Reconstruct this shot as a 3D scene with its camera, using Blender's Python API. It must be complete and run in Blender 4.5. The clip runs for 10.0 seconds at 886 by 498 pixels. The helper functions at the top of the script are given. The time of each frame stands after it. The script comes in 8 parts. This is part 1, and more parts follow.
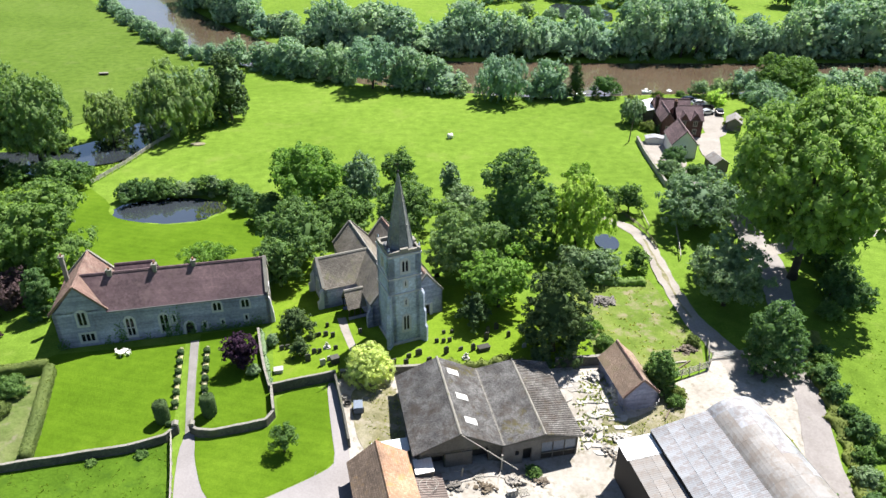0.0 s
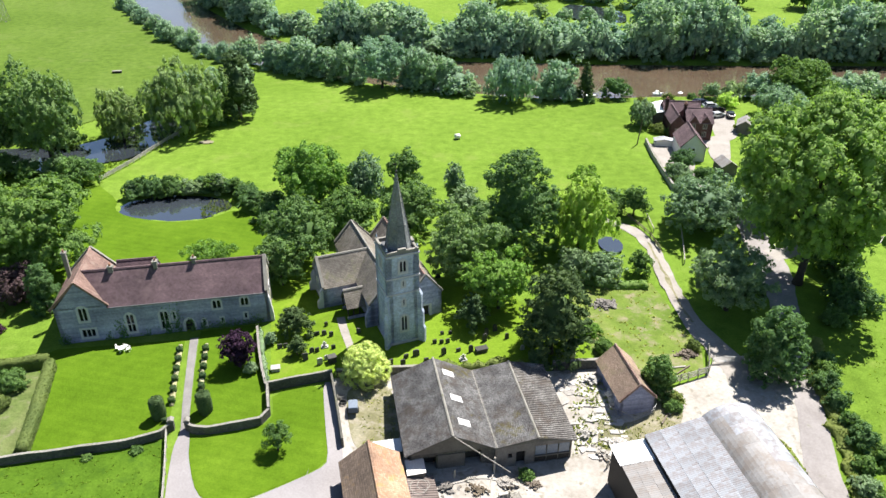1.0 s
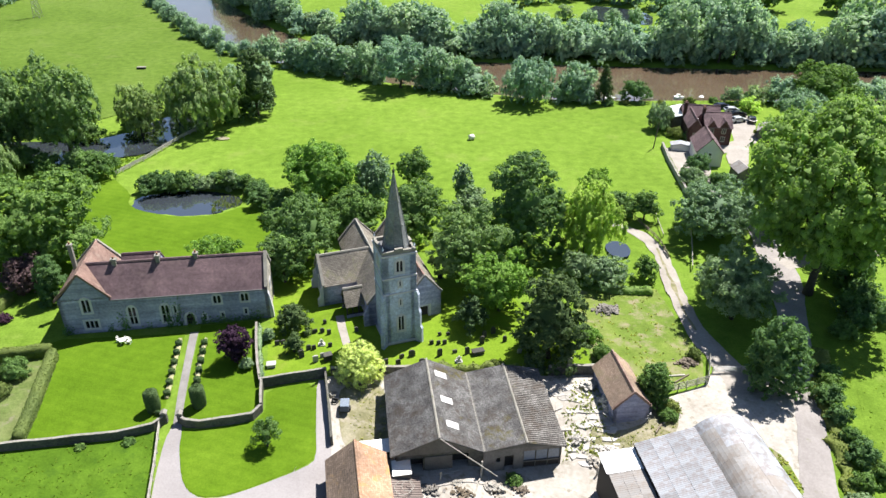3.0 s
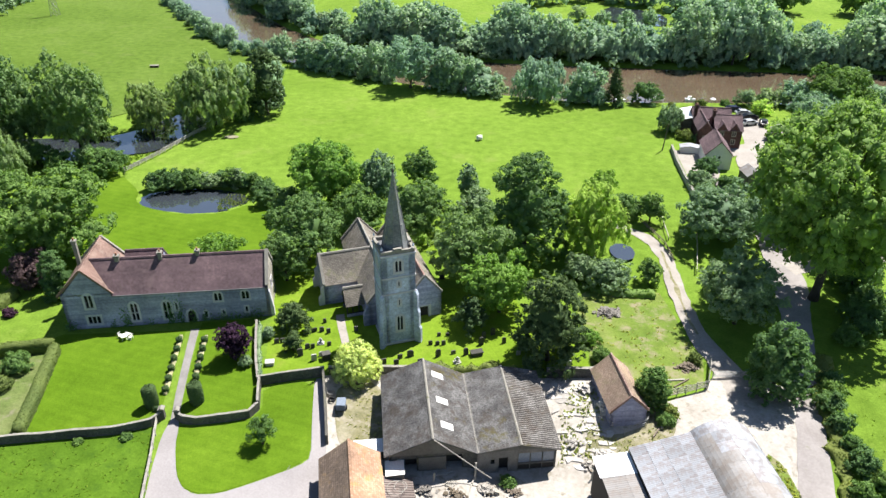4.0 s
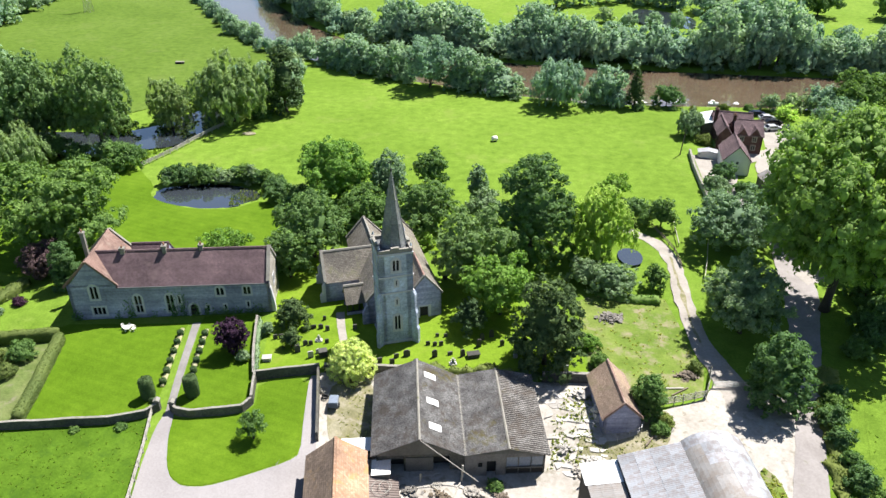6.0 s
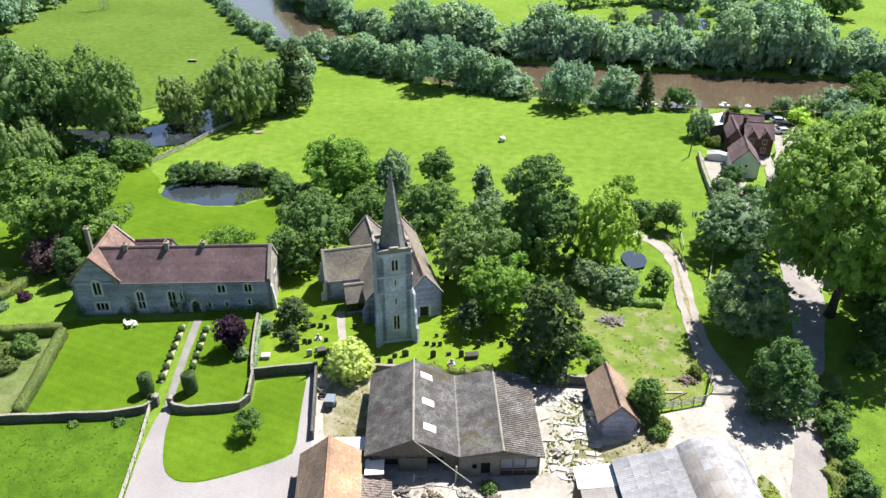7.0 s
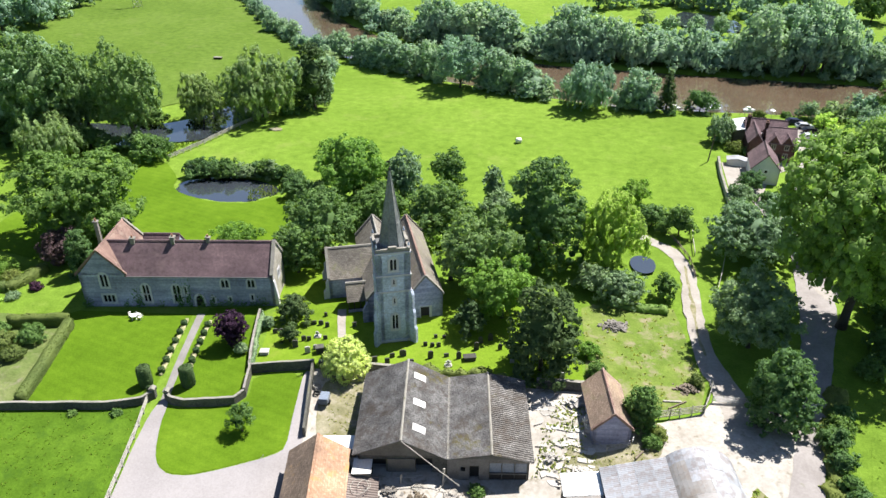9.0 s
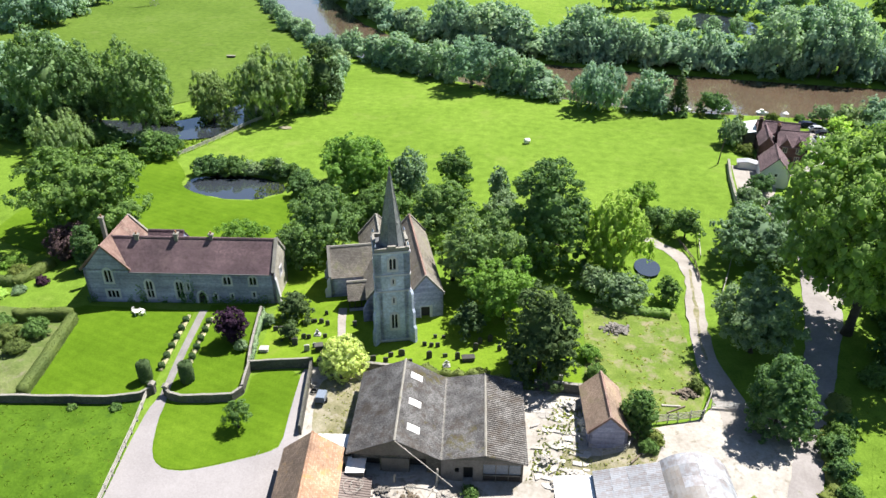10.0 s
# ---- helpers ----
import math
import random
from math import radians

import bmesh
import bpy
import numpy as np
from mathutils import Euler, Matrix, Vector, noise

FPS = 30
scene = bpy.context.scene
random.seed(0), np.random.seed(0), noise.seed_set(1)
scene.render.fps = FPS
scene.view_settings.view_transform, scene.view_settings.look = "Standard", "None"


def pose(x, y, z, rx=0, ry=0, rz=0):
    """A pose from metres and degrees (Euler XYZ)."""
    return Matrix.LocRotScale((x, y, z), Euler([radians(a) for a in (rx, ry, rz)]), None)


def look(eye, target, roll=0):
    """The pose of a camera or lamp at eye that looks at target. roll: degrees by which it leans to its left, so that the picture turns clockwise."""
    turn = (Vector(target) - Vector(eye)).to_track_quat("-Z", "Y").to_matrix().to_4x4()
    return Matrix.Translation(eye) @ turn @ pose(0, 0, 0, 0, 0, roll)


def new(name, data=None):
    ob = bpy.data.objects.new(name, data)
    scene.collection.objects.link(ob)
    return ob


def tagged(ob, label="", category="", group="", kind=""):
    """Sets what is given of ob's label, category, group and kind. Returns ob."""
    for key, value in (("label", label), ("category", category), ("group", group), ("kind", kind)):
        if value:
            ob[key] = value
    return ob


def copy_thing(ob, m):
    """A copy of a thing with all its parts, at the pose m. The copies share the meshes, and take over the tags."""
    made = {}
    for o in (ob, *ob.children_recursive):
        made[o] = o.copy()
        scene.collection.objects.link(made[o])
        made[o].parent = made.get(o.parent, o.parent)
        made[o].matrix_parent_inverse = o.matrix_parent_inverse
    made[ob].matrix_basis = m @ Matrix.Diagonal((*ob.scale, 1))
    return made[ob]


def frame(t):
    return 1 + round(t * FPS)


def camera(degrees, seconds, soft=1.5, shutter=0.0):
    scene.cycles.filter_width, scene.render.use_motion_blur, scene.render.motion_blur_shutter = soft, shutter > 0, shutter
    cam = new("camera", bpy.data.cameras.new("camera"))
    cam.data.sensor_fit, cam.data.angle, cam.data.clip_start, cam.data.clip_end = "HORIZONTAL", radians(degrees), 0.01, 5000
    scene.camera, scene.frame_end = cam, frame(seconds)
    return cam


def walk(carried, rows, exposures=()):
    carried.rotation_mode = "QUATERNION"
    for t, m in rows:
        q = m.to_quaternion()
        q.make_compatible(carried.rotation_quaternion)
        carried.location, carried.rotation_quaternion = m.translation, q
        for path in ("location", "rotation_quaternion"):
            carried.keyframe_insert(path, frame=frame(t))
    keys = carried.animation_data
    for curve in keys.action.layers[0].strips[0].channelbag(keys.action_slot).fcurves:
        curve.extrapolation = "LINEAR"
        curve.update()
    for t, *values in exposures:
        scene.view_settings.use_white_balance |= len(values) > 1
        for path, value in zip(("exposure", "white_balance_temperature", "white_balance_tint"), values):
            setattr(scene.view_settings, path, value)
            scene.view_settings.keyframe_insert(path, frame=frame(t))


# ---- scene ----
cam = camera(62.9, 10.0)
PATH = [
    (0, (0.407, -0.267, 64.592), (0.392, 1.47, 63.601), 0.2),
    (0.5, (1.707, -0.109, 64.585), (1.669, 1.628, 63.593), 0.2),
    (1, (2.859, 0.029, 64.528), (2.8, 1.765, 63.538), 0.2),
    (1.5, (3.953, 0.18, 64.534), (3.873, 1.915, 63.543), 0.2),
    (2, (5.117, 0.289, 64.516), (5.016, 2.024, 63.525), 0.2),
    (2.5, (6.183, 0.504, 64.438), (6.063, 2.237, 63.448), 0.2),
    (4, (9.458, 1.09, 64.286), (9.275, 2.819, 63.297), 0.2),
    (4.5, (10.599, 1.304, 64.251), (10.395, 3.03, 63.261), 0.2),
    (5, (11.659, 1.556, 64.222), (11.434, 3.279, 63.232), 0.2),
    (5.5, (12.803, 1.79, 64.175), (12.556, 3.51, 63.186), 0.2),
    (7, (15.997, 2.589, 64.074), (15.688, 4.3, 63.085), 0.2),
    (7.5, (17.114, 2.919, 64.063), (16.783, 4.625, 63.073), 0.2),
    (8, (18.217, 3.266, 63.991), (17.865, 4.969, 63.002), 0.1),
    (8.5, (19.305, 3.581, 63.928), (18.93, 5.279, 62.94), 0.1),
    (9, (20.297, 3.933, 63.875), (19.902, 5.626, 62.887), 0.1),
    (9.5, (21.369, 4.286, 63.827), (20.952, 5.974, 62.839), 0.1),
    (10, (22.494, 4.633, 63.802), (22.055, 6.315, 62.814), 0.1),

]
walk(cam, [(t, look(eye, target, roll)) for t, eye, target, roll in PATH], [(0, 1.12), (10, 1.12)])

# ---- sky and sun ----
SUN = Vector((0.38, 0.48, 1.0))
world = bpy.data.worlds.new("sky")
scene.world = world
world.use_nodes = True
wn = world.node_tree.nodes
sky = wn.new("ShaderNodeTexSky")
sky.sky_type, sky.sun_disc = "NISHITA", False
sky.dust_density, sky.ozone_density = 0.6, 3.2
sky.sun_elevation = math.asin(SUN.normalized().z)
sky.sun_rotation = math.atan2(SUN.x, SUN.y)
wn["Background"].inputs[1].default_value = 0.057
world.node_tree.links.new(sky.outputs[0], wn["Background"].inputs[0])
sun = new("sun", bpy.data.lights.new("sun", "SUN"))
sun.data.energy, sun.data.angle, sun.data.color = 5.55, radians(0.6), (1.0, 0.95, 0.89)
sun.matrix_world = look(SUN * 200, (0, 0, 0))


# ---- materials ----
def nodes_of(name):
    m = bpy.data.materials.new(name)
    m.use_nodes = True
    nt = m.node_tree
    return m, nt, nt.nodes["Principled BSDF"]


def noise_at(nt, scale, detail=4.0, stretch=None, rough=0.55, coord="Object"):
    tc = nt.nodes.new("ShaderNodeTexCoord")
    out = tc.outputs[coord]
    if stretch:
        mp = nt.nodes.new("ShaderNodeMapping")
        mp.inputs["Scale"].default_value = stretch
        nt.links.new(out, mp.inputs[0])
        out = mp.outputs[0]
    n = nt.nodes.new("ShaderNodeTexNoise")
    n.inputs["Scale"].default_value, n.inputs["Detail"].default_value = scale, detail
    n.inputs["Roughness"].default_value = rough
    nt.links.new(out, n.inputs["Vector"])
    return n.outputs["Fac"]


def ramp(nt, fac, stops):
    r = nt.nodes.new("ShaderNodeValToRGB")
    e = r.color_ramp.elements
    e[0].position, e[0].color = stops[0][0], (*stops[0][1], 1)
    e[1].position, e[1].color = stops[-1][0], (*stops[-1][1], 1)
    for p, c in stops[1:-1]:
        k = e.new(p)
        k.color = (*c, 1)
    nt.links.new(fac, r.inputs[0])
    return r.outputs["Color"]


def mix(nt, a, b, fac, mode="MIX"):
    m = nt.nodes.new("ShaderNodeMix")
    m.data_type, m.blend_type = "RGBA", mode
    for sock, v in ((m.inputs[0], fac), (m.inputs[6], a), (m.inputs[7], b)):
        if isinstance(v, (int, float)):
            sock.default_value = v
        elif isinstance(v, tuple):
            sock.default_value = (*v, 1)
        else:
            nt.links.new(v, sock)
    return m.outputs[2]


def bump(nt, bsdf, fac, strength, distance):
    b = nt.nodes.new("ShaderNodeBump")
    b.inputs["Strength"].default_value, b.inputs["Distance"].default_value = strength, distance
    nt.links.new(fac, b.inputs["Height"])
    nt.links.new(b.outputs[0], bsdf.inputs["Normal"])


def rough_surface(name, dark, mid, light, big=0.25, small=3.0, rough=0.9, relief=0.3, depth=0.05, stain=None, stain_at=0.62, vary=0.0, stretch=None, spec=0.3):
    """Two scales of noise between three tones, with optional stains of a shape of their own."""
    m, nt, b = nodes_of(name)
    f1, f2 = noise_at(nt, big, 5, stretch), noise_at(nt, small, 6, stretch, 0.65)
    c = mix(nt, ramp(nt, f1, [(0.3, dark), (0.5, mid), (0.72, light)]), ramp(nt, f2, [(0.3, dark), (0.52, mid), (0.75, light)]), 0.5)
    if stain:
        f3 = noise_at(nt, big * 2.3 + 0.1, 6, None, 0.7)
        k = ramp(nt, f3, [(stain_at - 0.07, (0, 0, 0)), (stain_at + 0.05, (1, 1, 1))])
        c = mix(nt, c, stain, k)
    if vary:
        oi = nt.nodes.new("ShaderNodeObjectInfo")
        v = ramp(nt, oi.outputs["Random"], [(0, (1 - vary,) * 3), (1, (1 + vary * 0.5,) * 3)])
        c = mix(nt, c, v, 1.0, "MULTIPLY")
    nt.links.new(c, b.inputs["Base Color"])
    b.inputs["Roughness"].default_value = rough
    b.inputs["Specular IOR Level"].default_value = spec
    bump(nt, b, f2, relief, depth)
    return m


def lichened(name, dark, mid, light):
    """Old roofing: speckled lichen, brown and ochre moss in patches, faint run-off down the sheets."""
    m, nt, b = nodes_of(name)
    tc = nt.nodes.new("ShaderNodeTexCoord")
    add = nt.nodes.new("ShaderNodeVectorMath")
    oi = nt.nodes.new("ShaderNodeObjectInfo")
    nt.links.new(tc.outputs["Object"], add.inputs[0])
    nt.links.new(oi.outputs["Location"], add.inputs[1])

    def tex(scale, detail, rough):
        n = nt.nodes.new("ShaderNodeTexNoise")
        n.inputs["Scale"].default_value, n.inputs["Detail"].default_value, n.inputs["Roughness"].default_value = scale, detail, rough
        nt.links.new(add.outputs[0], n.inputs["Vector"])
        return n.outputs["Fac"]

    c = ramp(nt, tex(0.5, 5, 0.6), [(0.34, dark), (0.5, mid), (0.7, light)])
    c = mix(nt, c, ramp(nt, tex(5.5, 6, 0.8), [(0.38, (0.38, 0.37, 0.36)), (0.5, (0.98, 0.98, 0.98)), (0.62, (1.6, 1.58, 1.55))]), 1.0, "MULTIPLY")
    c = mix(nt, c, (0.082, 0.066, 0.053), ramp(nt, tex(0.42, 6, 0.78), [(0.5, (0, 0, 0)), (0.62, (0.7, 0.7, 0.7))]))
    c = mix(nt, c, (0.125, 0.109, 0.033), ramp(nt, tex(0.22, 6, 0.75), [(0.57, (0, 0, 0)), (0.65, (0.75, 0.75, 0.75))]))
    nt.links.new(c, b.inputs["Base Color"])
    b.inputs["Roughness"].default_value, b.inputs["Specular IOR Level"].default_value = 0.92, 0.25
    bump(nt, b, tex(4.5, 5, 0.75), 0.4, 0.03)
    return m


def plain(name, color, rough=0.6, metal=0.0, vary=0.06, small=6.0):
    m, nt, b = nodes_of(name)
    f = noise_at(nt, small, 4)
    lo, hi = tuple(c * (1 - vary * 2) for c in color), tuple(min(1, c * (1 + vary * 2)) for c in color)
    nt.links.new(ramp(nt, f, [(0.3, lo), (0.7, hi)]), b.inputs["Base Color"])
    b.inputs["Roughness"].default_value, b.inputs["Metallic"].default_value = rough, metal
    return m


def coursed(name, stones, mortar, w, h, gap=0.02, relief=0.5, rough=0.9, tint=None, bands=0.0):
    """Coursed masonry or slates: a brick pattern in wall coordinates, each stone with its own tone."""
    m, nt, b = nodes_of(name)
    tc = nt.nodes.new("ShaderNodeTexCoord")
    t = nt.nodes.new("ShaderNodeTexBrick")
    t.inputs["Color1"].default_value, t.inputs["Color2"].default_value = (*stones[0], 1), (*stones[1], 1)
    t.inputs["Mortar"].default_value = (*mortar, 1)
    t.inputs["Scale"].default_value, t.inputs["Mortar Size"].default_value = 1.0, gap
    t.inputs["Brick Width"].default_value, t.inputs["Row Height"].default_value = w, h
    t.inputs["Bias"].default_value = -0.1
    nt.links.new(tc.outputs["UV"], t.inputs["Vector"])
    f1, f2 = noise_at(nt, 0.22, 5), noise_at(nt, 2.6, 6, None, 0.7)
    c = mix(nt, t.outputs["Color"], ramp(nt, f1, [(0.3, (0.62, 0.62, 0.62)), (0.7, (1.3, 1.28, 1.22))]), 1.0, "MULTIPLY")
    c = mix(nt, c, ramp(nt, f2, [(0.3, (0.68, 0.67, 0.66)), (0.7, (1.25, 1.25, 1.25))]), 1.0, "MULTIPLY")
    if bands:
        f0 = noise_at(nt, 1.0, 3, (0.05, 0.05, 1.5), 0.6)
        c = mix(nt, c, ramp(nt, f0, [(0.35, (1 - bands, 1 - bands, 1 - bands * 0.8)), (0.65, (1 + bands, 1 + bands, 1 + bands))]), 1.0, "MULTIPLY")
    if tint:
        k = ramp(nt, noise_at(nt, 0.5, 6, None, 0.7), [(0.54, (0, 0, 0)), (0.68, (0.8, 0.8, 0.8))])
        c = mix(nt, c, tint, k)
    nt.links.new(c, b.inputs["Base Color"])
    b.inputs["Roughness"].default_value, b.inputs["Specular IOR Level"].default_value = rough, 0.25
    inv = mix(nt, t.outputs["Fac"], f2, 0.35)
    bp = nt.nodes.new("ShaderNodeBump")
    bp.invert = True
    bp.inputs["Strength"].default_value, bp.inputs["Distance"].default_value = relief, 0.03
    nt.links.new(inv, bp.inputs["Height"])
    nt.links.new(bp.outputs[0], b.inputs["Normal"])
    return m


def foliage(name, dark, light, sheen=0.4, through_light=0.32, blade=(1.6, 1.75, 0.8), spread=0.5):
    """Leaves: a tone for every leaf, patches through the crown, some light through the blade."""
    m, nt, b = nodes_of(name)
    g, oi = nt.nodes.new("ShaderNodeNewGeometry"), nt.nodes.new("ShaderNodeObjectInfo")
    dark, light = tuple(c * 2.4 for c in dark), tuple(c * 2.75 for c in light)
    dark, light = (dark[0] * 1.12, dark[1] * 0.97, dark[2] * 1.55), (light[0] * 1.14, light[1] * 0.97, light[2] * 1.45)
    k = 0.16 + 0.2 * (1 - spread)
    dark, light = tuple(a * (1 - k) + b * k for a, b in zip(dark, light)), tuple(a * 0.5 * k + b * (1 - 0.5 * k) for a, b in zip(dark, light))
    c = ramp(nt, g.outputs["Random Per Island"], [(0.0, dark), (1.0, light)])
    c = mix(nt, c, ramp(nt, noise_at(nt, 0.35, 3), [(0.3, (0.72, 0.76, 0.75)), (0.7, (1.25, 1.2, 1.1))]), 1.0, "MULTIPLY")
    c = mix(nt, c, ramp(nt, oi.outputs["Random"], [(0.0, (0.82, 0.88, 0.9)), (1.0, (1.15, 1.1, 0.95))]), 1.0, "MULTIPLY")
    nt.links.new(c, b.inputs["Base Color"])
    b.inputs["Roughness"].default_value, b.inputs["Specular IOR Level"].default_value = 0.72, sheen * 0.22
    tr = nt.nodes.new("ShaderNodeBsdfTranslucent")
    nt.links.new(mix(nt, c, blade, 1.0, "MULTIPLY"), tr.inputs["Color"])
    ms = nt.nodes.new("ShaderNodeMixShader")
    ms.inputs[0].default_value = through_light
    nt.links.new(b.outputs[0], ms.inputs[1])
    nt.links.new(tr.outputs[0], ms.inputs[2])
    nt.links.new(ms.outputs[0], nt.nodes["Material Output"].inputs["Surface"])
    return m


def turf(name, tones, patches, big=0.03, mow=None, patch_at=0.6, grain=1.0):
    """Grass sheet: broad swathes, tufts, and patches of another tone; mow: direction and width of the stripes."""
    m, nt, b = nodes_of(name)
    f1, f2, f3 = noise_at(nt, big, 6, None, 0.62), noise_at(nt, 0.45, 5, None, 0.6), noise_at(nt, 3.2, 5, None, 0.7)
    c = ramp(nt, f1, [(0.32, tones[0]), (0.5, tones[1]), (0.68, tones[2])])
    c = mix(nt, c, ramp(nt, f2, [(0.3, (1 - 0.22 * grain, 1 - 0.2 * grain, 1 - 0.25 * grain)), (0.7, (1 + 0.2 * grain, 1 + 0.17 * grain, 1 + 0.2 * grain))]), 1.0, "MULTIPLY")
    c = mix(nt, c, ramp(nt, f3, [(0.28, (1 - 0.28 * grain, 1 - 0.25 * grain, 1 - 0.3 * grain)), (0.72, (1 + 0.25 * grain, 1 + 0.22 * grain, 1 + 0.25 * grain))]), 1.0, "MULTIPLY")
    if patches:
        k = ramp(nt, noise_at(nt, big * 4 + 0.02, 6, None, 0.7), [(patch_at - 0.04, (0, 0, 0)), (patch_at + 0.1, (0.85, 0.85, 0.85))])
        c = mix(nt, c, patches, k)
    if mow:
        tc, mp, wv = nt.nodes.new("ShaderNodeTexCoord"), nt.nodes.new("ShaderNodeMapping"), nt.nodes.new("ShaderNodeTexWave")
        mp.inputs["Rotation"].default_value = (0, 0, radians(mow[0]))
        wv.inputs["Scale"].default_value, wv.inputs["Distortion"].default_value = mow[1], 0.6
        nt.links.new(tc.outputs["Object"], mp.inputs[0])
        nt.links.new(mp.outputs[0], wv.inputs[0])
        c = mix(nt, c, ramp(nt, wv.outputs["Fac"], [(0.3, (0.97, 0.975, 0.97)), (0.7, (1.03, 1.025, 1.03))]), 1.0, "MULTIPLY")
    nt.links.new(c, b.inputs["Base Color"])
    b.inputs["Roughness"].default_value, b.inputs["Specular IOR Level"].default_value = 0.95, 0.06
    bump(nt, b, f3, 0.5, 0.12)
    return m


def water_surface(name, color, rough, relief, wave=0.05, film=1.6):
    m, nt, b = nodes_of(name)
    f = noise_at(nt, 0.05, 4)
    nt.links.new(ramp(nt, f, [(0.3, tuple(c * 0.85 for c in color)), (0.7, tuple(c * 1.15 for c in color))]), b.inputs["Base Color"])
    b.inputs["Roughness"].default_value, b.inputs["IOR"].default_value = rough, 1.55
    b.inputs["Specular IOR Level"].default_value = 1.0
    b.inputs["Coat Weight"].default_value, b.inputs["Coat Roughness"].default_value, b.inputs["Coat IOR"].default_value = 1.0, 0.04, film
    bump(nt, b, noise_at(nt, 0.9, 3), relief, wave)
    return m


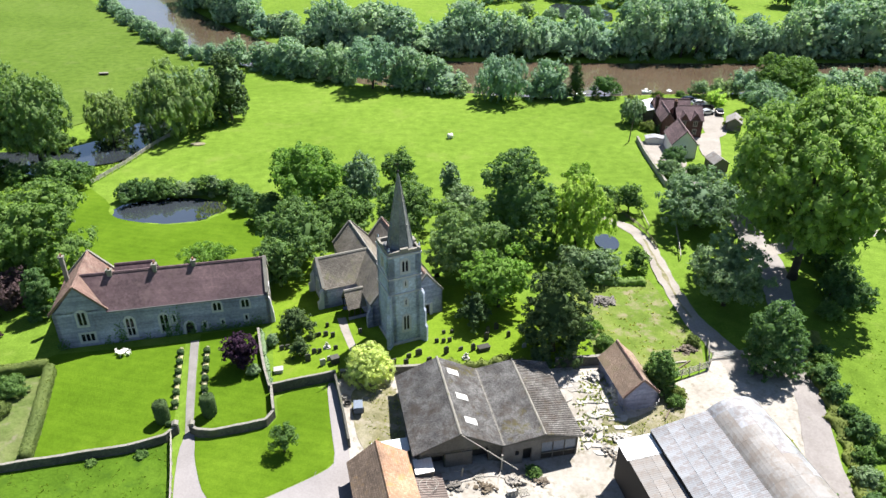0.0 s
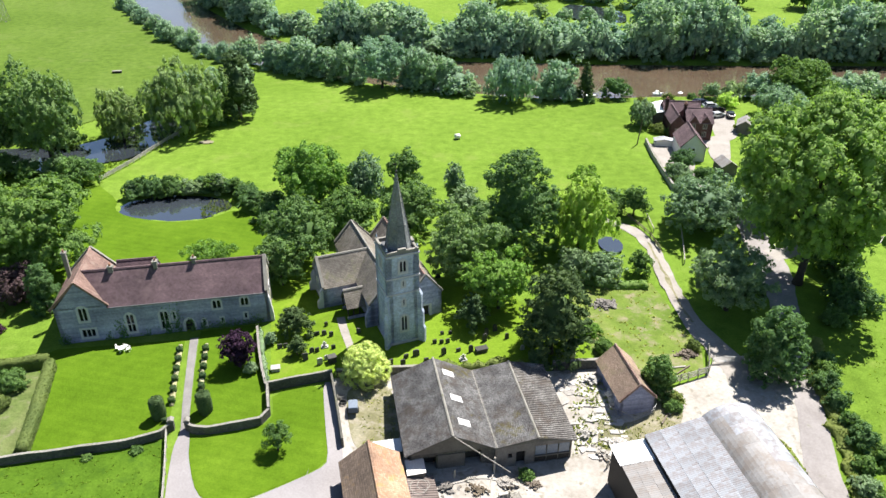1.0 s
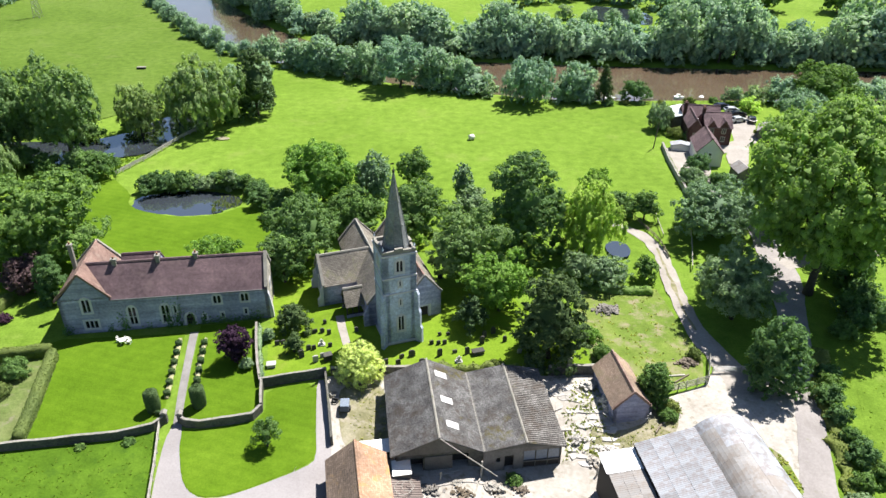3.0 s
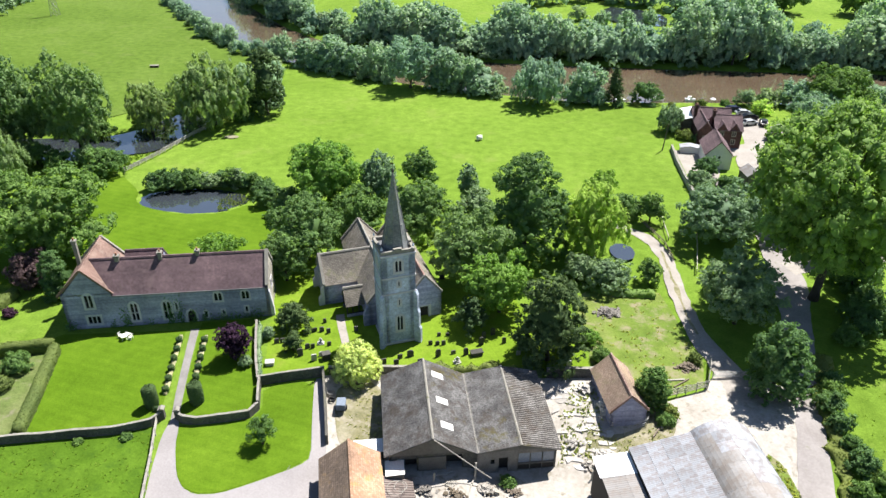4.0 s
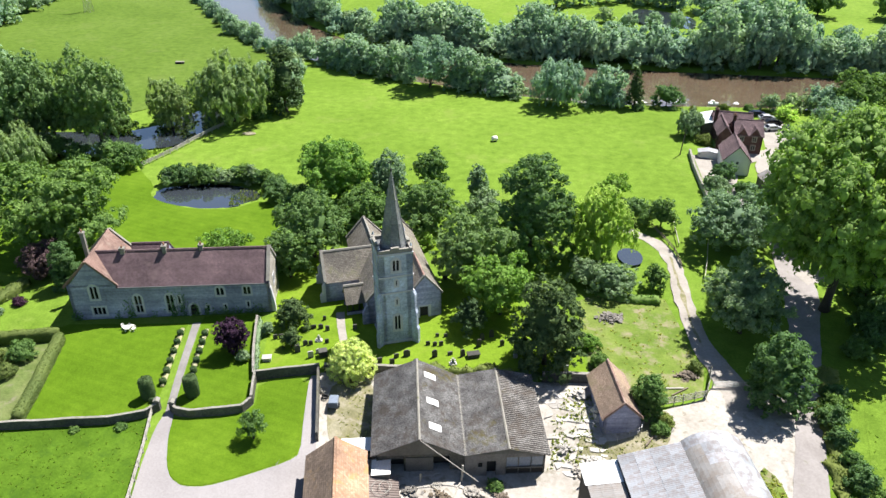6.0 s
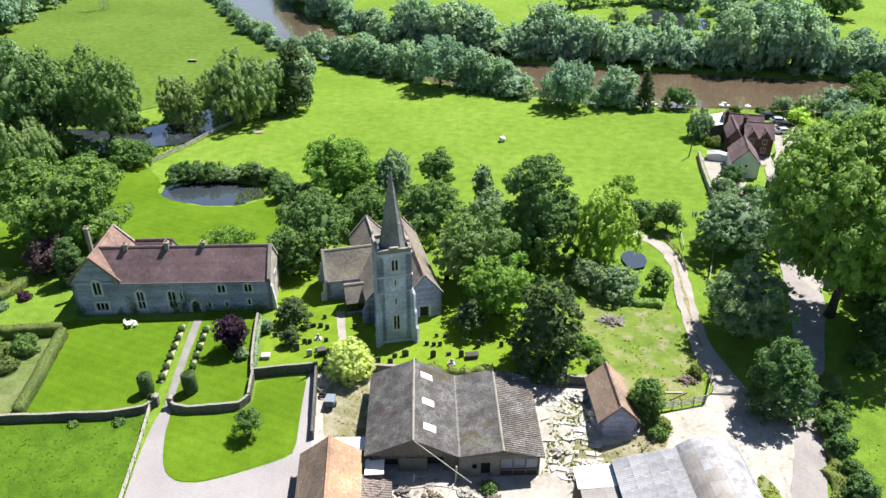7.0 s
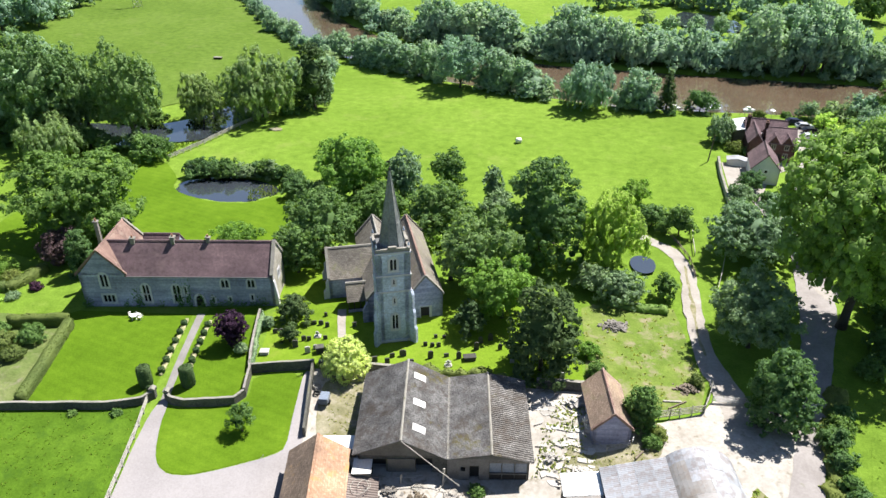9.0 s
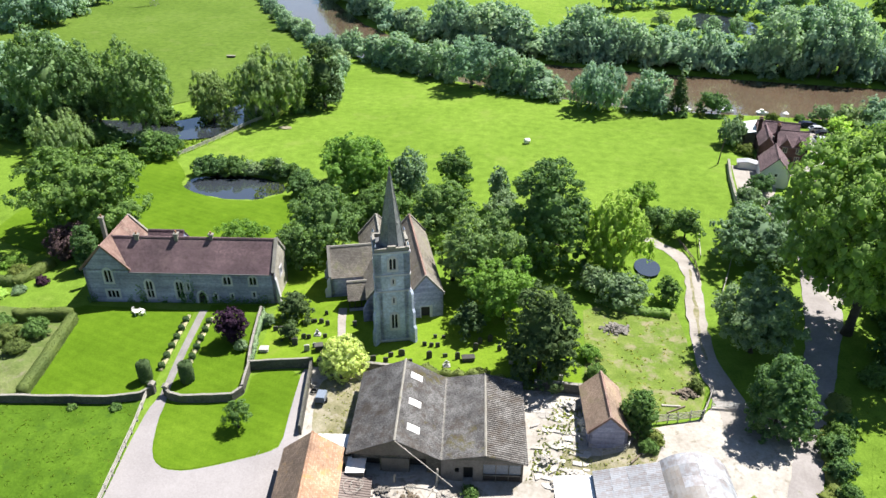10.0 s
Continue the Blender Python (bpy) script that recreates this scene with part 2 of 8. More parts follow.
M = {
    "meadow": turf("meadow_grass", [(0.094, 0.162, 0.018), (0.117, 0.197, 0.024), (0.142, 0.223, 0.032)], (0.152, 0.211, 0.04), 0.02, None, 0.6),
    "olive_field": turf("west_pasture", [(0.069, 0.119, 0.017), (0.084, 0.14, 0.021), (0.102, 0.158, 0.03)], (0.112, 0.155, 0.038), 0.02, None, 0.6),
    "lawn": turf("mown_lawn", [(0.06, 0.118, 0.006), (0.075, 0.14, 0.008), (0.092, 0.162, 0.011)], None, 0.06, (102, 0.22), 0.6, 0.6),
    "rough": turf("rough_pasture", [(0.048, 0.099, 0.008), (0.062, 0.124, 0.01), (0.079, 0.145, 0.014)], (0.04, 0.086, 0.009), 0.09, None, 0.56),
    "church_turf": turf("churchyard_turf", [(0.1, 0.172, 0.012), (0.124, 0.204, 0.016), (0.15, 0.232, 0.022)], (0.16, 0.212, 0.03), 0.08, None, 0.6, 0.8),
    "waste": turf("waste_grass", [(0.079, 0.132, 0.023), (0.119, 0.172, 0.033), (0.16, 0.191, 0.06)], (0.23, 0.2, 0.135), 0.09, None, 0.55),
    "dry_weeds": turf("dry_weedy_ground", [(0.132, 0.139, 0.066), (0.191, 0.182, 0.106), (0.251, 0.238, 0.172)], (0.29, 0.264, 0.211), 0.15, None, 0.54),
    "concrete": rough_surface("yard_concrete", (0.209, 0.189, 0.160), (0.326, 0.305, 0.276), (0.429, 0.413, 0.384), 0.3, 1.9, 0.85, 0.3, 0.04, (0.186, 0.168, 0.128), 0.61),
    "gravel": rough_surface("pale_gravel", (0.178, 0.165, 0.165), (0.241, 0.228, 0.231), (0.304, 0.29, 0.294), 0.12, 5.0, 0.95, 0.3, 0.03),
    "track": rough_surface("dusty_track", (0.191, 0.172, 0.149), (0.271, 0.251, 0.228), (0.35, 0.33, 0.307), 0.3, 3.0, 0.95, 0.3, 0.04),
    "lane": rough_surface("worn_lane_gravel", (0.178, 0.162, 0.155), (0.238, 0.221, 0.215), (0.304, 0.287, 0.281), 0.3, 3.0, 0.95, 0.3, 0.04, (0.158, 0.165, 0.099), 0.68),
    "soil": rough_surface("bare_soil", (0.079, 0.059, 0.04), (0.145, 0.119, 0.086), (0.224, 0.191, 0.145), 0.4, 3.0, 0.95, 0.4, 0.06),
    "flags": rough_surface("path_flags", (0.132, 0.125, 0.119), (0.185, 0.178, 0.172), (0.244, 0.238, 0.228), 0.5, 4.0, 0.9, 0.3, 0.02),
    "river": water_surface("muddy_water", (0.132, 0.096, 0.066), 0.05, 0.35, 0.2, 2.2),
    "pond": water_surface("pond_water", (0.033, 0.04, 0.05), 0.03, 0.03),
    "stone": coursed("blue_lias_masonry", ((0.266, 0.285, 0.421), (0.322, 0.346, 0.480)), (0.294, 0.313, 0.392), 0.42, 0.17, 0.018, 0.5, 0.9, None, 0.25),
    "tower": coursed("grey_ashlar", ((0.398, 0.467, 0.610), (0.463, 0.532, 0.665)), (0.339, 0.388, 0.484), 0.62, 0.3, 0.018, 0.4, 0.9, None, 0.1),
    # same coursing as the house stone, with sunlight put into a paler, warmer colour
    "lit_stone": coursed("sunlit_house_stone", ((0.343, 0.323, 0.29), (0.409, 0.389, 0.356)), (0.33, 0.31, 0.277), 0.42, 0.17, 0.018, 0.5),
    "dressed": rough_surface("dressed_limestone", (0.380, 0.375, 0.405), (0.470, 0.467, 0.498), (0.531, 0.528, 0.553), 0.6, 5.0, 0.85, 0.2, 0.02),
    "rubble": coursed("rubble_wall_stone", ((0.099, 0.099, 0.092), (0.152, 0.149, 0.139)), (0.079, 0.079, 0.073), 0.36, 0.14, 0.025, 0.7, 0.95, (0.106, 0.112, 0.059)),
    "coping": rough_surface("weathered_coping", (0.145, 0.139, 0.119), (0.224, 0.215, 0.191), (0.304, 0.29, 0.264), 0.8, 5.0, 0.9, 0.3, 0.03, (0.132, 0.132, 0.079), 0.64),
    "tile": coursed("plum_clay_tiles", ((0.132, 0.091, 0.104), (0.173, 0.12, 0.135)), (0.079, 0.053, 0.059), 0.26, 0.16, 0.02, 0.6, 0.85, (0.158, 0.112, 0.112), 0.12),
    "tile_warm": coursed("warm_clay_tiles", ((0.238, 0.155, 0.132), (0.29, 0.201, 0.175)), (0.145, 0.092, 0.079), 0.26, 0.16, 0.02, 0.6, 0.85, (0.277, 0.224, 0.185)),
    "slate": coursed("stone_slates", ((0.188, 0.173, 0.153), (0.261, 0.243, 0.218)), (0.112, 0.1, 0.086), 0.4, 0.26, 0.03, 0.8, 0.92, (0.178, 0.178, 0.099)),
    "orange": coursed("orange_pantiles", ((0.33, 0.198, 0.132), (0.396, 0.271, 0.198)), (0.264, 0.165, 0.112), 0.3, 0.3, 0.025, 0.7, 0.85, (0.33, 0.224, 0.059)),
    "brown_tile": coursed("dark_brown_pantiles", ((0.132, 0.102, 0.083), (0.198, 0.152, 0.122)), (0.086, 0.066, 0.056), 0.3, 0.3, 0.025, 0.7, 0.9, (0.238, 0.158, 0.079)),
    "plot": turf("weedy_garden_plot", [(0.074, 0.116, 0.028), (0.102, 0.139, 0.043), (0.142, 0.163, 0.068)], (0.170, 0.163, 0.107), 0.12, None, 0.58),
    "shed_tile": coursed("dull_clay_tiles", ((0.264, 0.198, 0.155), (0.33, 0.257, 0.208)), (0.185, 0.135, 0.106), 0.28, 0.2, 0.03, 0.8, 0.9, (0.224, 0.191, 0.112)),
    "brick": coursed("red_brick", ((0.069, 0.03, 0.03), (0.099, 0.044, 0.041)), (0.079, 0.063, 0.059), 0.22, 0.075, 0.01, 0.4),
    "cement_sheet": lichened("weathered_cement_sheet", (0.089, 0.087, 0.086), (0.145, 0.143, 0.142), (0.218, 0.218, 0.215)),
    "dark_cement": lichened("dark_cement_tile", (0.086, 0.081, 0.076), (0.139, 0.132, 0.125), (0.205, 0.198, 0.191)),
    "zinc": rough_surface("galvanised_sheet", (0.215, 0.228, 0.252), (0.285, 0.3, 0.328), (0.37, 0.388, 0.418), 0.3, 1.8, 0.6, 0.2, 0.02, (0.215, 0.2, 0.205), 0.54, 0.18),
    "zinc_rust": rough_surface("rusting_sheet", (0.191, 0.182, 0.175), (0.251, 0.244, 0.241), (0.33, 0.33, 0.33), 0.3, 1.6, 0.65, 0.2, 0.02, (0.205, 0.182, 0.165), 0.52, 0.16),
    "white_sheet": plain("white_sheet", (0.66, 0.69, 0.71), 0.5),
    "milky": plain("milky_plastic", (0.58, 0.58, 0.56), 0.5),
    "white_paint": plain("white_paint", (0.78, 0.77, 0.73), 0.5),
    "cream": rough_surface("cream_render", (0.62, 0.6, 0.56), (0.72, 0.7, 0.66), (0.78, 0.76, 0.72), 0.4, 3.0, 0.85, 0.1, 0.01),
    "timber": rough_surface("weathered_timber", (0.086, 0.066, 0.05), (0.145, 0.119, 0.092), (0.211, 0.185, 0.152), 1.0, 7.0, 0.85, 0.3, 0.02),
    "pale_timber": rough_surface("silvered_timber", (0.224, 0.211, 0.185), (0.317, 0.304, 0.271), (0.396, 0.383, 0.35), 1.0, 7.0, 0.85, 0.3, 0.02),
    "bark": rough_surface("bark", (0.033, 0.028, 0.02), (0.066, 0.056, 0.043), (0.106, 0.092, 0.073), 1.2, 6.0, 0.95, 0.6, 0.05),
    "dark_wood": plain("dark_boarding", (0.023, 0.02, 0.018), 0.8),
    "board": rough_surface("grey_boarding", (0.086, 0.083, 0.073), (0.132, 0.125, 0.112), (0.178, 0.172, 0.152), 0.6, 5.0, 0.9, 0.2, 0.02),
    "glass": plain("dark_glass", (0.012, 0.014, 0.018), 0.08, 0.0, 0.02),
    "blue_glass": plain("pale_blue_glazing", (0.172, 0.205, 0.257), 0.25, 0.0, 0.1),
    "lead": plain("lead", (0.106, 0.112, 0.119), 0.6, 0.2),
    "spire": coursed("spire_stone", ((0.198, 0.215, 0.231), (0.257, 0.271, 0.277)), (0.165, 0.175, 0.182), 0.5, 0.3, 0.02, 0.5, 0.9, (0.224, 0.218, 0.158)),
    "iron": plain("dark_iron", (0.033, 0.033, 0.033), 0.6, 0.6),
    "galv": plain("galvanised_tube", (0.297, 0.304, 0.31), 0.45, 0.6),
    "headstone": rough_surface("lichened_headstone", (0.04, 0.04, 0.036), (0.073, 0.073, 0.066), (0.119, 0.115, 0.106), 1.0, 6.0, 0.92, 0.3, 0.02, None, 0.6, 0.4),
    "pale_stone": rough_surface("pale_headstone", (0.277, 0.271, 0.257), (0.363, 0.356, 0.343), (0.436, 0.429, 0.416), 1.0, 6.0, 0.9, 0.2, 0.02),
    "pot": plain("clay_pot", (0.264, 0.132, 0.079), 0.8),
    "tyre": plain("tyre_rubber", (0.013, 0.013, 0.013), 0.8),
    "oak": foliage("oak_leaves", (0.025, 0.058, 0.013), (0.053, 0.1, 0.022)),
    "dark_leaf": foliage("dark_leaves", (0.022, 0.053, 0.015), (0.049, 0.094, 0.026)),
    "yew": foliage("yew_needles", (0.013, 0.03, 0.01), (0.033, 0.058, 0.018), 0.25, 0.2),
    "fresh": foliage("fresh_leaves", (0.038, 0.084, 0.013), (0.071, 0.137, 0.021)),
    "lime": foliage("poplar_leaves", (0.029, 0.064, 0.015), (0.074, 0.134, 0.03), 0.4, 0.34),
    "willow": foliage("willow_leaves", (0.041, 0.077, 0.03), (0.087, 0.139, 0.057), 0.4, 0.3, (1.4, 1.55, 0.9)),
    "poplar": foliage("backwater_poplar_leaves", (0.034, 0.07, 0.019), (0.068, 0.117, 0.034), 0.4, 0.3),
    "olive": foliage("crack_willow_leaves", (0.041, 0.077, 0.022), (0.074, 0.121, 0.037)),
    "gold": foliage("golden_willow_leaves", (0.066, 0.124, 0.014), (0.12, 0.19, 0.03)),
    "holly": foliage("variegated_holly_leaves", (0.15, 0.215, 0.045), (0.225, 0.3, 0.085), 0.4, 0.36, (1.3, 1.3, 0.8), 0.9),
    "yellow": foliage("golden_shrub_leaves", (0.106, 0.189, 0.026), (0.169, 0.259, 0.059), 0.3, 0.3),
    "plum": foliage("plum_leaves", (0.018, 0.016, 0.012), (0.037, 0.03, 0.026), 0.3, 0.15),
    "purple": foliage("purple_leaves", (0.008, 0.005, 0.007), (0.022, 0.013, 0.018), 0.3, 0.15),
    "bank": foliage("bank_willow_leaves", (0.055, 0.104, 0.05), (0.104, 0.17, 0.082), 0.4, 0.34, (1.35, 1.5, 0.95), 0.5),
    "hedge": foliage("clipped_hedge_leaves", (0.033, 0.057, 0.012), (0.065, 0.092, 0.021), 0.3, 0.3),
    "lavender": foliage("lavender_edging", (0.099, 0.125, 0.04), (0.178, 0.198, 0.099), 0.2, 0.2, (1.2, 1.2, 0.9), 1.0),
    "dry_grass": foliage("dry_grass_blades", (0.066, 0.099, 0.02), (0.112, 0.132, 0.043), 0.2, 0.4),
    "tuft_light": foliage("pasture_blades", (0.04, 0.071, 0.008), (0.057, 0.094, 0.011), 0.2, 0.4),
    "rust_sheet": rough_surface("brown_sheet", (0.125, 0.096, 0.083), (0.205, 0.168, 0.152), (0.284, 0.251, 0.231), 0.4, 2.5, 0.85, 0.3, 0.03, (0.198, 0.185, 0.172), 0.64, 0.2),
    "grey_rubble": rough_surface("grey_rubble", (0.106, 0.099, 0.086), (0.178, 0.165, 0.152), (0.251, 0.238, 0.218), 0.8, 4.0, 0.95, 0.3, 0.03),
    "pale_slab": rough_surface("pale_broken_concrete", (0.304, 0.285, 0.258), (0.388, 0.371, 0.344), (0.449, 0.437, 0.418), 0.6, 3.0, 0.9, 0.3, 0.03, None, 0.6, 0.3),
    "car_navy": plain("navy_paint", (0.015, 0.02, 0.05), 0.25),
    "car_black": plain("black_paint", (0.01, 0.01, 0.012), 0.25),
    "car_silver": plain("silver_paint", (0.5, 0.52, 0.54), 0.3, 0.4),
    "blue_paint": plain("slate_blue_paint", (0.046, 0.079, 0.132), 0.5),
    "wool": plain("white_wool", (0.7, 0.68, 0.63), 0.95),
}

M["glass"].node_tree.nodes["Principled BSDF"].inputs["Specular IOR Level"].default_value = 0.2


# ---- tools ----
def smooth(x):
    x = np.clip(x, 0, 1)
    return x * x * (3 - 2 * x)


NEAR_BANK = np.array([(-260, 480), (-174, 361.7), (-145.6, 322.1), (-106.2, 267.4), (-79, 240.4), (-51.5, 226), (-31.2, 216.2), (-8, 209.7), (12, 204.4), (27.8, 202.5), (51.2, 204.9), (71.4, 206.7), (106.8, 208), (150, 214), (400, 240), (2600, 500)])
FAR_BANK = np.array([(-205, 500), (-135, 367.6), (-115.6, 326.6), (-81.6, 280.5), (-60.6, 260.7), (-40.4, 253.8), (-17.3, 244.8), (3, 240.6), (56, 239.5), (107.8, 240.5), (146, 242.3), (400, 270), (2600, 535)])
STREAM = [(-104.3, 147), (-94.8, 143.1), (-84.2, 146.3), (-79.3, 150.1), (-74.7, 152.2), (-71.5, 161.9), (-69.3, 176.1), (-66.5, 183), (-70, 188.8), (-76.7, 183.1), (-81.3, 175.5), (-84.6, 166.4), (-88.3, 161.8), (-93, 159), (-104.5, 157.3), (-118, 155), (-140, 152), (-140, 143), (-120, 145)]
POND = [(-65.6, 127), (-63.5, 124.6), (-60.7, 123.6), (-54.4, 122.6), (-48, 124), (-44.5, 128.4), (-46.5, 131.4), (-52, 133), (-59.2, 132.5), (-64, 130.5)]
POOL = [(27.3, 115.4), (28.2, 113.5), (29.8, 112.9), (31.2, 113.8), (31.7, 115.8), (31.3, 117.9), (29.8, 119.1), (28.2, 118.8), (27.3, 117.4)]
FARPOND = [(44, 336), (45, 304.2), (56.4, 300.2), (66, 299), (69, 318), (60, 330)]


def inside(px, py, poly):
    hit = np.zeros(np.shape(px), bool)
    n = len(poly)
    for i in range(n):
        (x0, y0), (x1, y1) = poly[i], poly[(i + 1) % n]
        if y0 == y1:
            continue
        cross = ((y0 > py) != (y1 > py)) & (px < (x1 - x0) * (py - y0) / (y1 - y0) + x0)
        hit ^= cross
    return hit


def ground_z(x, y):
    """Height of the land: the farmyard lies lower than the churchyard."""
    x, y = np.asarray(x, float), np.asarray(y, float)
    z = -0.6 * smooth((76 - y) / 16) - 1.3 * smooth((x + 14) / 5) * smooth((76 - y) / 14) * (1 - 0.5 * smooth((x - 22) / 10))
    z = z + 1.15 * smooth((x + 7) / 3) * (1 - smooth((x - 5) / 4)) * (1 - smooth((y - 63) / 4)) * (1 - smooth((57 - y) / 5))
    z = z + 0.45 * np.exp(-(((x + 20) / 22) ** 2 + ((y - 92) / 16) ** 2))
    return z


def gz(x, y):
    return float(ground_z(x, y))


def thing(name, label, category, at=(0, 0, 0), rot=0.0, group="", kind=""):
    ob = new(name)
    ob.empty_display_size = 0.3
    ob.matrix_basis = pose(*at, 0, 0, rot)
    return tagged(ob, label, category, group, kind)


def wall_uv(me):
    """UV in metres, along each face's own level direction and slope."""
    n = len(me.loops)
    if not n:
        return
    uv = me.uv_layers.new(name="UVMap") if not me.uv_layers else me.uv_layers[0]
    out = np.zeros((n, 2), np.float32)
    for p in me.polygons:
        nx, ny, nz = p.normal
        if abs(nz) > 0.98:
            a, c = Vector((1, 0, 0)), Vector((0, 1, 0))
        else:
            a = Vector((-ny, nx, 0)).normalized()
            c = p.normal.cross(a)
        for li in p.loop_indices:
            co = me.vertices[me.loops[li].vertex_index].co
            out[li] = (co.dot(a), co.dot(c))
    uv.data.foreach_set("uv", out.ravel())


def part(name, bm, material, parent, label="", smooth_shade=False, uv=True):
    me = bpy.data.meshes.new(name)
    bmesh.ops.recalc_face_normals(bm, faces=bm.faces[:])
    bm.to_mesh(me)
    bm.free()
    me.materials.append(M[material])
    if uv:
        wall_uv(me)
    if smooth_shade:
        me.shade_smooth()
    ob = new(name, me)
    if parent:
        ob.parent = parent
    return tagged(ob, label)


def solid(name, verts, faces, material, parent=None, label="", smooth_shade=False):
    me = bpy.data.meshes.new(name)
    me.from_pydata([tuple(v) for v in verts], [], [tuple(f) for f in faces])
    me.materials.append(M[material])
    if smooth_shade:
        me.shade_smooth()
    ob = new(name, me)
    if parent:
        ob.parent = parent
    return tagged(ob, label)


def leaves_mesh(name, quads, extra_v, extra_f, material, parent, label=""):
    """A mesh of free quads (n x 4 x 3) and of a joined core, made quickly."""
    nq = len(quads)
    v = np.concatenate([quads.reshape(-1, 3), extra_v]) if len(extra_v) else quads.reshape(-1, 3)
    nf = len(extra_f)
    loops = np.concatenate([np.arange(nq * 4), (np.asarray(extra_f, int) + nq * 4).ravel()]) if nf else np.arange(nq * 4)
    starts = np.concatenate([np.arange(nq) * 4, nq * 4 + np.arange(nf) * 3]) if nf else np.arange(nq) * 4
    me = bpy.data.meshes.new(name)
    me.vertices.add(len(v))
    me.vertices.foreach_set("co", v.astype(np.float32).ravel())
    me.loops.add(len(loops))
    me.loops.foreach_set("vertex_index", loops.astype(np.int32))
    me.polygons.add(nq + nf)
    me.polygons.foreach_set("loop_start", starts.astype(np.int32))
    me.update(calc_edges=True)
    me.validate()
    me.materials.append(M[material])
    ob = new(name, me)
    if parent:
        ob.parent = parent
    return tagged(ob, label)


def box(bm, x0, x1, y0, y1, z0, z1, m=None):
    vs = [bm.verts.new(c) for c in ((x0, y0, z0), (x1, y0, z0), (x1, y1, z0), (x0, y1, z0), (x0, y0, z1), (x1, y0, z1), (x1, y1, z1), (x0, y1, z1))]
    for f in ((0, 3, 2, 1), (4, 5, 6, 7), (0, 1, 5, 4), (1, 2, 6, 5), (2, 3, 7, 6), (3, 0, 4, 7)):
        bm.faces.new([vs[i] for i in f])
    if m is not None:
        bmesh.ops.transform(bm, matrix=m, verts=vs)
    return vs


def beam(bm, p, q, w, h):
    """A squared bar from p to q."""
    p, q = Vector(p), Vector(q)
    d = (q - p).normalized()
    s = d.cross(Vector((0, 0, 1)))
    s = s.normalized() if s.length > 1e-3 else Vector((1, 0, 0))
    u = s.cross(d)
    vs = [bm.verts.new(e + s * a * w / 2 + u * b * h / 2) for e in (p, q) for a, b in ((-1, -1), (1, -1), (1, 1), (-1, 1))]
    for f in ((0, 1, 2, 3), (7, 6, 5, 4), (0, 4, 5, 1), (1, 5, 6, 2), (2, 6, 7, 3), (3, 7, 4, 0)):
        bm.faces.new([vs[i] for i in f])


def tube(bm, pts, radii, n=8):
    """A round bar through points, with a radius at each."""
    rings = []
    for i, p in enumerate(pts):
        p = Vector(p)
        d = (Vector(pts[min(i + 1, len(pts) - 1)]) - Vector(pts[max(i - 1, 0)])).normalized()
        s = d.cross(Vector((0.3, 0.1, 1))) if abs(d.z) < 0.9 else d.cross(Vector((1, 0.2, 0)))
        s.normalize()
        u = s.cross(d)
        rings.append([bm.verts.new(p + (s * math.cos(a) + u * math.sin(a)) * radii[i]) for a in (k * 2 * math.pi / n for k in range(n))])
    for a, b in zip(rings, rings[1:]):
        for k in range(n):
            bm.faces.new((a[k], a[(k + 1) % n], b[(k + 1) % n], b[k]))
    bm.faces.new(rings[0][::-1])
    bm.faces.new(rings[-1])


def slab(bm, pts, th):
    """A plate whose top is the polygon pts (counter-clockwise from above), th thick."""
    pts = [Vector(p) for p in pts]
    n = (pts[1] - pts[0]).cross(pts[2] - pts[0]).normalized()
    a, b = [bm.verts.new(p) for p in pts], [bm.verts.new(p - n * th) for p in pts]
    k = len(pts)
    bm.faces.new(a)
    bm.faces.new(b[::-1])
    for i in range(k):
        bm.faces.new((a[i], b[i], b[(i + 1) % k], a[(i + 1) % k]))


def prism(bm, outline, y0, y1, m=None):
    """Outline in x, z, drawn from y0 to y1."""
    a, b = [bm.verts.new((x, y0, z)) for x, z in outline], [bm.verts.new((x, y1, z)) for x, z in outline]
    k = len(outline)
    bm.faces.new(a)
    bm.faces.new(b[::-1])
    for i in range(k):
        bm.faces.new((a[i], b[i], b[(i + 1) % k], a[(i + 1) % k]))
    if m is not None:
        bmesh.ops.transform(bm, matrix=m, verts=a + b)


def wall_frame(p, q):
    """x along the wall from p to q, y into the building (to the left), z up."""
    d = Vector((q[0] - p[0], q[1] - p[1], 0)).normalized()
    n = Vector((-d.y, d.x, 0))
    return Matrix(((d.x, n.x, 0, p[0]), (d.y, n.y, 0, p[1]), (0, 0, 1, 0), (0, 0, 0, 1)))


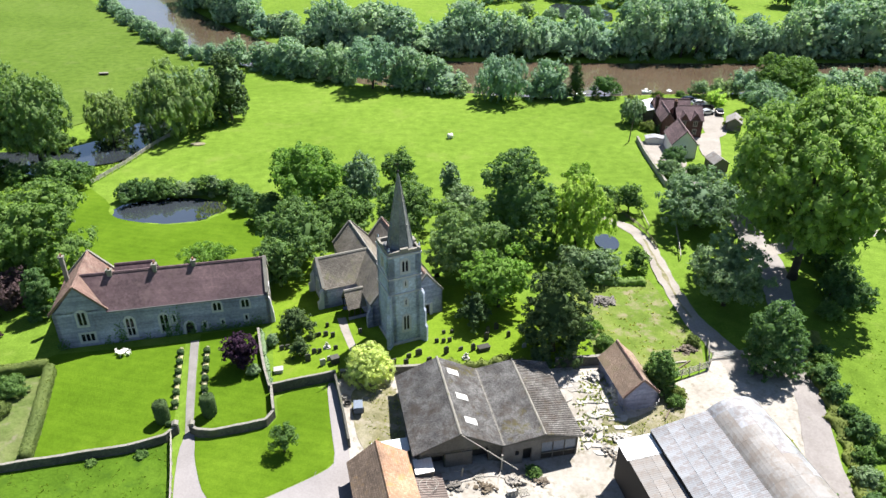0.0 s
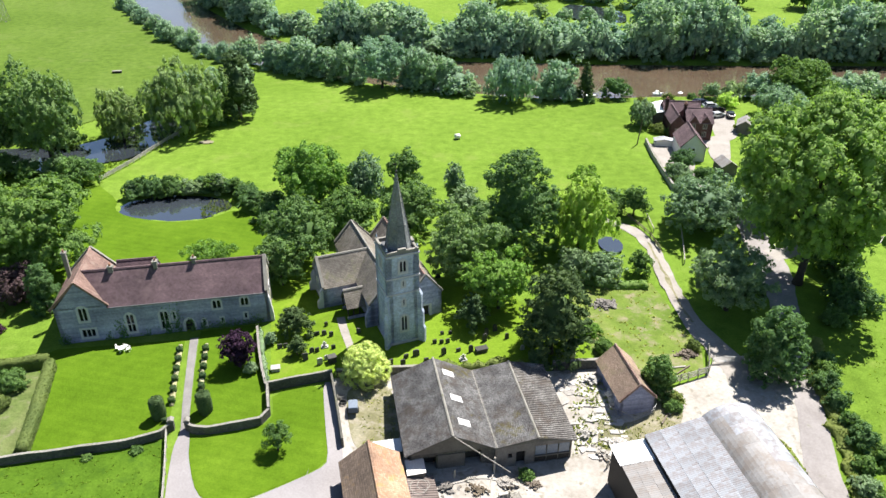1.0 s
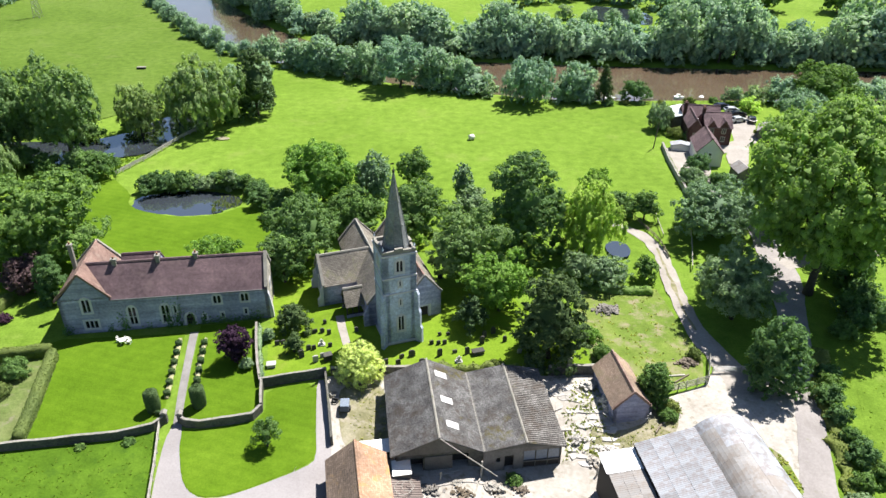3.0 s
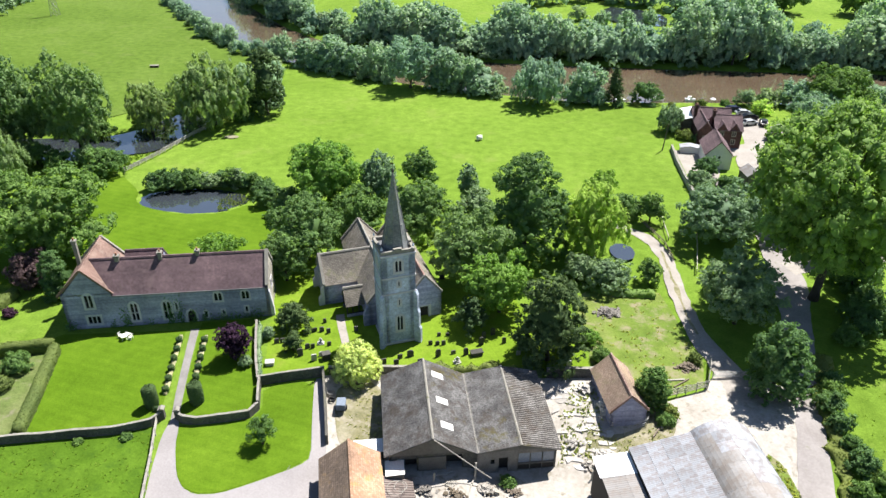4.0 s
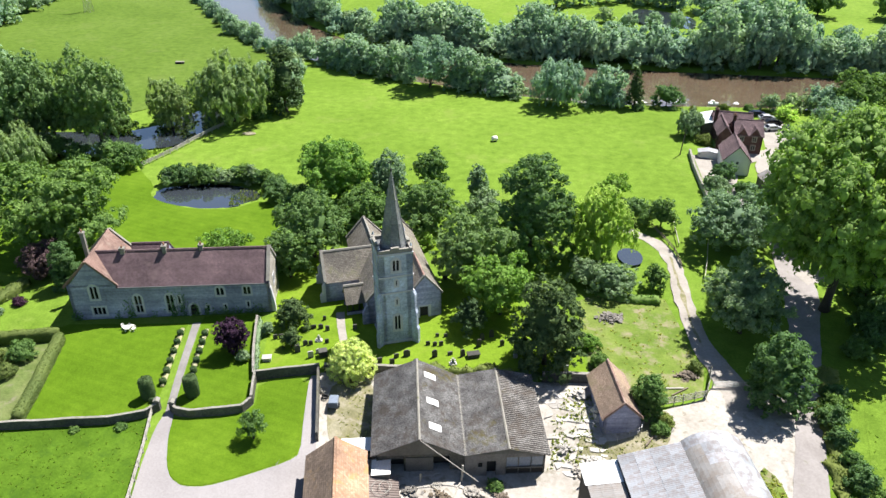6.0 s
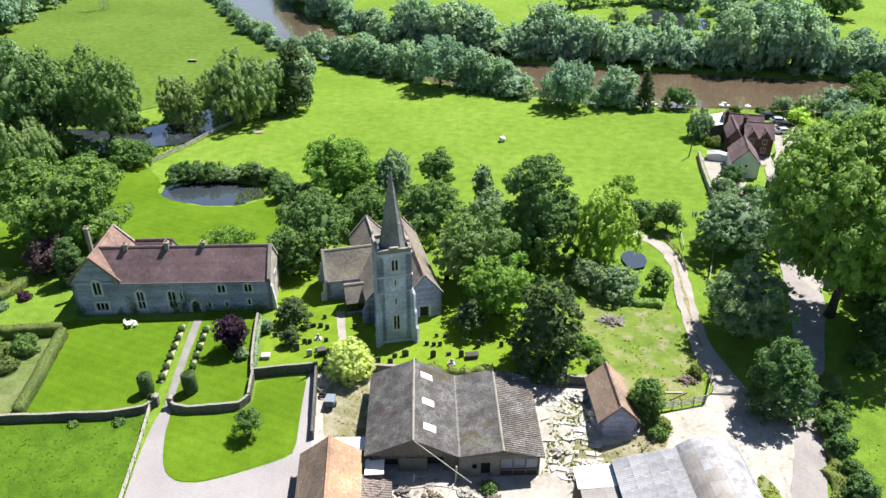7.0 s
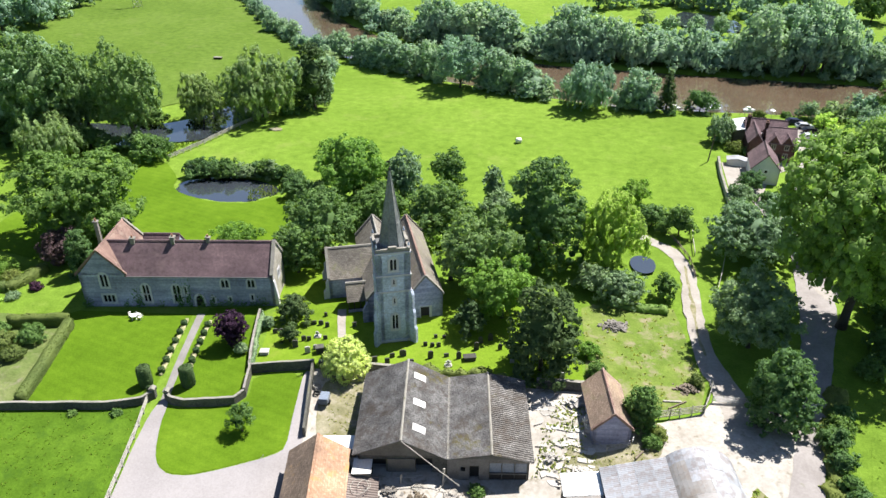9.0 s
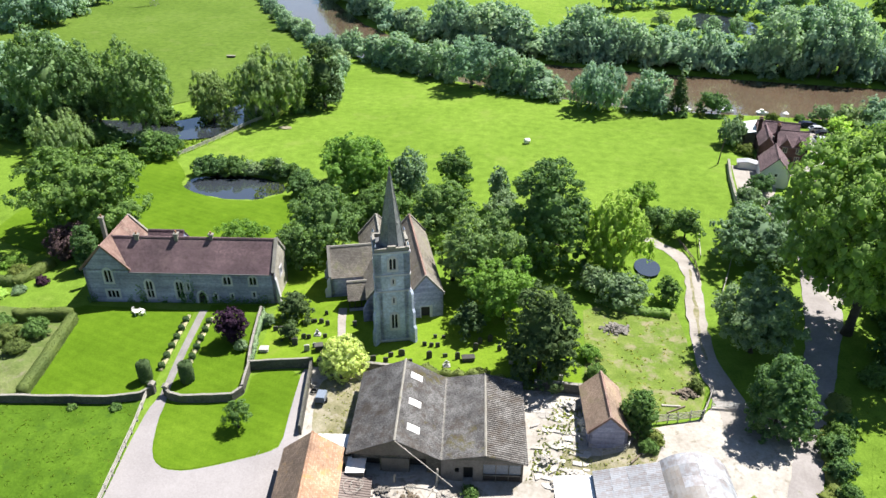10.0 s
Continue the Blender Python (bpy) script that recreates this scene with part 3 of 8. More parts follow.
def wall(parent, p, q, z0, z1, th, material, holes=(), apex=None, name="wall", label=""):
    """A wall with real openings (s0, s1, za, zb) and, with apex, a gable (s, z) above."""
    length = math.hypot(q[0] - p[0], q[1] - p[1])
    xs = sorted({0.0, length, *(h[0] for h in holes), *(h[1] for h in holes)})
    zs = sorted({z0, z1, *(h[2] for h in holes), *(h[3] for h in holes)})
    bm = bmesh.new()
    grid = {}

    def v(i, k, y):
        if (i, k, y) not in grid:
            grid[i, k, y] = bm.verts.new((xs[i], y, zs[k]))
        return grid[i, k, y]

    def full(i, k):
        if not (0 <= i < len(xs) - 1 and 0 <= k < len(zs) - 1):
            return False
        cx, cz = (xs[i] + xs[i + 1]) / 2, (zs[k] + zs[k + 1]) / 2
        return not any(h[0] < cx < h[1] and h[2] < cz < h[3] for h in holes)

    for i in range(len(xs) - 1):
        for k in range(len(zs) - 1):
            if not full(i, k):
                continue
            bm.faces.new((v(i, k, 0), v(i + 1, k, 0), v(i + 1, k + 1, 0), v(i, k + 1, 0)))
            bm.faces.new((v(i, k + 1, th), v(i + 1, k + 1, th), v(i + 1, k, th), v(i, k, th)))
            if not full(i - 1, k):
                bm.faces.new((v(i, k, 0), v(i, k + 1, 0), v(i, k + 1, th), v(i, k, th)))
            if not full(i + 1, k):
                bm.faces.new((v(i + 1, k, 0), v(i + 1, k, th), v(i + 1, k + 1, th), v(i + 1, k + 1, 0)))
            if not full(i, k - 1):
                bm.faces.new((v(i, k, 0), v(i, k, th), v(i + 1, k, th), v(i + 1, k, 0)))
            if not full(i, k + 1):
                bm.faces.new((v(i, k + 1, 0), v(i + 1, k + 1, 0), v(i + 1, k + 1, th), v(i, k + 1, th)))
    if apex:
        prism(bm, [(0, z1), (length, z1), (apex[0], apex[1])], 0, th)
    bmesh.ops.transform(bm, matrix=wall_frame(p, q), verts=bm.verts[:])
    return part(name, bm, material, parent, label)


def pointed(x0, x1, z0, z1, n=4):
    """Outline of a light with a pointed head."""
    w = x1 - x0
    spring = max(z0 + 0.05, z1 - w * 0.95)
    right = [(x1 - w / 2 * (k / n) ** 1.7, spring + (z1 - spring) * math.sin(math.pi / 2 * k / n) ** 1.0) for k in range(1, n)]
    left = [(x0 + w / 2 * (k / n) ** 1.7, spring + (z1 - spring) * math.sin(math.pi / 2 * k / n) ** 1.0) for k in range(n - 1, 0, -1)]
    return [(x0, z0), (x1, z0), (x1, spring), *right, ((x0 + x1) / 2, z1), *left, (x0, spring)]


def plate_with_holes(bm, outer, inners, y0, y1):
    edges = []
    for loop in (outer, *inners):
        vs = [bm.verts.new((x, y0, z)) for x, z in loop]
        edges += [bm.edges.new((vs[i], vs[(i + 1) % len(vs)])) for i in range(len(vs))]
    bmesh.ops.triangle_fill(bm, edges=edges, use_beauty=True)
    ret = bmesh.ops.extrude_face_region(bm, geom=bm.faces[:])
    vs = [g for g in ret["geom"] if isinstance(g, bmesh.types.BMVert)]
    bmesh.ops.translate(bm, vec=(0, y1 - y0, 0), verts=vs)


def window(parent, p, q, s0, s1, z0, z1, lights=2, head="pointed", transom=False, frame_mat="dressed", rim=0.2, hood=False):
    """A stone window set in the wall p-q: surround with its lights, a pane in each, a transom."""
    wm = wall_frame(p, q)
    bm = bmesh.new()
    bar, w = 0.13, (s1 - s0)
    lw = (w - bar * (lights + 1)) / lights
    holes, panes = [], []
    for i in range(lights):
        a = s0 + bar + i * (lw + bar)
        top = z1 - bar if head != "tall" else z1 - bar
        holes.append(pointed(a, a + lw, z0 + bar, top) if head == "pointed" else [(a, z0 + bar), (a + lw, z0 + bar), (a + lw, top), (a, top)])
        panes.append((a, a + lw, z0 + bar, top))
    if head == "pointed":
        spring = z1 - w * 0.3
        outer = [(s0 - rim, z0 - rim), (s1 + rim, z0 - rim), (s1 + rim, spring), (s1 - w * 0.12, z1 + rim * 0.6), ((s0 + s1) / 2, z1 + rim * 1.6), (s0 + w * 0.12, z1 + rim * 0.6), (s0 - rim, spring)]
    else:
        outer = [(s0 - rim, z0 - rim), (s1 + rim, z0 - rim), (s1 + rim, z1 + rim), (s0 - rim, z1 + rim)]
    plate_with_holes(bm, outer, holes, -0.07, 0.2)
    bmesh.ops.transform(bm, matrix=wm, verts=bm.verts[:])
    win = part("window", bm, frame_mat, parent, "pale dressed-stone window surround")
    for a, b, za, zb in panes:
        bm = bmesh.new()
        box(bm, a - 0.03, b + 0.03, 0.1, 0.13, za - 0.03, zb + 0.03, wm)
        part("pane", bm, "glass", win, "dark leaded glass")
        if transom:
            bm = bmesh.new()
            zt = za + (zb - za) * 0.42
            box(bm, a - 0.02, b + 0.02, -0.02, 0.12, zt, zt + 0.1, wm)
            part("transom", bm, frame_mat, win)
    return win


def gable_roof(parent, x0, x1, y0, y1, eave, ridge, material, axis="x", over=0.25, verge=0.12, th=0.16, at=0.5, name="roof_slope", cap="coping", label=""):
    """Two slopes and a ridge over the rectangle; axis: the way that the ridge runs; at: where across it stands."""
    a0, a1, b0, b1 = (x0, x1, y0, y1) if axis == "x" else (y0, y1, x0, x1)
    r = b0 + (b1 - b0) * at
    k0, k1 = (ridge - eave) / (r - b0), (ridge - eave) / (b1 - r)

    def pt(a, b, z):
        return (a, b, z) if axis == "x" else (b, a, z)

    out = []
    for side in (0, 1):
        lo = (b0 - over, eave - over * k0) if side == 0 else (b1 + over, eave - over * k1)
        bm = bmesh.new()
        ring = [pt(a0 - verge, lo[0], lo[1] + th), pt(a1 + verge, lo[0], lo[1] + th), pt(a1 + verge, r, ridge + th), pt(a0 - verge, r, ridge + th)]
        if (axis == "x") == (side == 1):
            ring.reverse()
        n = (Vector(ring[1]) - Vector(ring[0])).cross(Vector(ring[2]) - Vector(ring[0]))
        if n.z < 0:
            ring.reverse()
        slab(bm, ring, th)
        out.append(part(name, bm, material, parent, label))
    if cap:
        bm = bmesh.new()
        m = Matrix() if axis == "y" else Matrix.Rotation(radians(-90), 4, "Z")
        prism(bm, [(-0.22, -0.12), (0.22, -0.12), (0.1, 0.1), (-0.1, 0.1)], a0 - verge, a1 + verge, (Matrix.Translation((r, 0, ridge + th)) if axis == "y" else Matrix.Translation((0, r, ridge + th)) @ Matrix.Rotation(radians(-90), 4, "Z")))
        part("ridge", bm, cap, parent)
    return out


def verge_coping(parent, x, y0, y1, eave, ridge, axis="x", at=0.5, w=0.35, h=0.32, mat="coping", rise=0.16):
    """Raised stone coping up both sides of a gable end that stands at x (or y, with axis y)."""
    r = y0 + (y1 - y0) * at
    bm = bmesh.new()
    for ya, yb in ((y0 - 0.15, r), (y1 + 0.15, r)):
        p = (x, ya, eave + rise) if axis == "x" else (ya, x, eave + rise)
        q = (x, yb, ridge + rise + 0.06) if axis == "x" else (yb, x, ridge + rise + 0.06)
        beam(bm, p, q, w, h)
    part("verge_coping", bm, mat, parent)


def chimney(parent, x, y, z0, z1, w=0.9, d=0.8, mat="stone", pots=2):
    bm = bmesh.new()
    box(bm, x - w / 2, x + w / 2, y - d / 2, y + d / 2, z0, z1 - 0.25)
    box(bm, x - w / 2 - 0.1, x + w / 2 + 0.1, y - d / 2 - 0.1, y + d / 2 + 0.1, z1 - 0.25, z1)
    c = part("chimney", bm, mat, parent, "square masonry chimney stack with a projecting cap")
    for i in range(pots):
        px = x + (i - (pots - 1) / 2) * w * 0.5
        bm = bmesh.new()
        tube(bm, [(px, y, z1 - 0.02), (px, y, z1 + 0.35), (px, y, z1 + 0.4)], [0.15, 0.12, 0.14], 10)
        part("chimney_pot", bm, "pot", c)
    return c


# ---- the land ----
def land():
    xs = np.concatenate([[-2500, -1500, -900, -600, -420, -320], np.arange(-270, -18, 3.0), np.arange(-18, -5.9, 0.75), np.arange(-3, 271, 3.0), [320, 420, 600, 900, 1500, 2500]])
    ys = np.concatenate([[-1500, -800, -400, -200, -100, -40, 0, 20], np.arange(32, 402, 2.0), [430, 480, 560, 700, 1000, 1600, 2600]])
    X, Y = np.meshgrid(xs, ys)
    Zs = ground_z(X, Y)
    near, far = np.interp(X, *NEAR_BANK.T), np.interp(X, *FAR_BANK.T)
    Zs = Zs - 2.6 * smooth((np.minimum(Y - near, far - Y) + 2.5) / 6)
    for poly in (STREAM, POND, POOL, FARPOND):
        for dx, dy in ((0, 0), (1, 0), (-1, 0), (0, 1), (0, -1)):
            Zs = Zs - 0.22 * inside(X + dx, Y + dy, poly)
    Zs = Zs - 0.3 * ((X > -5) & (X < 14) & (Y > 50) & (Y < 68))
    flat = (Y > 100) & (Y < 205)
    Zs = Zs + np.where(flat, 0.12 * np.sin(X * 0.09 + Y * 0.05) * np.sin(Y * 0.11), 0)
    ny, nx = X.shape
    v = np.stack([X, Y, Zs], -1).reshape(-1, 3)
    i = np.arange(nx * ny).reshape(ny, nx)
    f = np.stack([i[:-1, :-1], i[:-1, 1:], i[1:, 1:], i[1:, :-1]], -1).reshape(-1, 4)
    return tagged(solid("ground", v, f.tolist(), "meadow", smooth_shade=True), "bright green flat river meadow grazed short", "meadow", kind="structure")


def clip_cell(poly, x0, x1, y0, y1):
    for axis, lim, keep in ((0, x0, 1), (0, x1, -1), (1, y0, 1), (1, y1, -1)):
        out = []
        for i, p in enumerate(poly):
            q = poly[(i + 1) % len(poly)]
            a, b = (p[axis] - lim) * keep, (q[axis] - lim) * keep
            if a >= 0:
                out.append(p)
            if a * b < 0:
                t = a / (a - b)
                out.append((p[0] + t * (q[0] - p[0]), p[1] + t * (q[1] - p[1])))
        poly = out
        if len(poly) < 3:
            return []
    return poly


def rounded(poly, times=2):
    for _ in range(times):
        out = []
        for i, p in enumerate(poly):
            q = poly[(i + 1) % len(poly)]
            out += [(p[0] * 0.8 + q[0] * 0.2, p[1] * 0.8 + q[1] * 0.2), (p[0] * 0.2 + q[0] * 0.8, p[1] * 0.2 + q[1] * 0.8)]
        poly = out
    return poly


def sheet(name, poly, lift, material, label, category, level=None, step=2.0, soft=0):
    """A thin surface laid over the land (or level, as water)."""
    if soft:
        poly = rounded(poly, soft)
    xs, ys = [p[0] for p in poly], [p[1] for p in poly]
    verts, faces, seen = [], [], {}
    if level is not None:
        step = 400.0
    for cx in np.arange(math.floor(min(xs) / step) * step, max(xs), step):
        for cy in np.arange(math.floor(min(ys) / step) * step, max(ys), step):
            c = clip_cell(poly, cx, cx + step, cy, cy + step)
            if len(c) < 3:
                continue
            f = []
            for p in c:
                k = (round(p[0], 3), round(p[1], 3))
                if k not in seen:
                    seen[k] = len(verts)
                    verts.append((p[0], p[1], level if level is not None else gz(*p) + lift))
                if seen[k] not in f:
                    f.append(seen[k])
            if len(f) > 2:
                area = sum(verts[f[i]][0] * verts[f[(i + 1) % len(f)]][1] - verts[f[(i + 1) % len(f)]][0] * verts[f[i]][1] for i in range(len(f)))
                faces.append(f if area > 0 else f[::-1])
    return tagged(solid(name, verts, faces, material, smooth_shade=True), label, category, kind="structure")


def strip(name, line, widths, lift, material, label, category, wobble=0.0, seed=1):
    """A road or path along a line."""
    rng = random.Random(seed)
    pts = [Vector((*p, 0)) for p in line]
    fine, wid = [], []
    for i in range(len(pts) - 1):
        p0, p1, p2, p3 = pts[max(i - 1, 0)], pts[i], pts[i + 1], pts[min(i + 2, len(pts) - 1)]
        n = max(2, int((p2 - p1).length / 1.5))
        for k in range(n):
            t = k / n
            fine.append(0.5 * (2 * p1 + (p2 - p0) * t + (2 * p0 - 5 * p1 + 4 * p2 - p3) * t * t + (3 * p1 - p0 - 3 * p2 + p3) * t ** 3))
            wid.append(widths[i] + (widths[i + 1] - widths[i]) * t)
    fine.append(pts[-1])
    wid.append(widths[-1])
    verts, faces = [], []
    for i, p in enumerate(fine):
        d = (fine[min(i + 1, len(fine) - 1)] - fine[max(i - 1, 0)]).normalized()
        s = Vector((-d.y, d.x, 0))
        wl, wr = wid[i] / 2 + rng.uniform(-wobble, wobble), wid[i] / 2 + rng.uniform(-wobble, wobble)
        for a in (-wr, -wr / 2, 0, wl / 2, wl):
            c = p + s * a
            verts.append((c.x, c.y, gz(c.x, c.y) + lift))
    for i in range(len(fine) - 1):
        for k in range(4):
            a = i * 5 + k
            faces.append((a, a + 5, a + 6, a + 1))
    return tagged(solid(name, verts, faces, material, smooth_shade=True), label, category, kind="structure")


land()
river_poly = [tuple(p) for p in NEAR_BANK] + [tuple(p) for p in FAR_BANK[::-1]]
sheet("river", river_poly, 0, "river", "broad muddy brown river, calm, with sky reflections", "river", level=-0.75)
sheet("stream_water", STREAM, 0, "pond", "still dark backwater under willows", "water", level=-0.16, soft=1)
sheet("pond_water", [(-54.5 + (x + 54.5) * 1.1, 128 + (y - 128) * 1.15) for x, y in POND], 0, "pond", "dark still pond reflecting blue sky", "pond", level=-0.14, soft=1)
sheet("pool_water", POOL, 0, "pond", "small round pool reflecting blue sky", "pool", level=0.05, soft=3)
sheet("far_pond_water", FARPOND, 0, "pond", "far pond among bushes beyond the river", "pond", level=-0.14, soft=1)

FRONT_WALL_W = [(-75, 54.5), (-51.2, 60.4), (-45.4, 61.8), (-38.1, 63.5), (-34.2, 65.2), (-33.4, 66.5)]
FRONT_WALL_E = [(-31.4, 66.6), (-30.4, 66.1), (-28.6, 66.1), (-24.7, 67.1), (-22.4, 67.9), (-21.7, 69.4)]
SIDE_WALL = [(-21.7, 69.4), (-22.4, 71.8), (-22.9, 73.8)]
CHURCH_WALL = [(-22.9, 73.8), (-18.6, 75.3), (-14.7, 76.5)]
sheet("front_pasture", [(-140, 30), (-140, 50), (-75, 54.2), (-51.2, 60.1), (-38.1, 63.2), (-33.8, 65.2), (-31.8, 60), (-29.5, 53), (-27.5, 46), (-24, 30)], 0.03, "rough", "rough tussocky green paddock", "pasture")
sheet("west_field", [(-260, 474), (-176, 357), (-147.5, 317), (-108.5, 262), (-82, 236), (-68, 224), (-61, 205), (-58, 186), (-72, 192), (-90, 182), (-100, 168), (-125, 168), (-160, 160), (-260, 150), (-700, 300), (-700, 480)], 0.18, "olive_field", "dull olive-green pasture beyond the backwater", "pasture", step=6.0)
sheet("back_paddock", [(-90, 98), (-88, 134), (-76, 138.5), (-67.5, 130), (-66.5, 126), (-63, 123.2), (-54.4, 121), (-47, 122.2), (-42.5, 127.5), (-36, 122), (-28, 104), (-30, 96), (-58, 92), (-80, 94)], 0.16, "lawn", "vivid green paddock between house and pond", "paddock", soft=1)
sheet("house_lawn", [(-54.2, 77.8), (-50.4, 66), (-49, 61.5), (-38.1, 64), (-33.8, 66.2), (-37.8, 84.5), (-55.5, 81.6), (-58, 79)], 0.03, "lawn", "smooth mown garden lawn", "lawn")
sheet("house_lawn_east", [(-31.4, 66.9), (-22.2, 68.3), (-22.3, 71.5), (-25.4, 80.6), (-27.6, 88.5), (-36.2, 86.5)], 0.03, "lawn", "smooth mown lawn beside the flagged path", "lawn")
sheet("drive_lawn", [(-31, 65.6), (-28.6, 65.6), (-22.2, 67.5), (-21.2, 69.4), (-22.3, 73.4), (-15.9, 75.4), (-14.4, 68.6), (-13, 62.6), (-14.2, 60.9), (-19, 57.6), (-22, 55.9), (-24.5, 55.5), (-26.4, 56.3), (-27.9, 58.2), (-29.9, 62.6)], 0.05, "lawn", "mown lawn island beside the gravel drive", "lawn", soft=1)
sheet("churchyard_lawn", [(-26.5, 90), (-22.7, 74.3), (-14.6, 77), (-3, 79.3), (14, 80), (21.6, 81), (20.5, 92), (12, 96), (4, 112), (-10, 117), (-26, 108), (-29, 98)], 0.03, "church_turf", "mown churchyard grass", "lawn")
sheet("west_garden", [(-66, 58), (-50.8, 61.5), (-51.4, 66), (-54.6, 76), (-60, 79), (-78, 77), (-86, 66)], 0.03, "plot", "sparse kitchen garden plot with pale soil and grass", "garden plot")
sheet("waste_ground", [(22, 80.5), (21, 92), (20, 100), (25, 104.5), (34, 103), (35.3, 97), (36, 91), (37.5, 85.5), (36.5, 80), (31, 77.4), (28.5, 78)], 0.03, "waste", "rough yellowing grass with bare patches", "rough grass")
sheet("east_field", [(52, 60), (56, 78), (60, 92), (70, 98), (90, 112), (130, 118), (200, 110), (200, 40), (50, 40)], 0.03, "meadow", "rough green field beside the lane", "field")
sheet("yard", [(-15, 76.4), (-10, 77.4), (-3, 78), (15, 79.4), (22.5, 80.3), (24.5, 78), (30, 75.8), (36.5, 79.4), (38.2, 82.4), (43, 84), (48.6, 80), (49.2, 77), (45.5, 60), (43, 47), (42, 36), (-8, 36), (-9.9, 56), (-11.6, 64), (-13.4, 70.8)], 0.07, "concrete", "sunlit broken concrete farmyard with weeds in the joints", "farmyard", step=0.75)
sheet("weedy_ground", [(20, 66), (23, 66.4), (31, 69.4), (32.4, 76), (29, 76.6), (28.2, 72), (24, 70), (20.4, 71)], 0.11, "dry_weeds", "dry weedy ground round the tiled shed", "rough ground", step=1.0, soft=2)
sheet("barn_verge_ground", [(41.6, 69.2), (43.4, 67.4), (44.2, 63), (43.4, 56), (41, 50), (40, 56), (40.6, 64)], 0.11, "waste", "narrow grass verge beside the round-roofed barn", "verge", soft=1)
sheet("side_yard_ground", [(-12.6, 74.8), (-7.2, 76), (-5.2, 71), (-4.6, 64.8), (-8.4, 63.8), (-10.6, 66), (-11.8, 70)], 0.12, "dry_weeds", "thin weedy ground in the side yard", "rough ground", step=0.75, soft=2)
sheet("drive", [(-32.2, 66.6), (-31.2, 66.6), (-30.6, 65), (-29.9, 62.4), (-27.9, 58.1), (-26.4, 56.2), (-24.5, 55.3), (-21.9, 55.7), (-18.9, 57.4), (-13.9, 60.8), (-12.9, 62.4), (-14.4, 68.6), (-15.9, 75.6), (-14.8, 75.9), (-11.3, 63.8), (-10, 56), (-7.6, 46), (-6, 30), (-24, 30), (-27, 44), (-29.3, 52.4), (-31, 58.2), (-32.2, 63.5)], 0.09, "gravel", "pale gravel drive widening to a forecourt", "drive", step=1.0, soft=1)
strip("track", [(27, 127.5), (30, 125.6), (34.2, 121.8), (36.5, 115.9), (36.9, 107.5), (37.2, 98), (38.2, 91), (40, 85), (42, 78)], [2.0, 2.3, 2.5, 2.5, 2.6, 2.8, 3.0, 3.6, 5], 0.1, "track", "pale dusty farm track with a grassy middle", "track", 0.25, 3)
strip("track_middle", [(36.4, 117), (36.9, 107.5), (37.2, 98), (38.0, 92)], [0.3, 0.55, 0.6, 0.3], 0.115, "dry_weeds", "grassy middle strip of the track", "grass strip", 0.2, 11)
strip("lane", [(52, 150), (56.5, 128), (56.6, 117), (55.8, 108), (54.2, 99.5), (51.8, 88.5), (49.6, 78.8), (47.6, 70.5), (45.6, 61), (43.4, 50), (41, 36)], [3, 3.5, 5.4, 5.6, 4.6, 3.6, 3.3, 3.6, 4.2, 4, 4], 0.11, "lane", "worn gravel lane running past the yard", "lane", 0.12, 5)
strip("side_path", [(57, 113), (66, 116.5), (75, 118.6), (84, 120.8), (120, 128)], [4, 3, 2.4, 2.2, 2.2], 0.13, "track", "pale path branching off the lane", "path", 0.2, 6)
strip("far_lane", [(52, 150), (56, 163), (67.5, 173), (70.4, 184), (70.6, 194)], [3, 4.4, 4.6, 4.6, 5], 0.05, "track", "pale gravel yard behind the quayside house", "drive", 0.3, 7)
strip("garden_path", [(-31.7, 66.2), (-33, 71), (-34.6, 77), (-36.6, 84.8)], [1.0, 1.05, 1.1, 1.2], 0.07, "flags", "straight flagged path to the house door", "path", 0.02, 8)
strip("church_path", [(-13.0, 82.6), (-14.4, 86.2), (-15.9, 90.6)], [1.1, 1.2, 1.3], 0.07, "track", "pale path to the church porch", "path", 0.03, 9)


# ---- trees ----
def ico(sub):
    bm = bmesh.new()
    bmesh.ops.create_icosphere(bm, subdivisions=sub, radius=1.0)
    v = np.array([p.co[:] for p in bm.verts])
    f = np.array([[q.index for q in p.verts] for p in bm.faces])
    bm.free()
    return v, f


ICO_V, ICO_F = ico(1)


def unit(a):
    return a / np.maximum(np.linalg.norm(a, axis=-1, keepdims=True), 1e-6)


def leaf_quads(rng, pos, nrm, size, aspect=1.0, along=None, jitter=0.38):
    """Leaf sprays at pos, facing about nrm; along: the way in which they are drawn out."""
    n = len(pos)
    nrm = unit(nrm + rng.normal(0, jitter, (n, 3)))
    t = rng.normal(0, 1, (n, 3)) if along is None else along + rng.normal(0, 0.25, (n, 3))
    t = unit(t - (t * nrm).sum(1, keepdims=True) * nrm)
    b = np.cross(nrm, t)
    s = size * rng.uniform(0.55, 1.3, (n, 1))
    t, b = t * s * aspect, b * s
    k = rng.uniform(0.25, 0.6, (n, 1))
    return np.stack([pos - t * 0.5, pos + b * k - t * 0.05, pos + t * 0.5, pos - b * (0.85 - k) + t * 0.1], 1)


CAP_V = np.array([(0, 0, 0.85)] + [(math.cos(a * math.pi / 3), math.sin(a * math.pi / 3), -0.1) for a in range(6)])
CAP_F = np.array([(0, 1 + a, 1 + (a + 1) % 6) for a in range(6)])


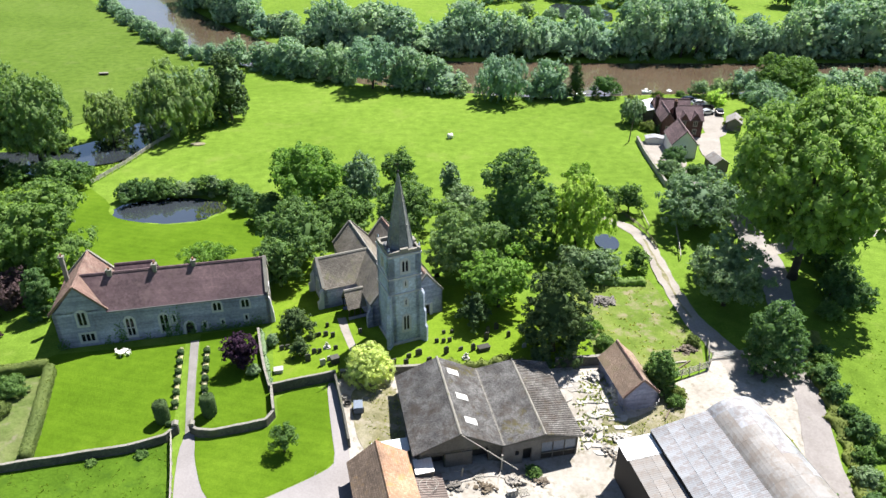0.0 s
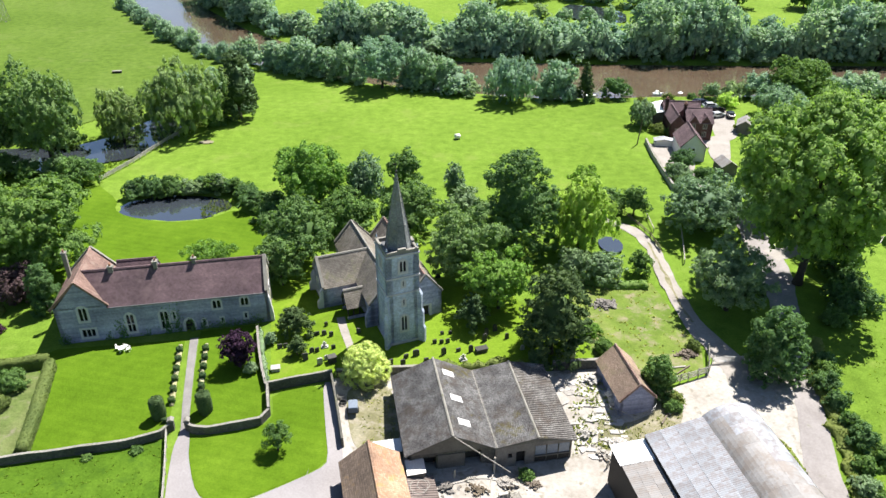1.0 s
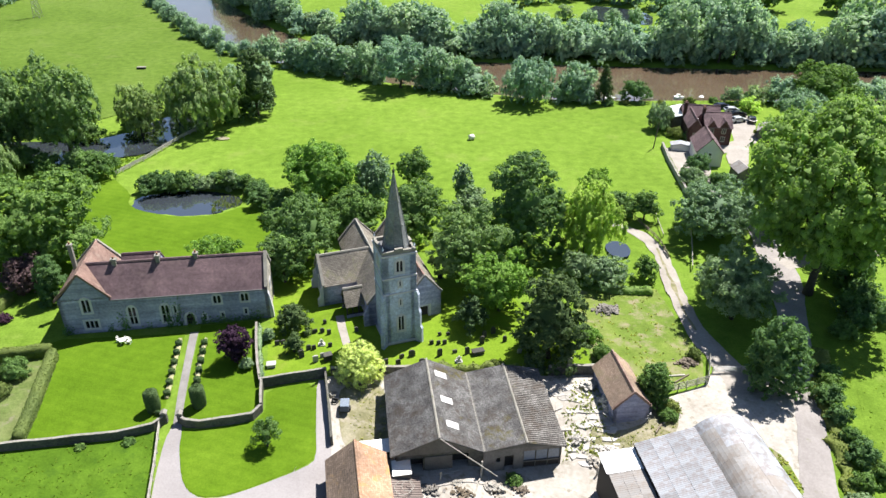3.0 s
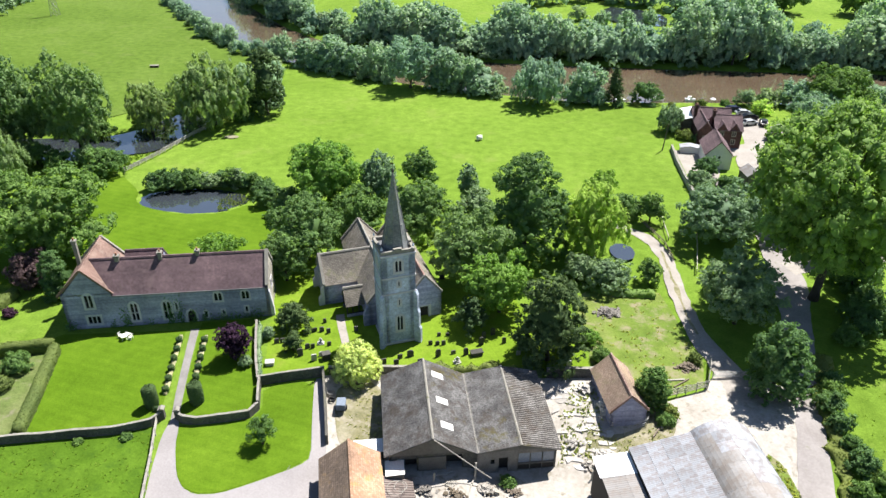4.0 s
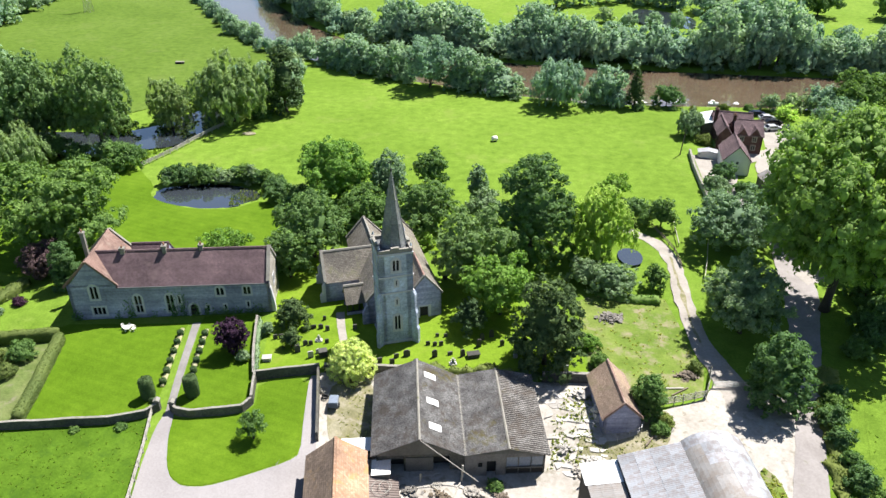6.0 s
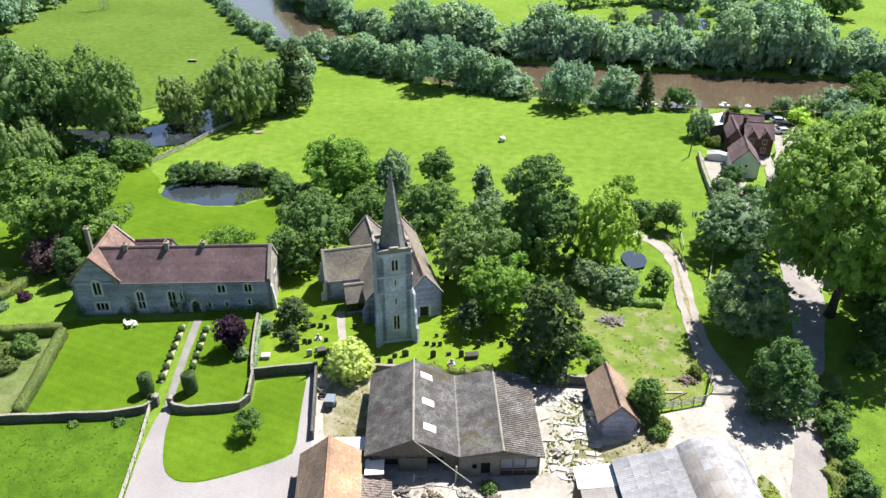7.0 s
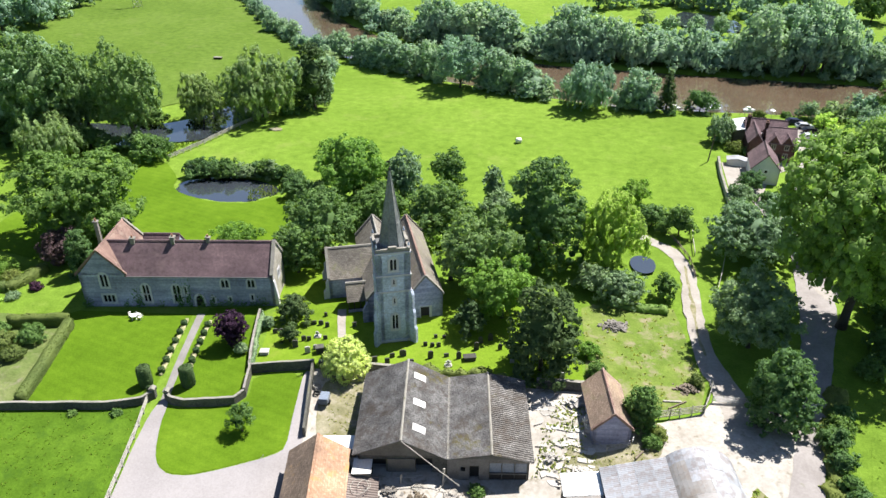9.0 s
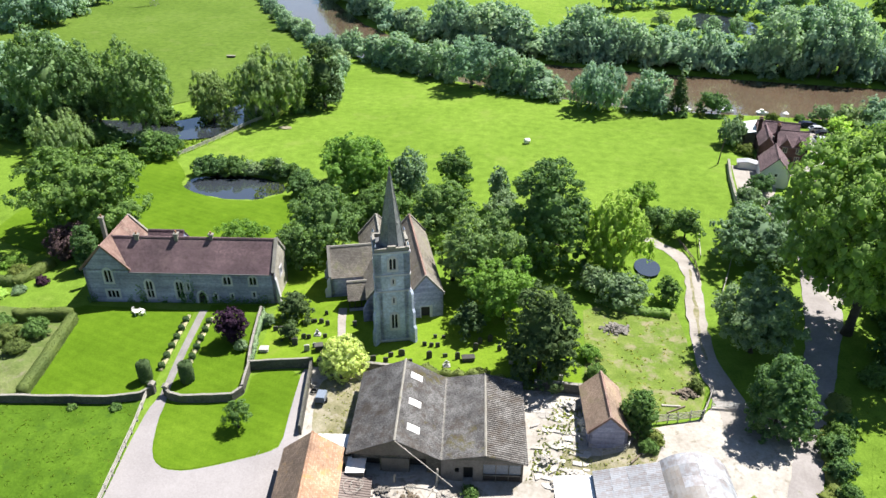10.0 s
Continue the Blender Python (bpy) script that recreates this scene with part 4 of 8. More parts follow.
def sphere_dirs(rng, n):
    """Directions spread evenly over a ball, slightly shaken."""
    k = np.arange(n) + 0.5
    z = 1 - 2 * k / n
    a = k * 2.399963 + rng.uniform(0, 6.28)
    w = np.sqrt(1 - z * z)
    return unit(np.stack([np.cos(a) * w, np.sin(a) * w, z], 1) + rng.normal(0, 0.16, (n, 3)))


def crown_lobes(rng, kind, R, half, leaf):
    """Centres and radii of the billows of a crown, about its middle."""
    if kind == "cone":
        u = (np.arange(40) + rng.uniform(0, 1, 40)) / 40
        a = np.arange(40) * 2.4 + rng.uniform(-0.4, 0.4, 40)
        w = R * np.interp(u, [0, 0.3, 0.7, 1], [0.74, 0.72, 0.44, 0.05])
        c = np.stack([np.cos(a) * w, np.sin(a) * w, (u * 2 - 1) * half * 0.92], 1)
        rad = R * (0.13 + 0.17 * (1 - u))
        return c, rad, rad * 1.35
    if kind == "vase":
        n = 430
        u = rng.uniform(0, 1, n) ** 0.8
        a = np.arange(n) * 2.4 + rng.uniform(-0.5, 0.5, n)
        w = R * np.interp(u, [0, 0.15, 0.35, 0.62, 0.85, 1], [0.3, 0.62, 0.9, 0.94, 0.68, 0.12]) * rng.uniform(0.06, 1.0, n) ** 0.5
        c = np.stack([np.cos(a) * w, np.sin(a) * w, (u * 2 - 1) * half * 0.95], 1)
        rad = R * rng.uniform(0.06, 0.11, n)
        return c, rad, rad * 1.4
    n = {"round": 46, "willow": 38, "poplar": 64, "bush": 24, "open": 20, "full": 52}[kind]
    if R > 3.0 and leaf > 0.65:
        n = int(n * 0.66)
    d = sphere_dirs(rng, n)
    if kind == "bush":
        d[:, 2] = np.abs(d[:, 2]) * 1.75 - 0.9
    shell = rng.uniform(0.66, 0.86, (n, 1))
    shell[rng.uniform(0, 1, n) < 0.25] *= 0.65
    # the outline swells and sinks round the crown
    ph = rng.uniform(0, 6.28, 3)
    az = np.arctan2(d[:, 1], d[:, 0])
    shell = shell * (1 + 0.1 * np.sin(2 * az + ph[0]) + 0.08 * np.sin(3 * az + ph[1] + 2 * d[:, 2]))[:, None]
    c = d * shell * np.array([R, R, half])
    rad = R * rng.uniform(0.17, 0.29, n) * (1.2 if leaf > 0.65 else 1.0)
    if kind == "full":
        u = (d[:, 2] + 1) / 2
        w = R * np.interp(u, [0, 0.25, 0.6, 0.85, 1], [0.72, 0.8, 0.72, 0.45, 0.1]) * rng.uniform(0.7, 1.0, n)
        c = np.stack([np.cos(az) * w, np.sin(az) * w, (u * 1.8 - 0.95) * half], 1)
    if kind == "poplar":
        rad = R * rng.uniform(0.14, 0.24, n)
        return c, rad, rad * 1.35
    if kind == "open":
        rad = R * rng.uniform(0.16, 0.26, n)
    if kind == "willow":
        return c, rad, rad * 1.25
    return c, rad, rad * min(1.0, max(0.66, half / R))


def crown_parts(rng, kind, R, H, z0, leaf, density=2.2):
    """A crown built of billows, each set with domed clumps of leaf sprays; returns the sprays, the inner mass and the billows."""
    half = (H - z0) / 2
    zc = z0 + half
    rc = float(np.clip(0.05 * R + 0.2, 0.2, 0.72)) * (1.2 if leaf < 0.6 else 1.9)
    c, rad, rz = crown_lobes(rng, kind, max(0.6 * R, R - 0.6 * rc), max(0.7 * half, half - 0.4 * rc), leaf)
    c[:, 2] += zc
    sc = np.stack([rad, rad, rz], 1)
    # clumps over the billows
    per = (2.3 * (rad / rc) ** 2).astype(int) + (5 if kind == "vase" else 6)
    own = np.repeat(np.arange(len(c)), per)
    d = unit(rng.normal(0, 1, (len(own), 3)))
    cl = c[own] + d * sc[own] * rng.uniform(0.82, 1.0, (len(own), 1))
    loose = rng.uniform(0, 1, len(own)) < 0.16
    cl[loose] += d[loose] * rc * 0.7
    keep = (d[:, 2] > -0.7) & (cl[:, 2] > rc * 0.5)
    for j in range(len(c)):
        keep &= ~((((cl - c[j]) / sc[j]) ** 2).sum(1) < 0.62) | (own == j)
    cl, d, own = cl[keep], d[keep], own[keep]
    nc = len(cl)
    cn = unit(d * 0.75 + unit((cl - [0, 0, zc]) / [R, R, half]) * 0.25 + [0, 0, 0.4])
    cr = rc * rng.uniform(0.65, 1.25, nc)
    # sprays over the clumps
    k = int(np.clip(0.17 * density * 6.28 * rc * rc / (leaf * leaf * 0.42), 5, 40))
    k = max(5, min(k, int(40000 / max(nc, 1))))
    w = np.repeat(np.arange(nc), k)
    dd = unit(unit(rng.normal(0, 1, (len(w), 3))) + cn[w] * 0.75)
    stretch = {"willow": (0.8, 0.8, 1.7), "poplar": (0.8, 0.8, 1.25), "vase": (0.9, 0.9, 1.1)}.get(kind, (1.0, 1.0, 0.75))
    pos = cl[w] + dd * cr[w][:, None] * stretch * (0.78 + 0.38 * rng.uniform(0, 1, (len(w), 1)) ** 1.5)
    ok = pos[:, 2] > 0.1
    pos, dd, w = pos[ok], dd[ok], w[ok]
    nrm = unit(dd * 0.9 + cn[w] * 0.35)
    if kind == "willow":
        quads = leaf_quads(rng, pos - [0, 0, leaf * 0.4], nrm, leaf * 0.62, 2.6, np.tile([0, 0, -1.0], (len(pos), 1)), 0.26)
    elif kind in ("poplar", "vase"):
        up = unit(nrm * [1, 1, 0.3] + [0, 0, 0.9])
        quads = leaf_quads(rng, pos, nrm, leaf * 0.85, 1.3, up, 0.5)
    else:
        quads = leaf_quads(rng, pos, nrm, leaf, jitter=0.46)
    ev, ef, at = [], [], 0
    wob = 1 + 0.1 * np.sin(ICO_V[:, 0] * 7 + ICO_V[:, 2] * 5) * np.cos(ICO_V[:, 1] * 6)
    shrink = {"open": 0.25, "vase": 0.4, "poplar": 0.32}.get(kind, 0.34)
    for j in range(len(c)):
        v = c[j] + ICO_V * sc[j] * shrink * wob[:, None]
        v[:, 2] = np.maximum(v[:, 2], 0.05)
        ev.append(v)
        ef.append(ICO_F + at)
        at += len(v)
    if kind != "vase":
        v = [0, 0, zc - 0.08 * half] + ICO_V * [R * 0.5, R * 0.5, half * 0.58] * (0.35 if kind == "open" else 1.0)
        v[:, 2] = np.maximum(v[:, 2], 0.05)
        ev.append(v)
        ef.append(ICO_F + at)
        at += len(v)
    # a low cap under the sprays of each clump
    t = unit(np.cross(cn, unit(rng.normal(0, 1, (nc, 3)))))
    basis = np.stack([t, np.cross(cn, t), cn], 1)
    body = {"open": 0.4, "vase": 0.7}.get(kind, 0.66)
    caps = cl[:, None, :] + np.einsum("ij,njk->nik", CAP_V, basis) * cr[:, None, None] * np.array(stretch) * body
    ev.append(caps.reshape(-1, 3))
    ef.append((CAP_F[None] + (at + np.arange(nc) * len(CAP_V))[:, None, None]).reshape(-1, 3))
    return quads, np.concatenate(ev), np.concatenate(ef), c


def tree(x, y, h, r, kind, mat, label, name="tree", leaf=0.5, seed=0, stem=None, trunk=0.0, category="tree", group="", density=2.7, sink=0.1):
    """A broadleaf: tapered trunk with limbs running to the lobes of a crown of leaf sprays."""
    rng = np.random.default_rng(seed * 7 + 11)
    z0 = h * {"round": 0.05, "willow": 0.03, "poplar": 0.05, "cone": 0.02, "bush": 0.0, "open": 0.25, "full": 0.0, "vase": 0.2}[kind] if stem is None else stem
    t = thing(name, label, category, (x, y, gz(x, y) - sink), 0, group)
    quads, ev, ef, lobes = crown_parts(rng, kind, r, h, z0, leaf * 0.8, density)
    tr = trunk or max(0.12, h * 0.022)
    bm = bmesh.new()
    top = z0 + (h - z0) * 0.55
    lean = rng.normal(0, 0.25, 2)
    tube(bm, [(0, 0, -0.1), (lean[0] * 0.2, lean[1] * 0.2, h * 0.06), (lean[0], lean[1], top * 0.6), (lean[0] * 1.4, lean[1] * 1.3, top)], [tr * 1.5, tr * 1.05, tr * 0.75, tr * 0.3], 9)
    order = rng.permutation(len(lobes))[: {"poplar": 12, "open": 9, "vase": 26}.get(kind, 6)]
    for j in order:
        s = rng.uniform(0.3, 0.75) if kind != "vase" else rng.uniform(0.36, 0.62)
        base = np.array([lean[0] * s, lean[1] * s, top * s * 0.9])
        e = lobes[j]
        m = base * 0.5 + e * 0.5 + [0, 0, 0.06 * h * rng.uniform(-0.3, 1)]
        tube(bm, [tuple(base), tuple(m), tuple(e)], [tr * 0.36, tr * 0.22, tr * 0.07], 6)
    part("trunk", bm, "bark", t, "", True, False)
    leaves_mesh("crown", quads, ev, ef, mat, t)
    return t


def hedge(line, width, height, mat, label, name="hedge", leaf=0.28, seed=1, rough=0.08, category="hedge", closed_top=True):
    """A clipped hedge along a line: a body with leaf sprays over its faces."""
    rng = np.random.default_rng(seed + 50)
    pts = []
    for (x0, y0), (x1, y1) in zip(line, line[1:]):
        n = max(1, int(math.hypot(x1 - x0, y1 - y0) / 0.8))
        pts += [(x0 + (x1 - x0) * k / n, y0 + (y1 - y0) * k / n) for k in range(n)]
    pts.append(line[-1])
    ox, oy = line[0]
    oz = gz(ox, oy)
    t = thing(name, label, category, (ox, oy, oz))
    P = np.array(pts)
    T = unit(np.gradient(P, axis=0)) if len(P) > 2 else unit(np.tile(P[-1] - P[0], (len(P), 1)))
    S = np.stack([-T[:, 1], T[:, 0]], 1)
    prof = [(-0.5, -0.02), (-0.52, 0.5), (-0.44, 0.93), (0, 1.0), (0.44, 0.93), (0.52, 0.5), (0.5, -0.02)]
    V = []
    for i, p in enumerate(P):
        hh, ww = height * (1 + rng.normal(0, rough)), width * (1 + rng.normal(0, rough))
        if i in (0, len(P) - 1):
            ww *= 0.8
        g = gz(*p) - oz
        V.append([(p[0] + S[i, 0] * a * ww - ox, p[1] + S[i, 1] * a * ww - oy, g + b * hh) for a, b in prof])
    V = np.array(V)
    k = len(prof)
    idx = np.arange(V.shape[0] * k).reshape(V.shape[0], k)
    q = np.stack([idx[:-1, :-1], idx[1:, :-1], idx[1:, 1:], idx[:-1, 1:]], -1).reshape(-1, 4)
    tri = np.concatenate([q[:, [0, 1, 2]], q[:, [0, 2, 3]]])
    caps = [[idx[0, 0], idx[0, j], idx[0, j + 1]] for j in range(1, k - 1)] + [[idx[-1, 0], idx[-1, j + 1], idx[-1, j]] for j in range(1, k - 1)]
    tri = np.concatenate([tri, np.array(caps)])
    W = V.reshape(-1, 3)
    a, b, c = W[tri[:, 0]], W[tri[:, 1]], W[tri[:, 2]]
    nr = np.cross(b - a, c - a)
    ar = np.linalg.norm(nr, axis=1) / 2
    n = int(min(14000, ar.sum() / leaf ** 2 * 1.6))
    w = rng.choice(len(tri), n, p=ar / ar.sum())
    u, v = rng.uniform(0, 1, (n, 1)), rng.uniform(0, 1, (n, 1))
    sw = (u + v) > 1
    u, v = np.where(sw, 1 - u, u), np.where(sw, 1 - v, v)
    pos = a[w] + (b - a)[w] * u + (c - a)[w] * v
    nn = unit(nr[w])
    flip = (nn * (pos - np.array([P[:, 0].mean() - ox, P[:, 1].mean() - oy, height * 0.4]))).sum(1, keepdims=True) < 0
    nn = np.where(flip & (len(P) < 4), -nn, nn)
    quads = leaf_quads(rng, pos + nn * rng.uniform(-0.05, 0.1, (n, 1)), nn, leaf, 1.0, None, 0.6)
    leaves_mesh("foliage", quads, W, tri, mat, t)
    return t


def topiary(x, y, h, r, mat, label, category="topiary", name="topiary", group="", seed=1, leaf=0.18):
    """A clipped drum of yew with a slightly domed top."""
    rng = np.random.default_rng(seed)
    t = thing(name, label, category, (x, y, gz(x, y)), 0, group)
    prof = [(0.86, 0), (0.97, 0.25), (1.0, 0.6), (0.97, 0.88), (0.82, 0.97), (0.4, 1.02), (0.0, 1.03)]
    n = 20
    V, F = [], []
    for i, (pr, pz) in enumerate(prof):
        for k in range(n):
            a = 2 * math.pi * k / n
            w = 1 + 0.04 * math.sin(3 * a + i) + rng.normal(0, 0.015)
            V.append((math.cos(a) * pr * r * w, math.sin(a) * pr * r * w, pz * h))
    for i in range(len(prof) - 1):
        for k in range(n):
            a, b = i * n + k, i * n + (k + 1) % n
            F += [(a, b, b + n), (a, b + n, a + n)]
    V, F = np.array(V), np.array(F)
    m = int(2 * math.pi * r * h / leaf ** 2 * 1.8)
    w = rng.integers(0, len(F), m)
    u, v = rng.uniform(0, 1, (m, 1)), rng.uniform(0, 1, (m, 1))
    sw = (u + v) > 1
    u, v = np.where(sw, 1 - u, u), np.where(sw, 1 - v, v)
    a, b, c = V[F[w, 0]], V[F[w, 1]], V[F[w, 2]]
    pos = a + (b - a) * u + (c - a) * v
    nn = unit(np.cross(b - a, c - a) + 1e-9)
    leaves_mesh("foliage", leaf_quads(rng, pos + nn * 0.03, nn, leaf, 1.0, None, 0.6), V, F, mat, t)
    return t


TREES = [
    (-70.2, 103.4, 16.6, 10.0, "round", "oak", "broad dark-green spreading tree behind the house", 0.55),
    (-110, 144.7, 26, 9.4, "poplar", "poplar", "tall green poplar at the backwater", 0.6),
    (-90.4, 148.6, 24.6, 7.8, "poplar", "poplar", "tall green poplar with a clear trunk by the stream", 0.6),
    (-102, 148.3, 21, 6.8, "poplar", "poplar", "green poplar between two taller ones", 0.6),
    (-100.5, 133.3, 9.4, 6.8, "willow", "olive", "low olive-green weeping willow", 0.5),
    (-79.3, 138.7, 6, 5.3, "bush", "oak", "rounded green shrub on the stream bank", 0.5),
    (-81, 164.6, 13.2, 5.3, "willow", "olive", "olive-green willow at the backwater", 0.55),
    (-67.3, 171, 15.4, 9.4, "willow", "olive", "large olive-green willow over the backwater", 0.6),
    (-56.4, 180, 18.6, 4.8, "full", "yew", "tall dark tree beside the willow", 0.55),
    (-26.9, 127.5, 14.8, 7.0, "round", "fresh", "round bright-green tree behind the church", 0.5),
    (-16.8, 128.9, 11.6, 3.8, "poplar", "willow", "grey-green slim tree behind the church", 0.5),
    (-9.9, 139.4, 8.8, 3.4, "round", "dark_leaf", "small dark tree at the meadow edge", 0.5),
    (-25.2, 106.8, 13.0, 5.7, "round", "dark_leaf", "dark-green tree between house and church", 0.5),
    (-26.9, 99.5, 9.2, 3.6, "round", "dark_leaf", "dense dark bushy tree at the churchyard edge", 0.45),
    (-19.1, 118.9, 8.2, 5.6, "round", "oak", "green tree behind the nave", 0.5),
    (-7.4, 119.4, 10, 5.6, "round", "dark_leaf", "dark tree behind the chancel", 0.5),
    (3.2, 102.8, 13.4, 6.0, "round", "poplar", "full green tree beside the church", 0.48),
    (12.0, 114, 19.2, 7.2, "full", "dark_leaf", "tall dense dark-green tree beyond the churchyard", 0.5),
    (0.6, 131.5, 9.6, 2.0, "poplar", "willow", "slender grey-green tree at the meadow edge", 0.45),
    (2.8, 125.5, 7.4, 4.0, "bush", "willow", "rounded grey-green sallow beside the tall dark tree", 0.45),
    (23.4, 113.8, 14.6, 5.7, "willow", "gold", "yellow-green weeping willow by the pool", 0.5),
    (15.6, 83.6, 14.4, 5.1, "full", "yew", "large dark churchyard yew", 0.42),
    (8.4, 94.6, 10.2, 4.9, "round", "fresh", "bright-green tree in the churchyard", 0.45),
    (4.2, 89.4, 6.2, 2.5, "bush", "yew", "dark evergreen bush in the churchyard", 0.4),
    (-7.2, 113, 4.6, 2.2, "bush", "gold", "small yellowish shrub behind the church", 0.4),
    (-28.2, 78.9, 5.9, 2.1, "round", "purple", "small round purple-leaved tree on the lawn", 0.32),
    (-21.9, 86.6, 4.6, 2.5, "bush", "yew", "rounded dark yew bush among graves", 0.35),
    (-20.5, 81.4, 3.2, 1.3, "bush", "yew", "small dark yew bush among graves", 0.3),
    (-19.3, 63.8, 4.2, 1.7, "open", "oak", "young thin tree on the drive lawn", 0.24),
    (-40.5, 104.7, 4.9, 4.0, "open", "fresh", "low open fruit tree behind the house", 0.32),
    (-67.4, 93.6, 6.4, 3.2, "round", "plum", "dull purple-brown tree beside the conifer", 0.34),
    (58.2, 103.8, 31.2, 13.8, "vase", "lime", "huge broad bright-green poplar beside the lane", 0.46),
    (47.8, 123.0, 10.2, 7.6, "round", "willow", "wide grey-green sallow by the track", 0.5),
    (44.1, 95.6, 12.2, 5.7, "round", "willow", "grey-green sallow between track and lane", 0.46),
    (45.3, 79.8, 10.8, 4.2, "full", "dark_leaf", "round green tree in the corner of the yard", 0.42),
    (47.6, 179.4, 6.6, 3.3, "willow", "willow", "grey-green willow at the quayside garden", 0.5),
    (94.3, 199, 13, 8.2, "round", "oak", "broad green tree on the river bank", 0.6),
    (74.4, 196.2, 4.4, 2.8, "bush", "yellow", "bright yellow shrub by the parked cars", 0.5),
    (44.7, 202, 6.6, 4.0, "bush", "dark_leaf", "rounded green bush on the quay", 0.5),
    (14.9, 198.2, 12, 7.6, "willow", "bank", "weeping grey-green willow on the river bank", 0.6),
    (-22.2, 208, 15.6, 7.2, "round", "bank", "tall grey-green willow on the river bank", 0.6),
    (25.4, 104.2, 5.2, 4.0, "bush", "willow", "grey-green sallow beside the pool", 0.42),
    (21.5, 105.6, 5.4, 3.2, "bush", "willow", "low grey-green sallow beside the reeds", 0.42),
    (32.6, 106.0, 4.9, 2.1, "bush", "oak", "upright green bush beside the track", 0.4),
    (35.8, 128.0, 7.0, 2.8, "bush", "dark_leaf", "dark upright bush at the track end", 0.42),
    (30.9, 130.9, 4.9, 3.6, "bush", "dark_leaf", "low dark bush at the meadow edge", 0.42),
    (27.7, 140.4, 5.6, 3.4, "bush", "fresh", "round light-green bush at the meadow edge", 0.45),
    (28.8, 75.6, 6.2, 2.2, "full", "oak", "bright-green elder beside the tiled shed", 0.34),
    (142.8, 291, 11, 9, "round", "bank", "lone dark tree in the far field", 0.8),
    (119, 331, 13, 8, "round", "dark_leaf", "lone tree with a broad shadow in the far field", 0.9),
    (147.6, 330, 13, 7, "round", "dark_leaf", "lone tree in the far field", 0.9),
    (179, 316, 12, 9, "round", "dark_leaf", "lone tree in the far field", 0.9),
    (51.2, 152.4, 4.8, 2.8, "bush", "dark_leaf", "dark garden bush beside the cottage", 0.42),
    (48.6, 146.0, 4.0, 3.0, "bush", "willow", "grey-green garden bush below the cottage", 0.42),
    (54.4, 146.6, 2.8, 2.6, "bush", "dark_leaf", "dark garden bush below the cottage", 0.42),
    (62, 130, 13, 7, "round", "willow", "grey-green sallow behind the poplar", 0.55),
    # hidden by the poplar crown, added for the shade it throws on the lane
    (67.5, 118.5, 12, 5.4, "round", "oak", "unseen green tree behind the tall poplar, added to shade the lane", 0.5),
    (66.0, 108.6, 8.0, 3.8, "full", "dark_leaf", "dark dense tree in the shade of the poplar", 0.42),
    (86, 189, 8, 6, "round", "bank", "bushy tree near the river", 0.6),
]
for i, (x, y, h, r, kind, mat, label, leaf) in enumerate(TREES):
    is_bush = kind == "bush"
    tree(x, y, h, r * 1.14, kind, mat, label, "shrub" if is_bush else "tree", leaf, i + 1, 7.0 if h > 30 else None, 0.62 if h > 30 else 0.0, category="shrub" if is_bush else "tree")

# golden clipped shrub at the churchyard wall
tree(-10.2, 76.8, 5.7, 3.7, "full", "holly", "bright yellow variegated holly clipped to a dome", "shrub", 0.22, 200, category="shrub", density=4.5)
# clipped conifer beside the house
tree(-61.9, 91.4, 8.6, 2.75, "full", "dark_leaf", "upright dark-green conifer beside the house", "tree", 0.24, 202, density=4.0)
# slim conifer on the quay
tree(35.7, 199, 11, 2.7, "cone", "yew", "slim dark columnar conifer on the quay", "tree", 0.42, 201)


# ---- trees of the river banks ----
def bank_kind(seed, h, r, kind, mat):
    return tree(0, -900, h, r, kind, mat, "grey-green willow standing on the river bank", "tree", 0.9, seed, category="tree", group="riverside trees", density=1.14)


KINDS = [bank_kind(300, 11.5, 6.4, "full", "bank"), bank_kind(301, 9, 6.5, "bush", "bank"), bank_kind(302, 13, 5.8, "full", "bank"), bank_kind(303, 8, 5.2, "willow", "bank"), bank_kind(304, 7, 4.6, "bush", "willow"), bank_kind(305, 13, 6.6, "poplar", "bank")]
used = set()


def bank_tree(x, y, s, rng, k=None):
    k = rng.randrange(len(KINDS)) if k is None else k
    m = pose(x, y, gz(x, y) - 0.4, 0, 0, rng.uniform(0, 360)) @ Matrix.Diagonal((s, s, s * rng.uniform(0.9, 1.1), 1))
    if k not in used:
        used.add(k)
        KINDS[k].matrix_basis = m
        return
    copy_thing(KINDS[k], m @ Matrix.Diagonal((1 / KINDS[k].scale[0], 1 / KINDS[k].scale[1], 1 / KINDS[k].scale[2], 1)))


rng = random.Random(12)
# near bank: bushes from the river bend to the quay
x = -146.0
while x < 33:
    y = float(np.interp(x, *NEAR_BANK.T))
    if not (-27 < x < -17 or 8 < x < 22):
        bank_tree(x + rng.uniform(-1, 1), y - (rng.uniform(0.6, 2.8) if x > -75 else rng.uniform(3.5, 6.5)), rng.uniform(0.62, 0.98) if x > -75 else rng.uniform(0.4, 0.66), rng)
        if rng.random() < 0.75:
            bank_tree(x + rng.uniform(-2, 2), y - rng.uniform(3.0, 5.4), rng.uniform(0.42, 0.64), rng, rng.choice((1, 3, 4)))
    x += rng.uniform(3.2, 4.6) if x > -95 else rng.uniform(2.9, 4.2)
# near bank beyond the quay
x = 72.0
while x < 190:
    y = float(np.interp(x, *NEAR_BANK.T))
    bank_tree(x, y - rng.uniform(2, 5), rng.uniform(0.7, 0.95), rng, rng.choice((1, 1, 0, 4)))
    x += rng.uniform(3.8, 5.4)
